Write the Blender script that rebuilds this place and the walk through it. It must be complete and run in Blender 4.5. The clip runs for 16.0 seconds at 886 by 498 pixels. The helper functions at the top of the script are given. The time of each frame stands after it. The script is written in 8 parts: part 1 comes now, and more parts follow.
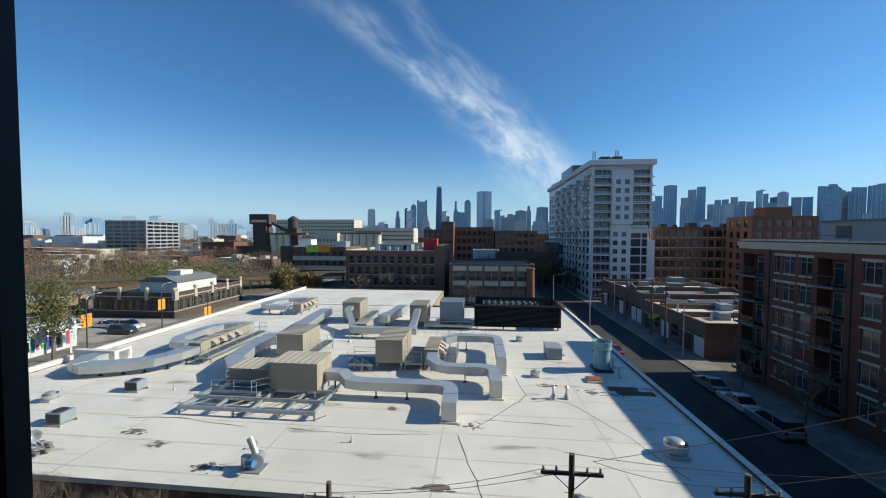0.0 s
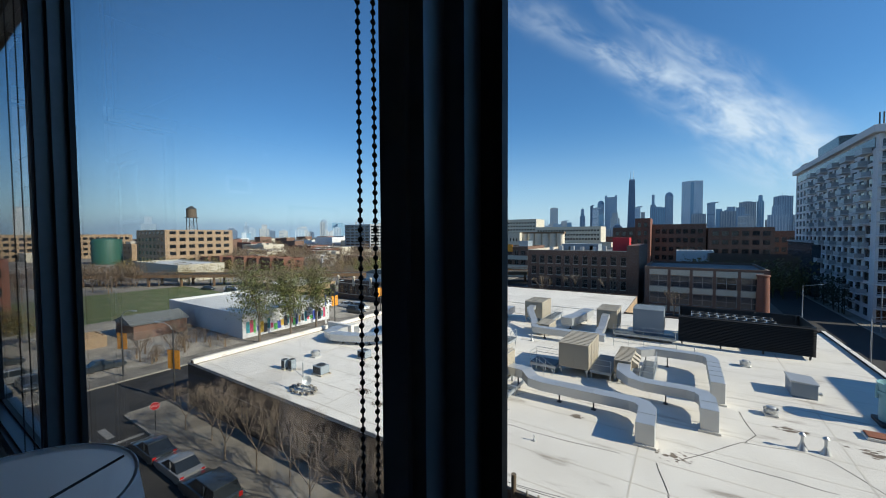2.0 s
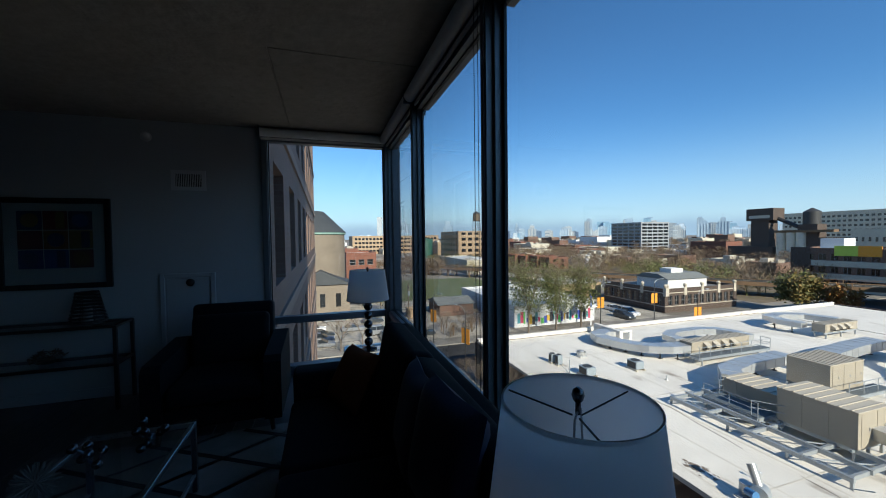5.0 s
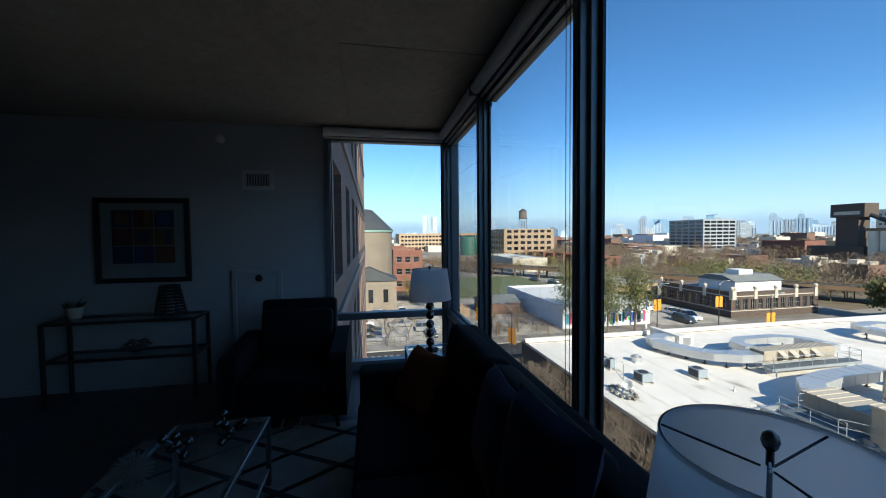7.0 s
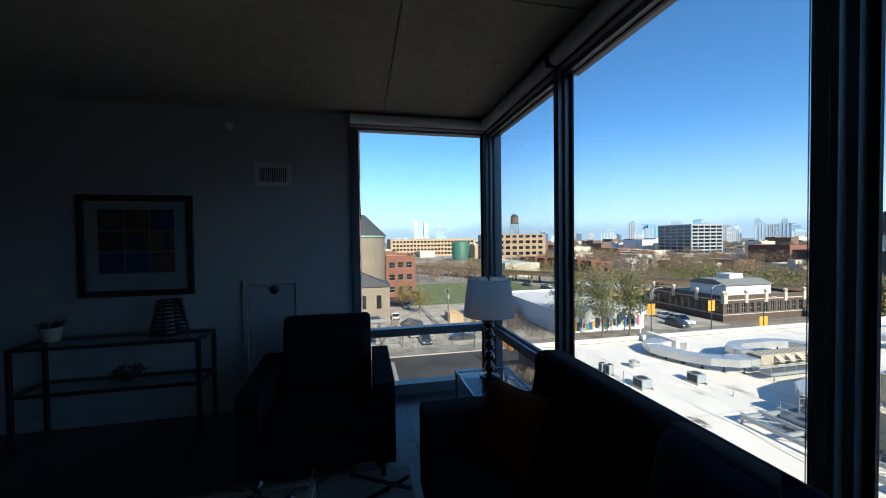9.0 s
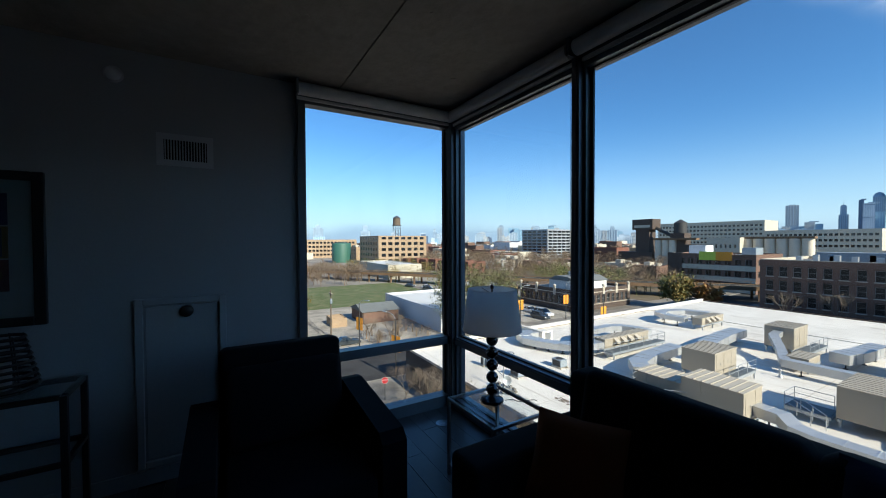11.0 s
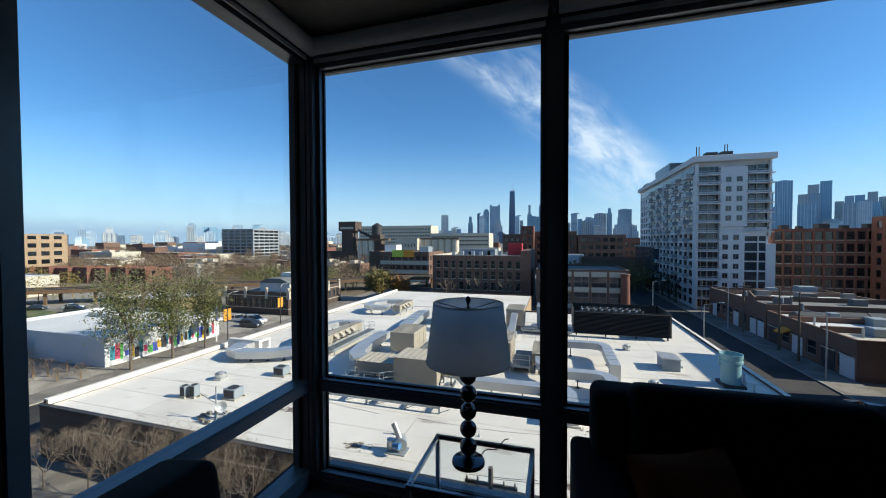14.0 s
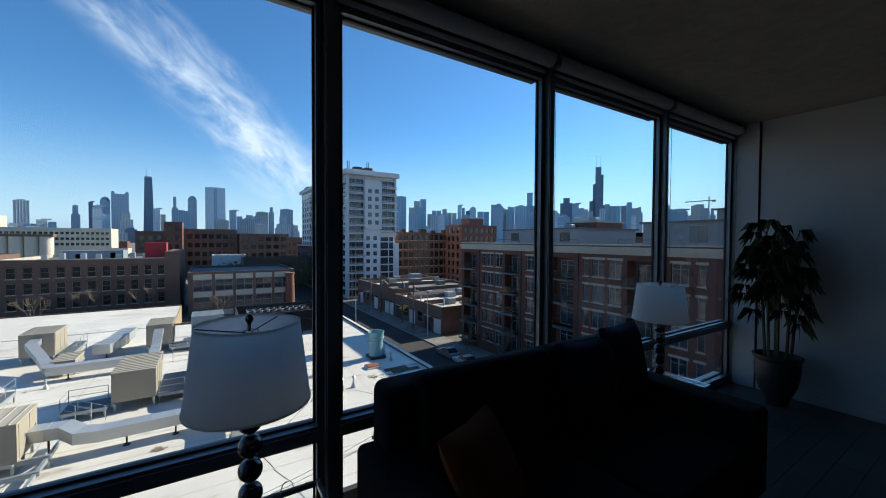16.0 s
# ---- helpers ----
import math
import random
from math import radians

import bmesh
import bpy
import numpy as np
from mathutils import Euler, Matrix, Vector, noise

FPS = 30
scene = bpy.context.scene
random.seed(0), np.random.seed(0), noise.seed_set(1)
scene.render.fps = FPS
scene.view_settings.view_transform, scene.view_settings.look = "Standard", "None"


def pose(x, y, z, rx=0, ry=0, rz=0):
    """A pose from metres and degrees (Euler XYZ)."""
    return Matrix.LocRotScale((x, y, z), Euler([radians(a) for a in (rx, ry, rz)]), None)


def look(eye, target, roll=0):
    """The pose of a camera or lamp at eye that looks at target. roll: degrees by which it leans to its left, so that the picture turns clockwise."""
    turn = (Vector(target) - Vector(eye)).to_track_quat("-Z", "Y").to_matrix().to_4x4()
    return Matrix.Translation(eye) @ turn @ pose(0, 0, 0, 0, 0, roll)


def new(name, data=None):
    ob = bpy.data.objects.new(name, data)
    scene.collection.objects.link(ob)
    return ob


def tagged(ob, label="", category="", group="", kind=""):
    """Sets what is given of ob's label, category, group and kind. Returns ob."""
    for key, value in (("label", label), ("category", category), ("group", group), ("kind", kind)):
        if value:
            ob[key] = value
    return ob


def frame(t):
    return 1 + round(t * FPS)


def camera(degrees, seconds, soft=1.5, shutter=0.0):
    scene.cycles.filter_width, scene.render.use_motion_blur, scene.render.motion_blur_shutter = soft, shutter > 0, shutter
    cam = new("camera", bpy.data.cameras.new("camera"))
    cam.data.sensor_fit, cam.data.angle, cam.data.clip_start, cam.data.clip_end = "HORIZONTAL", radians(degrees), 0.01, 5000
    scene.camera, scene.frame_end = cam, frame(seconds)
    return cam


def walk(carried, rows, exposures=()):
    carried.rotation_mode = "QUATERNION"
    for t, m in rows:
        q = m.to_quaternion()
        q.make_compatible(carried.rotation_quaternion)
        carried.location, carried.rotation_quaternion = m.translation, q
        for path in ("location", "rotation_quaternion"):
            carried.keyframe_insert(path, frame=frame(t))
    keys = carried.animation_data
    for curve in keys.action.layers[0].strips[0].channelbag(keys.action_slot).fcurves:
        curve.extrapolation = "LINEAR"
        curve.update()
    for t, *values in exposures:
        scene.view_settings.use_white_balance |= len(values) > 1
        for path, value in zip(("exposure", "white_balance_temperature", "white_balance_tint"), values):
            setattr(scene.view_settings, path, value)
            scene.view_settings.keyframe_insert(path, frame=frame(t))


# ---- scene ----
cam = camera(100.0, 16.0, 1.0)
PATH = [
    (0, (4.999, -0.234, 1.629), (4.804, 1.755, 1.555), 0.2),
    (0.5, (4.979, -0.245, 1.629), (4.644, 1.725, 1.554), 0.1),
    (1, (4.929, -0.28, 1.631), (4.361, 1.635, 1.553), 0.1),
    (1.5, (4.873, -0.335, 1.632), (4.034, 1.479, 1.556), -0.2),
    (2, (4.835, -0.377, 1.633), (3.744, 1.298, 1.557), -0.3),
    (2.5, (4.822, -0.426, 1.635), (3.508, 1.08, 1.56), -0.6),
    (3, (4.805, -0.492, 1.636), (3.297, 0.819, 1.568), -0.8),
    (3.5, (4.779, -0.615, 1.64), (3.097, 0.465, 1.573), -1.0),
    (4, (4.748, -0.719, 1.639), (2.954, 0.163, 1.576), -0.8),
    (4.5, (4.753, -0.804, 1.643), (2.894, -0.068, 1.578), -0.7),
    (5, (4.749, -0.844, 1.639), (2.846, -0.232, 1.573), -0.7),
    (7.5, (4.427, -1.04, 1.644), (2.463, -0.67, 1.57), -0.5),
    (8, (4.229, -1.125, 1.635), (2.266, -0.751, 1.568), -0.4),
    (8.5, (4.047, -1.254, 1.632), (2.084, -0.872, 1.575), -0.6),
    (11, (3.156, -2.013, 1.656), (1.432, -1.001, 1.612), -0.2),
    (11.5, (2.875, -2.13, 1.671), (1.292, -0.909, 1.628), -0.2),
    (12, (2.61, -2.247, 1.666), (1.191, -0.838, 1.623), -0.3),
    (12.5, (2.358, -2.326, 1.663), (1.11, -0.764, 1.619), -0.3),
    (13, (2.07, -2.244, 1.646), (1.002, -0.554, 1.594), -0.3),
    (13.5, (1.796, -2.206, 1.64), (0.944, -0.397, 1.589), -0.4),
    (14, (1.54, -2.164, 1.624), (0.966, -0.249, 1.577), -0.2),
    (14.5, (1.342, -2.067, 1.603), (1.122, -0.08, 1.558), -0.0),
    (15, (1.189, -1.988, 1.63), (1.485, -0.01, 1.581), -0.0),
    (15.5, (1.034, -1.963, 1.629), (1.793, -0.113, 1.588), 0.1),
    (16, (1.033, -1.896, 1.619), (2.098, -0.204, 1.57), 0.3),
]
walk(cam, [(t, look(eye, aim, roll)) for t, eye, aim, roll in PATH], exposures=[(0.0, 0.42), (2.5, 0.48), (5.0, 0.64), (7.5, 0.98), (8.5, 1.0), (11.0, 0.80), (13.0, 0.66), (15.0, 0.64), (16.0, 0.74)])

# ---------------------------------------------------------------- light
SUN_DIR = Vector((0.857, 0.12, 0.50)).normalized()   # towards the sun
world = bpy.data.worlds.new("clear_autumn_sky")
scene.world = world
world.use_nodes = True
wt = world.node_tree
sky = wt.nodes.new("ShaderNodeTexSky")
sky.sky_type = "NISHITA"
sky.sun_disc = False
sky.sun_elevation = math.asin(SUN_DIR.z)
sky.sun_rotation = math.atan2(SUN_DIR.x, SUN_DIR.y)
sky.air_density, sky.dust_density, sky.ozone_density = 1.0, 0.3, 4.0
SKY_STRENGTH = 0.099


def wnode(kind, **values):
    n = wt.nodes.new(kind)
    for k, v in values.items():
        n.inputs[k].default_value = v
    return n


def wmath(op, a, b=None):
    n = wt.nodes.new("ShaderNodeMath")
    n.operation = op
    n.use_clamp = False
    for i, v in enumerate((a, b)):
        if v is None:
            continue
        if isinstance(v, (int, float)):
            n.inputs[i].default_value = v
        else:
            wt.links.new(v, n.inputs[i])
    return n.outputs[0]


def wdot(vec):
    n = wt.nodes.new("ShaderNodeVectorMath")
    n.operation = "DOT_PRODUCT"
    wt.links.new(coord.outputs["Generated"], n.inputs[0])
    n.inputs[1].default_value = vec
    return n.outputs["Value"]


def wramp(value, lo, hi):
    n = wt.nodes.new("ShaderNodeMapRange")
    n.interpolation_type = "SMOOTHSTEP"
    n.inputs["From Min"].default_value, n.inputs["From Max"].default_value = lo, hi
    wt.links.new(value, n.inputs["Value"])
    return n.outputs["Result"]


coord = wt.nodes.new("ShaderNodeTexCoord")


def streak(a, b, w0, w1, fine, gain, seed):
    """A wisp of cirrus along the arc from direction a to direction b, widening from w0 to w1."""
    a, b = Vector(a).normalized(), Vector(b).normalized()
    across = a.cross(b).normalized()
    along = (b - a).normalized()
    u, v = wdot(along), wdot(across)
    ua, ub = along.dot(a), along.dot(b)
    comb = wt.nodes.new("ShaderNodeCombineXYZ")
    wt.links.new(wmath("MULTIPLY", u, 5.0), comb.inputs[0])
    wt.links.new(wmath("MULTIPLY", v, fine), comb.inputs[1])
    comb.inputs[2].default_value = seed
    puff = wnode("ShaderNodeTexNoise", Scale=1.7, Detail=10.0, Roughness=0.64, Distortion=0.45)
    wt.links.new(comb.outputs[0], puff.inputs["Vector"])
    wob = wnode("ShaderNodeTexNoise", Scale=4.0, Detail=4.0)
    wt.links.new(coord.outputs["Generated"], wob.inputs["Vector"])
    shift = wmath("ADD", v, wmath("MULTIPLY", wmath("SUBTRACT", wob.outputs["Fac"], 0.5), 0.10))
    grow = wmath("ADD", wmath("MULTIPLY", wramp(u, ua, ub), w1 - w0), w0)
    core = wmath("SUBTRACT", 1.0, wramp(wmath("DIVIDE", wmath("ABSOLUTE", shift), grow), 0.0, 1.0))
    ends = wmath("MULTIPLY", wramp(u, ua - 0.12, ua + (ub - ua) * 0.75), wmath("SUBTRACT", 1.0, wramp(u, ub - 0.05, ub + 0.04)))
    body = wmath("MULTIPLY", wramp(puff.outputs["Fac"], 0.30, 0.78), core)
    return wmath("MULTIPLY", wmath("MULTIPLY", body, wmath("ADD", wmath("MULTIPLY", ends, 0.85), wmath("MULTIPLY", wramp(u, ua - 0.12, ua), wmath("MULTIPLY", wmath("SUBTRACT", 1.0, wramp(u, ub - 0.05, ub + 0.04)), 0.18)))), gain)


cover = wmath("ADD", streak((-0.34, 0.80, 0.51), (0.215, 0.965, 0.12), 0.05, 0.10, 11.0, 0.95, 0.0),
              streak((-0.20, 0.83, 0.53), (0.19, 0.96, 0.18), 0.03, 0.07, 12.0, 0.6, 4.0))
cover = wmath("MINIMUM", cover, 0.85)
tint = wt.nodes.new("ShaderNodeMixRGB")
tint.blend_type = "MULTIPLY"
tint.inputs[0].default_value = 1.0
tint.inputs[2].default_value = (0.55, 0.90, 1.10, 1)
wt.links.new(sky.outputs[0], tint.inputs[1])
cloud = wt.nodes.new("ShaderNodeMixRGB")
cloud.inputs[2].default_value = (6.2, 6.9, 7.6, 1)
wt.links.new(cover, cloud.inputs[0])
haze = wt.nodes.new("ShaderNodeMixRGB")
haze.inputs[2].default_value = (4.5, 5.7, 6.75, 1)
wt.links.new(wmath("MULTIPLY", wmath("POWER", wmath("SUBTRACT", 1.0, wramp(wdot((0, 0, 1)), -0.05, 0.36)), 2.1), 0.95), haze.inputs[0])
wt.links.new(tint.outputs[0], haze.inputs[1])
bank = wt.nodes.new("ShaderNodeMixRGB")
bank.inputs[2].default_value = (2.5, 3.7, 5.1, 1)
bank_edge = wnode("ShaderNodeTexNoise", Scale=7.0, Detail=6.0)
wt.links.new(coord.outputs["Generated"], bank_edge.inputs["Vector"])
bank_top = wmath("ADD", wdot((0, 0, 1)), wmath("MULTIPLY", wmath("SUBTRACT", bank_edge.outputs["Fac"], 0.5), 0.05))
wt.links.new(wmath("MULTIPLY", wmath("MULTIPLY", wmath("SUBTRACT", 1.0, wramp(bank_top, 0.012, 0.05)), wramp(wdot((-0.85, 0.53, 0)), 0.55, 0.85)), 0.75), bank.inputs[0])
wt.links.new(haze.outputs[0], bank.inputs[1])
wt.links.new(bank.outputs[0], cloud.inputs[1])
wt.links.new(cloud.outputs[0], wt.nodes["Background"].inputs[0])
wt.nodes["Background"].inputs[1].default_value = SKY_STRENGTH

sun = new("sun", bpy.data.lights.new("sun", "SUN"))
sun.data.energy, sun.data.angle, sun.data.color = 5.0, radians(0.55), (1.0, 0.90, 0.74)
sun.matrix_world = look(SUN_DIR * 100, (0, 0, 0))

# ---------------------------------------------------------------- materials


def mat(name, base, rough=0.7, metal=0.0, vary=0.18, size=1.0, bump=0.15, fine=12.0, spec=0.5, random_tone=0.0, sheen=0.0, coat=0.0):
    """A painted or natural surface with stains (large) and grain (fine)."""
    m = bpy.data.materials.new(name)
    m.use_nodes = True
    t = m.node_tree
    b = t.nodes["Principled BSDF"]
    b.inputs["Metallic"].default_value = metal
    b.inputs["Specular IOR Level"].default_value = spec
    b.inputs["Sheen Weight"].default_value = sheen
    b.inputs["Coat Weight"].default_value = coat
    co = t.nodes.new("ShaderNodeTexCoord")
    big = t.nodes.new("ShaderNodeTexNoise")
    big.inputs["Scale"].default_value, big.inputs["Detail"].default_value = 1.1 / size, 5.0
    small = t.nodes.new("ShaderNodeTexNoise")
    small.inputs["Scale"].default_value, small.inputs["Detail"].default_value = fine / size, 6.0
    for n in (big, small):
        t.links.new(co.outputs["Object"], n.inputs["Vector"])
    add = t.nodes.new("ShaderNodeMath")
    add.operation = "ADD"
    t.links.new(big.outputs["Fac"], add.inputs[0])
    t.links.new(small.outputs["Fac"], add.inputs[1])
    tone = t.nodes.new("ShaderNodeMapRange")
    tone.inputs["From Min"].default_value, tone.inputs["From Max"].default_value = 0.6, 1.4
    tone.inputs["To Min"].default_value, tone.inputs["To Max"].default_value = 1 - vary, 1 + vary
    t.links.new(add.outputs[0], tone.inputs["Value"])
    out = tone.outputs["Result"]
    if random_tone:
        oi = t.nodes.new("ShaderNodeObjectInfo")
        mr = t.nodes.new("ShaderNodeMapRange")
        mr.inputs["To Min"].default_value, mr.inputs["To Max"].default_value = 1 - random_tone, 1 + random_tone
        t.links.new(oi.outputs["Random"], mr.inputs["Value"])
        mu = t.nodes.new("ShaderNodeMath")
        mu.operation = "MULTIPLY"
        t.links.new(out, mu.inputs[0])
        t.links.new(mr.outputs["Result"], mu.inputs[1])
        out = mu.outputs[0]
    col = t.nodes.new("ShaderNodeVectorMath")
    col.operation = "SCALE"
    col.inputs[0].default_value = base
    t.links.new(out, col.inputs["Scale"])
    t.links.new(col.outputs[0], b.inputs["Base Color"])
    rr = t.nodes.new("ShaderNodeMapRange")
    rr.inputs["To Min"].default_value, rr.inputs["To Max"].default_value = max(0.02, rough - 0.1), min(1, rough + 0.1)
    t.links.new(small.outputs["Fac"], rr.inputs["Value"])
    t.links.new(rr.outputs["Result"], b.inputs["Roughness"])
    if bump:
        bp = t.nodes.new("ShaderNodeBump")
        bp.inputs["Strength"].default_value, bp.inputs["Distance"].default_value = bump, 0.02 * size
        t.links.new(small.outputs["Fac"], bp.inputs["Height"])
        t.links.new(bp.outputs[0], b.inputs["Normal"])
    return m


def brick(name, a, b2, mortar, scale=1.0, axis="xz", bump=0.4, w=0.22, h=0.075):
    """Coursed brickwork of real brick size on an upright wall."""
    m = mat(name, (1, 1, 1), 0.88, vary=0.2, size=4.0, bump=0)
    t = m.node_tree
    bs = t.nodes["Principled BSDF"]
    co = t.nodes.new("ShaderNodeTexCoord")
    sp = t.nodes.new("ShaderNodeSeparateXYZ")
    t.links.new(co.outputs["Object"], sp.inputs[0])
    cb = t.nodes.new("ShaderNodeCombineXYZ")
    su = t.nodes.new("ShaderNodeMath")
    su.operation = "ADD"
    t.links.new(sp.outputs[0], su.inputs[0])
    t.links.new(sp.outputs[1], su.inputs[1])
    t.links.new(su.outputs[0], cb.inputs[0])
    t.links.new(sp.outputs[2], cb.inputs[1])
    br = t.nodes.new("ShaderNodeTexBrick")
    br.inputs["Color1"].default_value, br.inputs["Color2"].default_value, br.inputs["Mortar"].default_value = (*a, 1), (*b2, 1), (*mortar, 1)
    br.inputs["Scale"].default_value = 1.0 / scale
    br.inputs["Brick Width"].default_value, br.inputs["Row Height"].default_value, br.inputs["Mortar Size"].default_value = w, h, 0.008
    t.links.new(cb.outputs[0], br.inputs["Vector"])
    old = bs.inputs["Base Color"].links[0].from_socket
    mul = t.nodes.new("ShaderNodeMixRGB")
    mul.blend_type = "MULTIPLY"
    mul.inputs[0].default_value = 1
    t.links.new(br.outputs["Color"], mul.inputs[1])
    t.links.new(old, mul.inputs[2])
    t.links.new(mul.outputs[0], bs.inputs["Base Color"])
    bp = t.nodes.new("ShaderNodeBump")
    bp.inputs["Strength"].default_value, bp.inputs["Distance"].default_value = bump, 0.01
    bp.invert = True
    t.links.new(br.outputs["Fac"], bp.inputs["Height"])
    t.links.new(bp.outputs[0], bs.inputs["Normal"])
    return m


def curtain(name, wall, glass, floor_h=3.6, bay=3.2, gloss=0.25, part_w=0.55):
    """Far facades: rows of dark windows between lighter bands, at real storey height."""
    m = mat(name, (1, 1, 1), 0.6, vary=0.08, size=30, bump=0)
    t = m.node_tree
    bs = t.nodes["Principled BSDF"]
    co = t.nodes.new("ShaderNodeTexCoord")
    sp = t.nodes.new("ShaderNodeSeparateXYZ")
    t.links.new(co.outputs["Object"], sp.inputs[0])
    su = t.nodes.new("ShaderNodeMath")
    su.operation = "ADD"
    t.links.new(sp.outputs[0], su.inputs[0])
    t.links.new(sp.outputs[1], su.inputs[1])

    def cell(sock, period, share):
        a = t.nodes.new("ShaderNodeMath")
        a.operation = "DIVIDE"
        t.links.new(sock, a.inputs[0])
        a.inputs[1].default_value = period
        f = t.nodes.new("ShaderNodeMath")
        f.operation = "FRACT"
        t.links.new(a.outputs[0], f.inputs[0])
        g = t.nodes.new("ShaderNodeMath")
        g.operation = "LESS_THAN"
        t.links.new(f.outputs[0], g.inputs[0])
        g.inputs[1].default_value = share
        return g.outputs[0]
    both = t.nodes.new("ShaderNodeMath")
    both.operation = "MULTIPLY"
    t.links.new(cell(su.outputs[0], bay, part_w + 0.12), both.inputs[0])
    t.links.new(cell(sp.outputs[2], floor_h, part_w), both.inputs[1])
    mix = t.nodes.new("ShaderNodeMixRGB")
    mix.inputs[1].default_value, mix.inputs[2].default_value = (*wall, 1), (*glass, 1)
    t.links.new(both.outputs[0], mix.inputs[0])
    t.links.new(mix.outputs[0], bs.inputs["Base Color"])
    rg = t.nodes.new("ShaderNodeMapRange")
    rg.inputs["To Min"].default_value, rg.inputs["To Max"].default_value = 0.75, gloss
    t.links.new(both.outputs[0], rg.inputs["Value"])
    t.links.new(rg.outputs["Result"], bs.inputs["Roughness"])
    return m


def pane_glass(name, tone, gloss=0.55):
    """Clear glazing: see-through, with gloss by angle."""
    m = bpy.data.materials.new(name)
    m.use_nodes = True
    t = m.node_tree
    t.nodes.remove(t.nodes["Principled BSDF"])
    tr = t.nodes.new("ShaderNodeBsdfTransparent")
    tr.inputs[0].default_value = (*tone, 1)
    gl = t.nodes.new("ShaderNodeBsdfGlossy")
    gl.inputs["Roughness"].default_value = 0.01
    lw = t.nodes.new("ShaderNodeLayerWeight")
    lw.inputs["Blend"].default_value = 0.5
    pw = t.nodes.new("ShaderNodeMath")
    pw.operation = "POWER"
    pw.inputs[1].default_value = 3.6
    t.links.new(lw.outputs["Facing"], pw.inputs[0])
    fr = t.nodes.new("ShaderNodeMath")
    fr.operation = "MULTIPLY_ADD"
    fr.inputs[1].default_value, fr.inputs[2].default_value = gloss, 0.018
    t.links.new(pw.outputs[0], fr.inputs[0])
    mx = t.nodes.new("ShaderNodeMixShader")
    t.links.new(fr.outputs[0], mx.inputs[0])
    t.links.new(tr.outputs[0], mx.inputs[1])
    t.links.new(gl.outputs[0], mx.inputs[2])
    t.links.new(mx.outputs[0], t.nodes["Material Output"].inputs[0])
    return m


def roofing():
    """White membrane roofing, with dirt streaks, ponding marks and seams."""
    m = mat("white_membrane", (0.72, 0.68, 0.61), 0.7, vary=0.12, size=3.0, bump=0.06, fine=40)
    t = m.node_tree
    bs = t.nodes["Principled BSDF"]
    co = t.nodes.new("ShaderNodeTexCoord")
    mp = t.nodes.new("ShaderNodeMapping")
    mp.inputs["Scale"].default_value = (0.22, 0.75, 1)
    t.links.new(co.outputs["Object"], mp.inputs["Vector"])
    n = t.nodes.new("ShaderNodeTexNoise")
    n.inputs["Scale"].default_value, n.inputs["Detail"].default_value, n.inputs["Roughness"].default_value = 1.0, 6, 0.6
    t.links.new(mp.outputs[0], n.inputs["Vector"])
    mr = t.nodes.new("ShaderNodeMapRange")
    mr.interpolation_type = "SMOOTHSTEP"
    mr.inputs["From Min"].default_value, mr.inputs["From Max"].default_value = 0.585, 0.74
    mr.inputs["To Max"].default_value = 0.75
    t.links.new(n.outputs["Fac"], mr.inputs["Value"])
    n2 = t.nodes.new("ShaderNodeTexNoise")
    n2.inputs["Scale"].default_value, n2.inputs["Detail"].default_value = 0.12, 4
    t.links.new(co.outputs["Object"], n2.inputs["Vector"])
    mr2 = t.nodes.new("ShaderNodeMapRange")
    mr2.inputs["From Min"].default_value, mr2.inputs["From Max"].default_value = 0.4, 0.7
    mr2.inputs["To Max"].default_value = 0.55
    t.links.new(n2.outputs["Fac"], mr2.inputs["Value"])
    old = bs.inputs["Base Color"].links[0].from_socket
    m1 = t.nodes.new("ShaderNodeMixRGB")
    m1.inputs[2].default_value = (0.52, 0.48, 0.42, 1)
    t.links.new(old, m1.inputs[1])
    t.links.new(mr2.outputs["Result"], m1.inputs[0])
    m2 = t.nodes.new("ShaderNodeMixRGB")
    m2.inputs[2].default_value = (0.20, 0.16, 0.12, 1)
    t.links.new(m1.outputs[0], m2.inputs[1])
    t.links.new(mr.outputs["Result"], m2.inputs[0])
    t.links.new(m2.outputs[0], bs.inputs["Base Color"])
    return m


def two_tone(name, a, b, scale, rough=0.9, lo=0.45, hi=0.6, bump=0.3):
    """Ground and foliage: two colours in patches with grain."""
    m = mat(name, a, rough, vary=0.25, size=1.0 / max(scale, 0.01) * 0.2, bump=bump)
    t = m.node_tree
    bs = t.nodes["Principled BSDF"]
    co = t.nodes.new("ShaderNodeTexCoord")
    n = t.nodes.new("ShaderNodeTexNoise")
    n.inputs["Scale"].default_value, n.inputs["Detail"].default_value = scale, 6
    t.links.new(co.outputs["Object"], n.inputs["Vector"])
    mr = t.nodes.new("ShaderNodeMapRange")
    mr.inputs["From Min"].default_value, mr.inputs["From Max"].default_value = lo, hi
    t.links.new(n.outputs["Fac"], mr.inputs["Value"])
    mx = t.nodes.new("ShaderNodeMixRGB")
    mx.inputs[2].default_value = (*b, 1)
    t.links.new(bs.inputs["Base Color"].links[0].from_socket, mx.inputs[1])
    t.links.new(mr.outputs["Result"], mx.inputs[0])
    t.links.new(mx.outputs[0], bs.inputs["Base Color"])
    return m


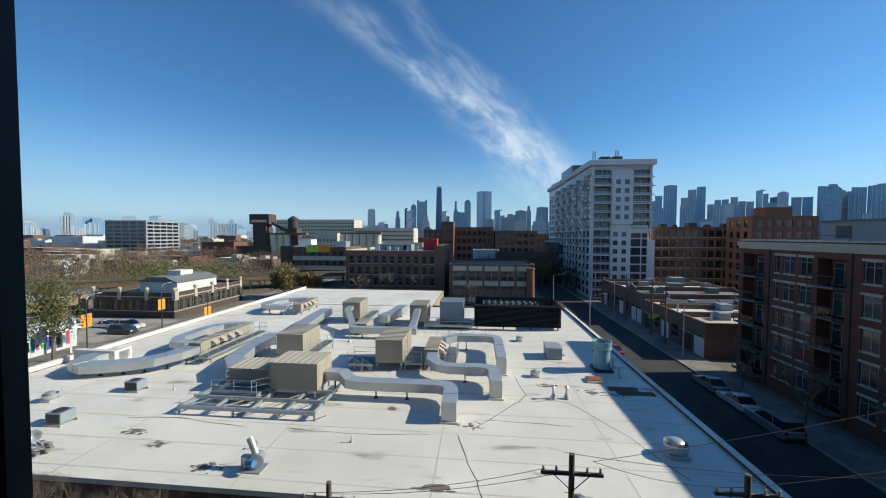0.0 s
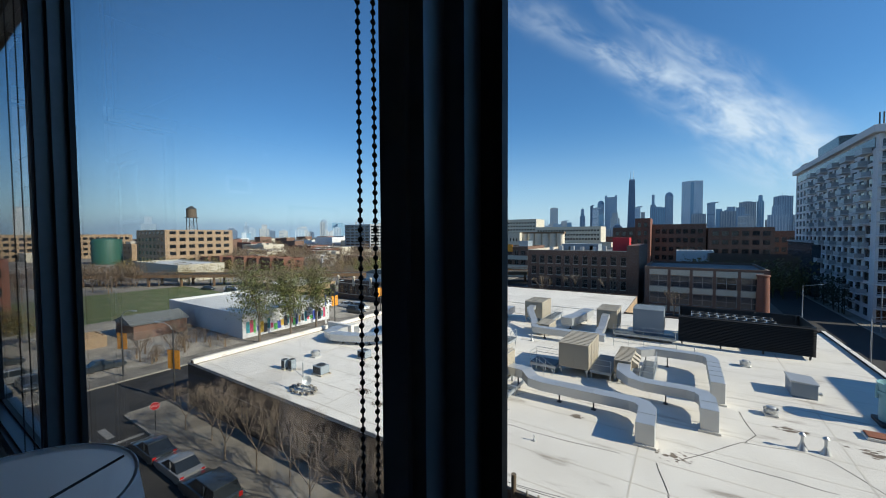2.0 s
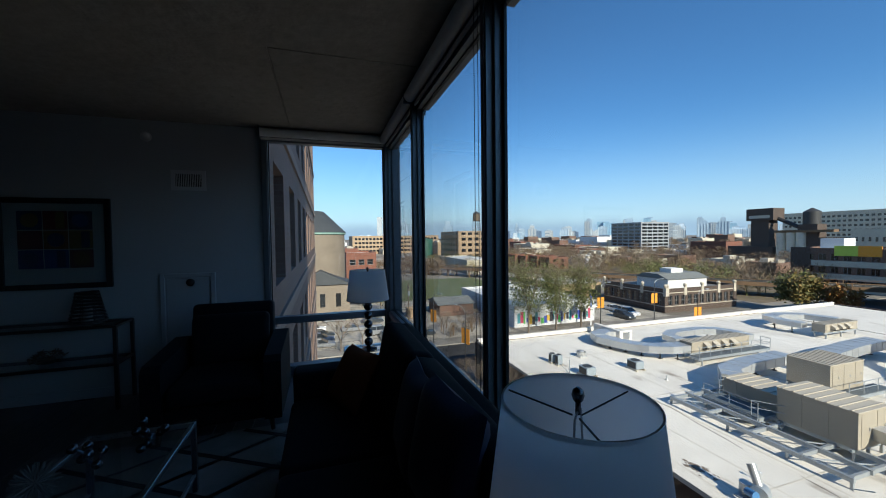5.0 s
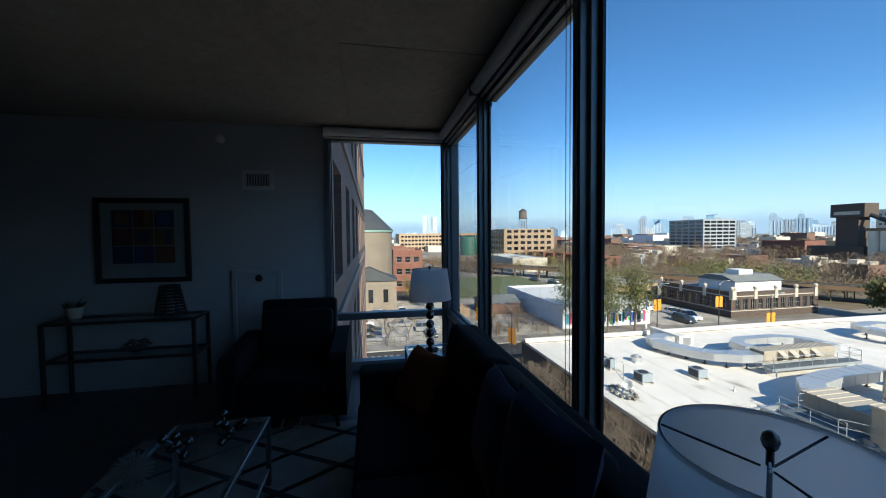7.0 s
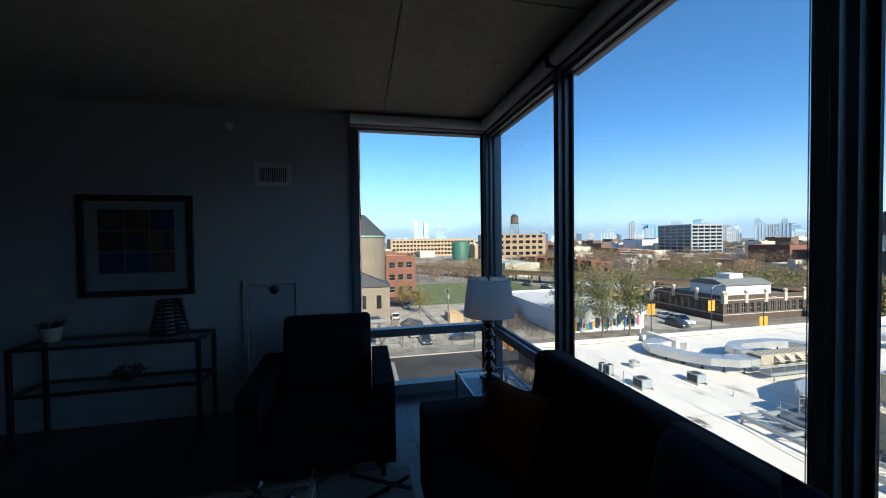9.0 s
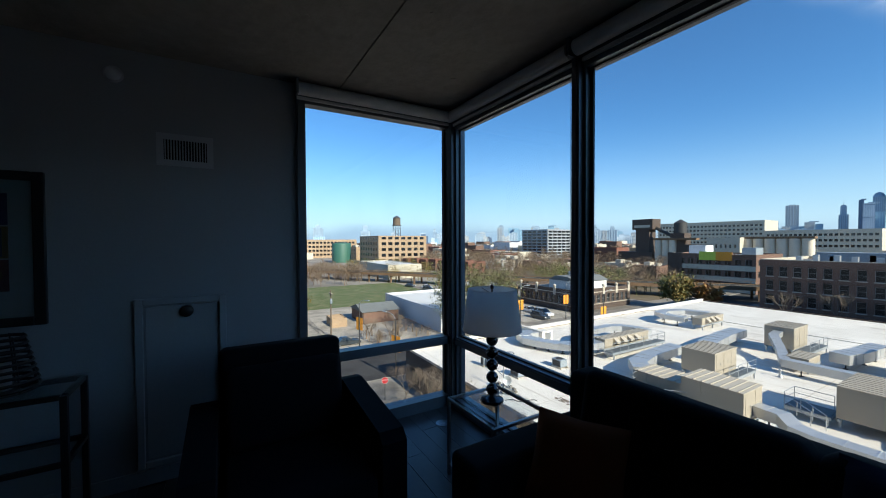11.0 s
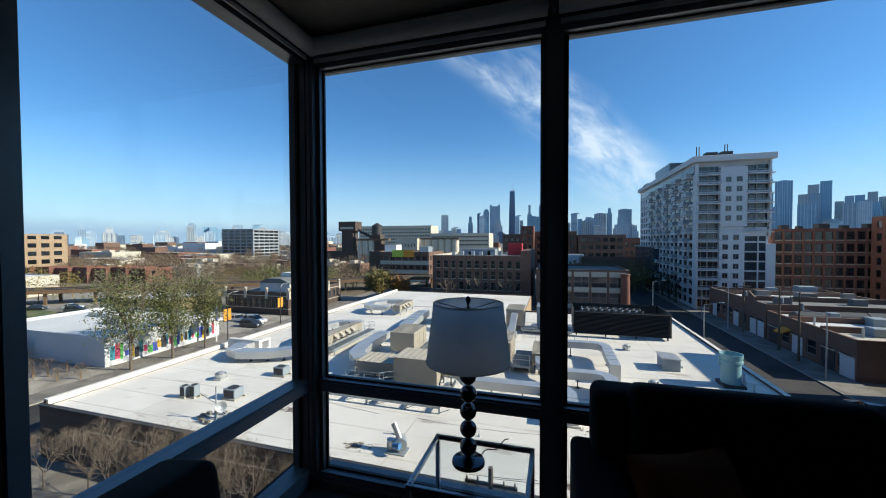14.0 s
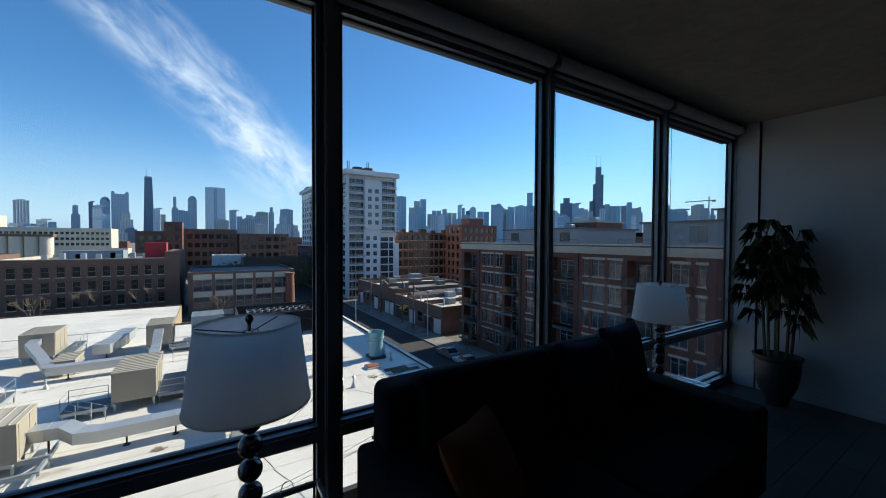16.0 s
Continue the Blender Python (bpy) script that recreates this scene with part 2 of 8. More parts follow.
def leafy(name, a, b, translucent=True):
    m = bpy.data.materials.new(name)
    m.use_nodes = True
    t = m.node_tree
    bs = t.nodes["Principled BSDF"]
    ge = t.nodes.new("ShaderNodeNewGeometry")
    mx = t.nodes.new("ShaderNodeMixRGB")
    mx.inputs[1].default_value, mx.inputs[2].default_value = (*a, 1), (*b, 1)
    t.links.new(ge.outputs["Random Per Island"], mx.inputs[0])
    t.links.new(mx.outputs[0], bs.inputs["Base Color"])
    bs.inputs["Roughness"].default_value = 0.7
    return m


M_WALL = mat("painted_wall", (0.365, 0.375, 0.38), 0.75, vary=0.04, bump=0.05, fine=60)
M_CEIL = mat("bare_concrete", (0.235, 0.215, 0.19), 0.9, vary=0.22, size=1.4, bump=0.3, fine=18)
M_PLANK = mat("dark_floorboard", (0.055, 0.05, 0.048), 0.33, vary=0.3, size=0.5, bump=0.08, random_tone=0.3)
M_SUBFLOOR = mat("floor_underlay", (0.02, 0.02, 0.02), 0.9)
M_ALU = mat("anodised_window_frame", (0.15, 0.17, 0.19), 0.36, metal=0.3, vary=0.1, size=0.3, bump=0.03)
M_ALU_DARK = mat("dark_window_gasket", (0.02, 0.02, 0.022), 0.6, vary=0.1, size=0.3, bump=0.03)
M_GLASS = pane_glass("window_glass", (0.93, 0.96, 0.97), 0.75)
M_TABLEGLASS = pane_glass("table_glass", (0.94, 0.965, 0.965), 0.35)
M_BLIND = mat("roller_blind_fabric", (0.66, 0.65, 0.63), 0.9, vary=0.08, size=0.2, bump=0.1)
M_CHAIN = mat("bead_chain", (0.05, 0.05, 0.055), 0.4, metal=0.4, vary=0.1)
M_SHADE = mat("linen_lampshade", (0.78, 0.78, 0.78), 0.9, vary=0.06, size=0.1, bump=0.15, fine=40, sheen=0.2)
_t = M_SHADE.node_tree
_tr = _t.nodes.new("ShaderNodeBsdfTranslucent")
_tr.inputs[0].default_value = (0.86, 0.87, 0.88, 1)
_mx = _t.nodes.new("ShaderNodeMixShader")
_mx.inputs[0].default_value = 0.68
_t.links.new(_t.nodes["Principled BSDF"].outputs[0], _mx.inputs[1])
_t.links.new(_tr.outputs[0], _mx.inputs[2])
_t.links.new(_mx.outputs[0], _t.nodes["Material Output"].inputs[0])
M_LAMPMETAL = mat("dark_glass_balls", (0.10, 0.105, 0.115), 0.16, metal=0.85, vary=0.15, size=0.1, bump=0.02)
M_CHROME = mat("brushed_chrome", (0.36, 0.37, 0.38), 0.3, metal=1.0, vary=0.06, size=0.1, bump=0.02)
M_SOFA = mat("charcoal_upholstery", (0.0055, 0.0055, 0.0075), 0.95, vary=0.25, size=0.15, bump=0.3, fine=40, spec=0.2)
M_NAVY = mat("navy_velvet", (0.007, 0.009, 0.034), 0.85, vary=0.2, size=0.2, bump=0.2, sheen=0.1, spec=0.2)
M_ORANGE = mat("burnt_orange_cushion", (0.13, 0.036, 0.010), 0.9, vary=0.15, size=0.2, bump=0.25, spec=0.2)
M_ESPRESSO = mat("espresso_wood", (0.022, 0.016, 0.013), 0.45, vary=0.3, size=0.4, bump=0.05)
M_BLACKFRAME = mat("black_picture_frame", (0.012, 0.012, 0.013), 0.4, vary=0.15, bump=0.04)
M_MATBOARD = mat("mat_board", (0.33, 0.33, 0.32), 0.9, vary=0.04, bump=0.03)
M_VENT = mat("white_enamel", (0.50, 0.51, 0.52), 0.5, vary=0.05, bump=0.02)
M_VOID = mat("duct_shade_black", (0.008, 0.008, 0.008), 0.9)
M_CLAY = mat("dark_glazed_urn", (0.014, 0.013, 0.012), 0.5, vary=0.25, size=0.3, bump=0.2)
M_PALM = leafy("palm_leaf", (0.02, 0.04, 0.014), (0.04, 0.065, 0.02))
M_CANE = mat("palm_cane", (0.07, 0.065, 0.035), 0.7, vary=0.3, size=0.1, bump=0.2)
M_RUG = mat("shaggy_cream_rug", (0.25, 0.235, 0.215), 1.0, vary=0.2, size=0.2, bump=0.8, fine=25, spec=0.1)
M_RUGLINE = mat("dark_rug_line", (0.045, 0.042, 0.042), 1.0, vary=0.2, size=0.2, bump=0.6, spec=0.1)

M_ROOF = roofing()
M_ASPHALT = two_tone("asphalt", (0.040, 0.038, 0.036), (0.024, 0.023, 0.023), 0.25, 0.9)
M_CONC = two_tone("pavement_concrete", (0.22, 0.20, 0.17), (0.15, 0.135, 0.115), 0.5, 0.9)
M_LOT = two_tone("parking_concrete", (0.36, 0.325, 0.27), (0.25, 0.225, 0.185), 0.3, 0.9)
M_KERB = mat("kerb_concrete", (0.30, 0.28, 0.245), 0.9, vary=0.15, size=2)
M_GROUND = two_tone("city_ground", (0.15, 0.13, 0.105), (0.27, 0.245, 0.21), 0.02, 0.95)
M_GRASS = two_tone("lawn", (0.085, 0.115, 0.035), (0.15, 0.15, 0.065), 0.3, 0.95)
M_BRUSH = two_tone("brush_ground", (0.15, 0.115, 0.072), (0.10, 0.085, 0.05), 0.15, 0.95)
M_PAINT = mat("road_paint", (0.22, 0.215, 0.205), 0.8, vary=0.2, bump=0.1)
M_DKBRICK = brick("dark_brown_brick", (0.085, 0.055, 0.04), (0.065, 0.042, 0.032), (0.10, 0.09, 0.08))
M_WINGBRICK = brick("rose_brown_brick", (0.185, 0.122, 0.098), (0.16, 0.105, 0.085), (0.19, 0.155, 0.13), w=0.3, h=0.1)
M_WINGBAND = mat("pale_wall_band", (0.25, 0.19, 0.16), 0.85, vary=0.1, size=2)
M_OLDBRICK = brick("old_brown_brick", (0.19, 0.10, 0.068), (0.125, 0.066, 0.047), (0.16, 0.125, 0.10))
M_REDBRICK = brick("red_brick", (0.205, 0.07, 0.04), (0.155, 0.052, 0.032), (0.18, 0.12, 0.1))
M_APTBRICK = brick("apartment_red_brick", (0.155, 0.05, 0.030), (0.115, 0.037, 0.024), (0.12, 0.075, 0.06))
M_YELBRICK = brick("buff_brick", (0.38, 0.262, 0.155), (0.31, 0.212, 0.128), (0.33, 0.255, 0.185))
M_CHURCH = brick("weathered_church_brick", (0.235, 0.19, 0.14), (0.18, 0.145, 0.108), (0.22, 0.185, 0.145))
M_STONE = mat("pale_limestone", (0.46, 0.41, 0.33), 0.85, vary=0.15, size=2)
M_CREAM = mat("cream_panel", (0.50, 0.46, 0.37), 0.8, vary=0.12, size=2)
M_TOWERW = mat("white_precast", (0.58, 0.59, 0.60), 0.75, vary=0.08, size=4, bump=0.05)
M_TOWERG = mat("grey_precast", (0.27, 0.285, 0.30), 0.75, vary=0.08, size=4, bump=0.05)
M_WIN = mat("dark_window", (0.012, 0.015, 0.018), 0.15, vary=0.3, size=3, bump=0, spec=0.8, random_tone=0.5)
M_WINDIM = mat("dim_window", (0.006, 0.007, 0.008), 0.35, vary=0.4, size=2, bump=0, spec=0.3, random_tone=0.6)
M_WINBLUE = mat("blue_window", (0.028, 0.04, 0.052), 0.1, vary=0.3, size=3, bump=0, spec=0.9, random_tone=0.5)
M_WINFRAME = mat("window_joinery", (0.27, 0.265, 0.26), 0.6, vary=0.1, bump=0.02)
M_RAIL = mat("galvanised_rail", (0.36, 0.39, 0.41), 0.5, metal=0.5, vary=0.15, bump=0.05)
M_DUCT = mat("galvanised_duct", (0.50, 0.51, 0.51), 0.4, metal=0.55, vary=0.12, size=1.5, bump=0.06)
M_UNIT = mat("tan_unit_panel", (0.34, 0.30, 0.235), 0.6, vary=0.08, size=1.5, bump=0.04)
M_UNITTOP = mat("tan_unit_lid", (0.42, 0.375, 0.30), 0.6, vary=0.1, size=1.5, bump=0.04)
M_UNITGREY = mat("grey_unit_panel", (0.24, 0.28, 0.31), 0.6, vary=0.08, size=1.5)
M_BLACKSCREEN = mat("black_louvre", (0.016, 0.017, 0.018), 0.55, vary=0.2, size=1)
M_TEAL = mat("teal_tank_paint", (0.20, 0.37, 0.40), 0.55, vary=0.12, size=1.5)
M_RUST = mat("rusty_hatch", (0.24, 0.085, 0.045), 0.85, vary=0.3, size=0.6)
M_TAR = mat("black_tar", (0.05, 0.042, 0.035), 0.9, vary=0.4, size=0.8)
M_STEELDK = mat("dark_steel", (0.05, 0.05, 0.05), 0.6, metal=0.3, vary=0.25, size=1)
M_RUSTSTEEL = mat("weathered_viaduct_steel", (0.18, 0.11, 0.06), 0.85, vary=0.3, size=2)
M_SILO = mat("silo_concrete", (0.66, 0.58, 0.46), 0.9, vary=0.18, size=6)
M_TARROOF = mat("grey_flat_roof", (0.16, 0.155, 0.15), 0.9, vary=0.25, size=4)
M_WHITEROOF = mat("white_flat_roof", (0.60, 0.60, 0.58), 0.8, vary=0.12, size=4)
M_SLATE = mat("dark_slate_roof", (0.05, 0.055, 0.058), 0.7, vary=0.25, size=1.5)
M_SHINGLE = mat("grey_shingle_roof", (0.15, 0.16, 0.155), 0.9, vary=0.2, size=1)
M_WOODPOLE = mat("weathered_wood_pole", (0.13, 0.10, 0.07), 0.9, vary=0.3, size=0.5)
M_BARK = mat("grey_brown_bark", (0.15, 0.118, 0.09), 0.95, vary=0.3, size=0.4)
M_LEAFG = leafy("green_locust_leaf", (0.075, 0.095, 0.022), (0.15, 0.15, 0.045))
M_LEAFY = leafy("autumn_yellow_leaf", (0.20, 0.13, 0.03), (0.11, 0.11, 0.03))
M_LEAFO = leafy("autumn_orange_leaf", (0.32, 0.11, 0.025), (0.24, 0.14, 0.03))
M_WOODS = leafy("bare_autumn_wood", (0.20, 0.135, 0.085), (0.10, 0.075, 0.05))
M_TYRE = mat("tyre_rubber", (0.018, 0.018, 0.018), 0.9)
M_RIM = mat("alloy_rim", (0.4, 0.4, 0.41), 0.35, metal=0.8)
M_CARGLASS = mat("car_glass", (0.02, 0.025, 0.03), 0.08, spec=0.8, bump=0, vary=0.1)
M_REDLENS = mat("red_tail_lens", (0.35, 0.01, 0.01), 0.25, bump=0)
M_CLEARLENS = mat("clear_head_lens", (0.6, 0.6, 0.6), 0.15, bump=0)
M_GRATE = mat("walkway_grating", (0.12, 0.14, 0.15), 0.6, metal=0.3, vary=0.2, size=0.4, bump=0.3, fine=60)
M_SIGNRED = mat("stop_sign_red", (0.5, 0.02, 0.025), 0.5, vary=0.05)
M_SIGNWHITE = mat("sign_white", (0.75, 0.75, 0.75), 0.5, vary=0.05)
M_SIGNBLUE = mat("sign_blue", (0.04, 0.10, 0.38), 0.5, vary=0.08)
M_BANNER = mat("orange_banner", (0.75, 0.30, 0.03), 0.7, vary=0.08)
M_LIME = mat("lime_billboard", (0.50, 0.62, 0.08), 0.6, vary=0.08)
M_REDPAINT = mat("red_painted_wall", (0.50, 0.03, 0.035), 0.7, vary=0.1)
M_GREENTANK = mat("green_tank", (0.03, 0.11, 0.08), 0.6, vary=0.15, size=2)


def car_paint(name, c):
    return mat(name, c, 0.3, metal=0.25, vary=0.06, bump=0, coat=0.5)


M_CARWHITE, M_CARSILVER, M_CARDARK, M_CARRED, M_CARBLUE = (car_paint("white_car_paint", (0.7, 0.7, 0.7)), car_paint("silver_car_paint", (0.24, 0.25, 0.26)),
    car_paint("dark_car_paint", (0.04, 0.05, 0.058)), car_paint("red_car_paint", (0.4, 0.03, 0.03)), car_paint("navy_car_paint", (0.04, 0.06, 0.10)))

# ---------------------------------------------------------------- mesh tools


class Shape:
    """Collects the faces of one part."""

    def __init__(self):
        self.v, self.f = [], []

    def poly(self, pts):
        n = len(self.v)
        self.v += [tuple(p) for p in pts]
        self.f.append(tuple(range(n, n + len(pts))))
        return self

    def box(self, x0, x1, y0, y1, z0, z1):
        n = len(self.v)
        self.v += [(x, y, z) for z in (z0, z1) for x, y in ((x0, y0), (x1, y0), (x1, y1), (x0, y1))]
        self.f += [tuple(n + i for i in q) for q in ((3, 2, 1, 0), (4, 5, 6, 7), (0, 1, 5, 4), (1, 2, 6, 5), (2, 3, 7, 6), (3, 0, 4, 7))]
        return self

    def rbox(self, x0, x1, y0, y1, z0, z1, r=0.03, seg=3):
        bm = bmesh.new()
        bmesh.ops.create_cube(bm, size=1)
        for p in bm.verts:
            p.co = ((x0 + x1) / 2 + p.co.x * (x1 - x0), (y0 + y1) / 2 + p.co.y * (y1 - y0), (z0 + z1) / 2 + p.co.z * (z1 - z0))
        bmesh.ops.bevel(bm, geom=bm.edges[:], offset=r, segments=seg, profile=0.5, affect="EDGES")
        n = len(self.v)
        bm.verts.index_update()
        self.v += [tuple(p.co) for p in bm.verts]
        self.f += [tuple(n + p.index for p in q.verts) for q in bm.faces]
        bm.free()
        return self

    def tube(self, a, b, r0, r1=None, n=8, caps=True):
        a, b = Vector(a), Vector(b)
        r1 = r0 if r1 is None else r1
        d = (b - a)
        if d.length < 1e-6:
            return self
        d.normalize()
        s = d.orthogonal().normalized()
        u = d.cross(s)
        k = len(self.v)
        for c, r in ((a, r0), (b, r1)):
            self.v += [tuple(c + (s * math.cos(2 * math.pi * i / n) + u * math.sin(2 * math.pi * i / n)) * r) for i in range(n)]
        self.f += [(k + i, k + (i + 1) % n, k + n + (i + 1) % n, k + n + i) for i in range(n)]
        if caps:
            self.f += [tuple(k + n - 1 - i for i in range(n)), tuple(k + n + i for i in range(n))]
        return self

    def lathe(self, cx, cy, prof, n=24, close=True):
        k = len(self.v)
        for r, z in prof:
            self.v += [(cx + r * math.cos(2 * math.pi * i / n), cy + r * math.sin(2 * math.pi * i / n), z) for i in range(n)]
        for j in range(len(prof) - 1):
            a = k + j * n
            self.f += [(a + i, a + (i + 1) % n, a + n + (i + 1) % n, a + n + i) for i in range(n)]
        if close:
            self.f += [tuple(k + n - 1 - i for i in range(n)), tuple(k + (len(prof) - 1) * n + i for i in range(n))]
        return self

    def prism(self, pts, axis, lo, hi):
        """An outline of (a, b) pushed along an axis: x -> (y, z), y -> (x, z), z -> (x, y)."""
        k, n = len(self.v), len(pts)
        for c in (lo, hi):
            for a, b in pts:
                self.v.append({"x": (c, a, b), "y": (a, c, b), "z": (a, b, c)}[axis])
        self.f += [(k + i, k + (i + 1) % n, k + n + (i + 1) % n, k + n + i) for i in range(n)]
        self.f += [tuple(k + n - 1 - i for i in range(n)), tuple(k + n + i for i in range(n))]
        return self

    def turn(self, m):
        self.v = [tuple(m @ Vector(p)) for p in self.v]
        return self

    def mesh(self, name, material, smooth=False):
        me = bpy.data.meshes.new(name)
        me.from_pydata(self.v, [], self.f)
        me.materials.append(material)
        bm = bmesh.new()
        bm.from_mesh(me)
        if len(bm.faces) < 4000:
            bmesh.ops.recalc_face_normals(bm, faces=bm.faces[:])
        bm.to_mesh(me)
        bm.free()
        if smooth:
            me.polygons.foreach_set("use_smooth", [True] * len(me.polygons))
            me.set_sharp_from_angle(angle=radians(40))
        me.update()
        return me


def part(name, shape, material, parent=None, label="", smooth=False):
    """One mesh object, under a thing or a part."""
    ob = new(name, shape.mesh(name, material, smooth) if isinstance(shape, Shape) else shape)
    ob.parent = parent
    if label:
        tagged(ob, label)
    return ob


def thing(name, label, category, at=(0, 0, 0), group="", rz=0.0):
    """The empty at a thing's base, which holds its parts."""
    e = new(name)
    e.empty_display_size = 0.1
    e.matrix_basis = pose(*at, 0, 0, rz)
    return tagged(e, label, category, group)


def structure(name, shape, material, label="", smooth=False):
    return tagged(part(name, shape, material, None, "", smooth), label, "", "", "structure")


def S():
    return Shape()

# ---------------------------------------------------------------- the room
W = 1.53            # window bay
XR = 6.12           # east wall
YB = -6.4           # wall behind the camera
CZ = 2.92           # ceiling
HEAD = 2.735        # top of the glass
SILL = 0.10         # bottom of the glass
TR0, TR1 = 0.615, 0.715   # transom
XL = -0.03          # face of the west wall
KY0, KY1 = -1.44, -0.09   # west window

structure("floor", S().box(-0.3, XR + 0.3, YB - 0.2, 0.16, -0.26, -0.012), M_SUBFLOOR, "concrete floor slab under dark boards")
ceil = S()
ceil.box(XL + 0.004, 1.979, -1.169, 0.096, CZ, CZ + 0.05)
ceil.box(XL + 0.004, 1.991, YB + 0.004, -1.181, CZ, CZ + 0.05).box(1.991, XR - 0.004, YB + 0.004, 0.096, CZ, CZ + 0.05)
ceil.box(-0.3, XR + 0.3, YB - 0.2, 0.16, CZ + 0.012, CZ + 0.3)
for x, y, r in ((0.50, -0.42, 0.022), (0.58, -0.36, 0.016), (0.66, -0.45, 0.026), (1.32, -1.0, 0.014), (0.95, -1.6, 0.018)):
    ceil.lathe(x, y, ((r, CZ - 0.003), (r * 0.6, CZ + 0.02)), 10)
structure("ceiling", ceil, M_CEIL, "bare concrete ceiling with form joints")
structure("wall_east", S().box(XR, XR + 0.2, YB, -0.30, 0, CZ).box(XR - 0.02, XR + 0.2, -0.285, -0.07, 0, CZ), M_WALL, "plain painted wall with a vertical joint")
structure("wall_south", S().box(-0.3, XR + 0.3, YB - 0.2, YB, 0, CZ), M_WALL, "plain painted wall")
structure("wall_west", S().box(-0.25, XL, YB, KY0 - 0.075, 0, CZ), M_WALL, "plain painted wall beside the corner window")
structure("baseboard", S().box(XL, XL + 0.014, YB, KY0 - 0.08, 0, 0.10).box(XR - 0.014, XR, YB, -0.30, 0, 0.10), M_WALL, "painted skirting board")

# window wall: mullions, rails, panes


def pane(name, x0, x1, y0, y1, z0, z1, parent):
    p = part(name, S().box(x0, x1, y0, y1, z0, z1), M_GLASS, parent)
    p.visible_shadow = False
    return p


win = tagged(thing("window_1", "tall window wall with dark metal mullions and a transom", "window"), kind="structure")
for i in range(5):
    x = i * W
    w0, w1 = (0.0, 0.062) if i == 0 else ((-0.062, 0.0) if i == 4 else (-0.052, 0.052))
    if i == 0:
        w0 = -0.02
    bar = S().box(x + w0 * 0.42, x + w1 * 0.65, -0.085, -0.03, 0.0, CZ)
    bar.box(x + w0 * 1.1, x + w1 * 1.1, -0.048, -0.002, 0.0, CZ - 0.05)
    bar.box(x + w0 * 0.32, x + w1 * 0.32, -0.092, -0.08, 0.02, CZ - 0.1)
    part("mullion", bar, M_ALU, win)
    gk = S().box(x + w0 * 1.28, x + w1 * (1.28 if i == 0 else 1.58), -0.012, 0.003, 0.05, CZ - 0.06)
    part("gasket", gk, M_ALU_DARK, win)
for i in range(4):
    a, b = i * W + 0.06, (i + 1) * W - 0.06
    t = S().box(a - 0.01, b + 0.01, -0.055, 0.05, TR0 + 0.01, TR1 - 0.01).box(a - 0.005, b + 0.005, -0.07, -0.03, TR0 + 0.022, TR1 - 0.024)
    part("transom", t, M_ALU, win)
    part("head_rail", S().box(a - 0.01, b + 0.01, -0.05, 0.06, HEAD + 0.008, CZ), M_ALU, win)
    part("sill_rail", S().box(a - 0.01, b + 0.01, -0.06, 0.08, 0, SILL - 0.012).box(a - 0.01, b + 0.01, -0.085, -0.06, 0, 0.045), M_ALU, win)
    gs = S()
    for z0, z1 in ((SILL, TR0), (TR1, HEAD)):
        gs.box(a - 0.004, b + 0.004, -0.01, 0.012, z0 - 0.014, z0).box(a - 0.004, b + 0.004, -0.01, 0.012, z1, z1 + 0.014)
    part("bead", gs, M_ALU_DARK, win)
    pane("lower_pane", a, b, 0.0, 0.006, SILL - 0.01, TR0 + 0.01, win)
    pane("upper_pane", a, b, 0.0, 0.006, TR1 - 0.01, HEAD + 0.01, win)

ww = tagged(thing("window_2", "narrow corner window with dark metal frame and transom", "window"), kind="structure")
for y0, y1 in ((KY0 - 0.075, KY0), (KY1, -0.02)):
    part("jamb", S().box(-0.14, XL + 0.012, y0, y1, 0, CZ).box(-0.10, XL + 0.03, y0 + 0.015, y1 - 0.012, 0, CZ - 0.1), M_ALU, ww)
part("corner_post", S().box(-0.16, -0.03, -0.019, 0.12, 0, CZ), M_ALU, ww)
part("transom", S().box(-0.12, XL + 0.02, KY0, KY1, TR0 + 0.01, TR1 - 0.01).box(-0.08, XL + 0.028, KY0, KY1 - 0.07, TR0 + 0.024, TR1 - 0.024), M_ALU, ww)
part("head_rail", S().box(-0.12, XL + 0.01, KY0, KY1, HEAD + 0.035, CZ), M_ALU, ww)
part("sill_rail", S().box(-0.14, XL + 0.02, KY0, KY1, 0, SILL + 0.01), M_ALU, ww)
gs = S()
for y in (KY0, KY1 - 0.012):
    gs.box(-0.085, -0.065, y, y + 0.012, SILL, HEAD + 0.035)
part("bead", gs, M_ALU_DARK, ww)
pane("lower_pane", -0.078, -0.072, KY0, KY1, SILL, TR0 + 0.015, ww)
pane("upper_pane", -0.078, -0.072, KY0, KY1, TR1 - 0.015, HEAD + 0.04, ww)


def chain(parent, x, y, z0, z1, gap=0.034, axis="x"):
    """A loop of bead chain: two strands of small balls."""
    for k in (0, 1):
        s = S()
        n = int((z1 - z0) / 0.009)
        cx, cy = (x + k * gap, y) if axis == "x" else (x, y + k * gap)
        for i in range(n):
            z = z0 + i * 0.009
            s.lathe(cx, cy, ((0.0008, z), (0.0022, z + 0.0015), (0.0028, z + 0.0031), (0.0022, z + 0.0047), (0.0008, z + 0.0062)), 6, False)
        s.tube((cx, cy, z0), (cx, cy, z1), 0.0009, n=4)
        part("bead_chain", s, M_CHAIN, parent, "dark bead chain" if k == 0 else "", True)


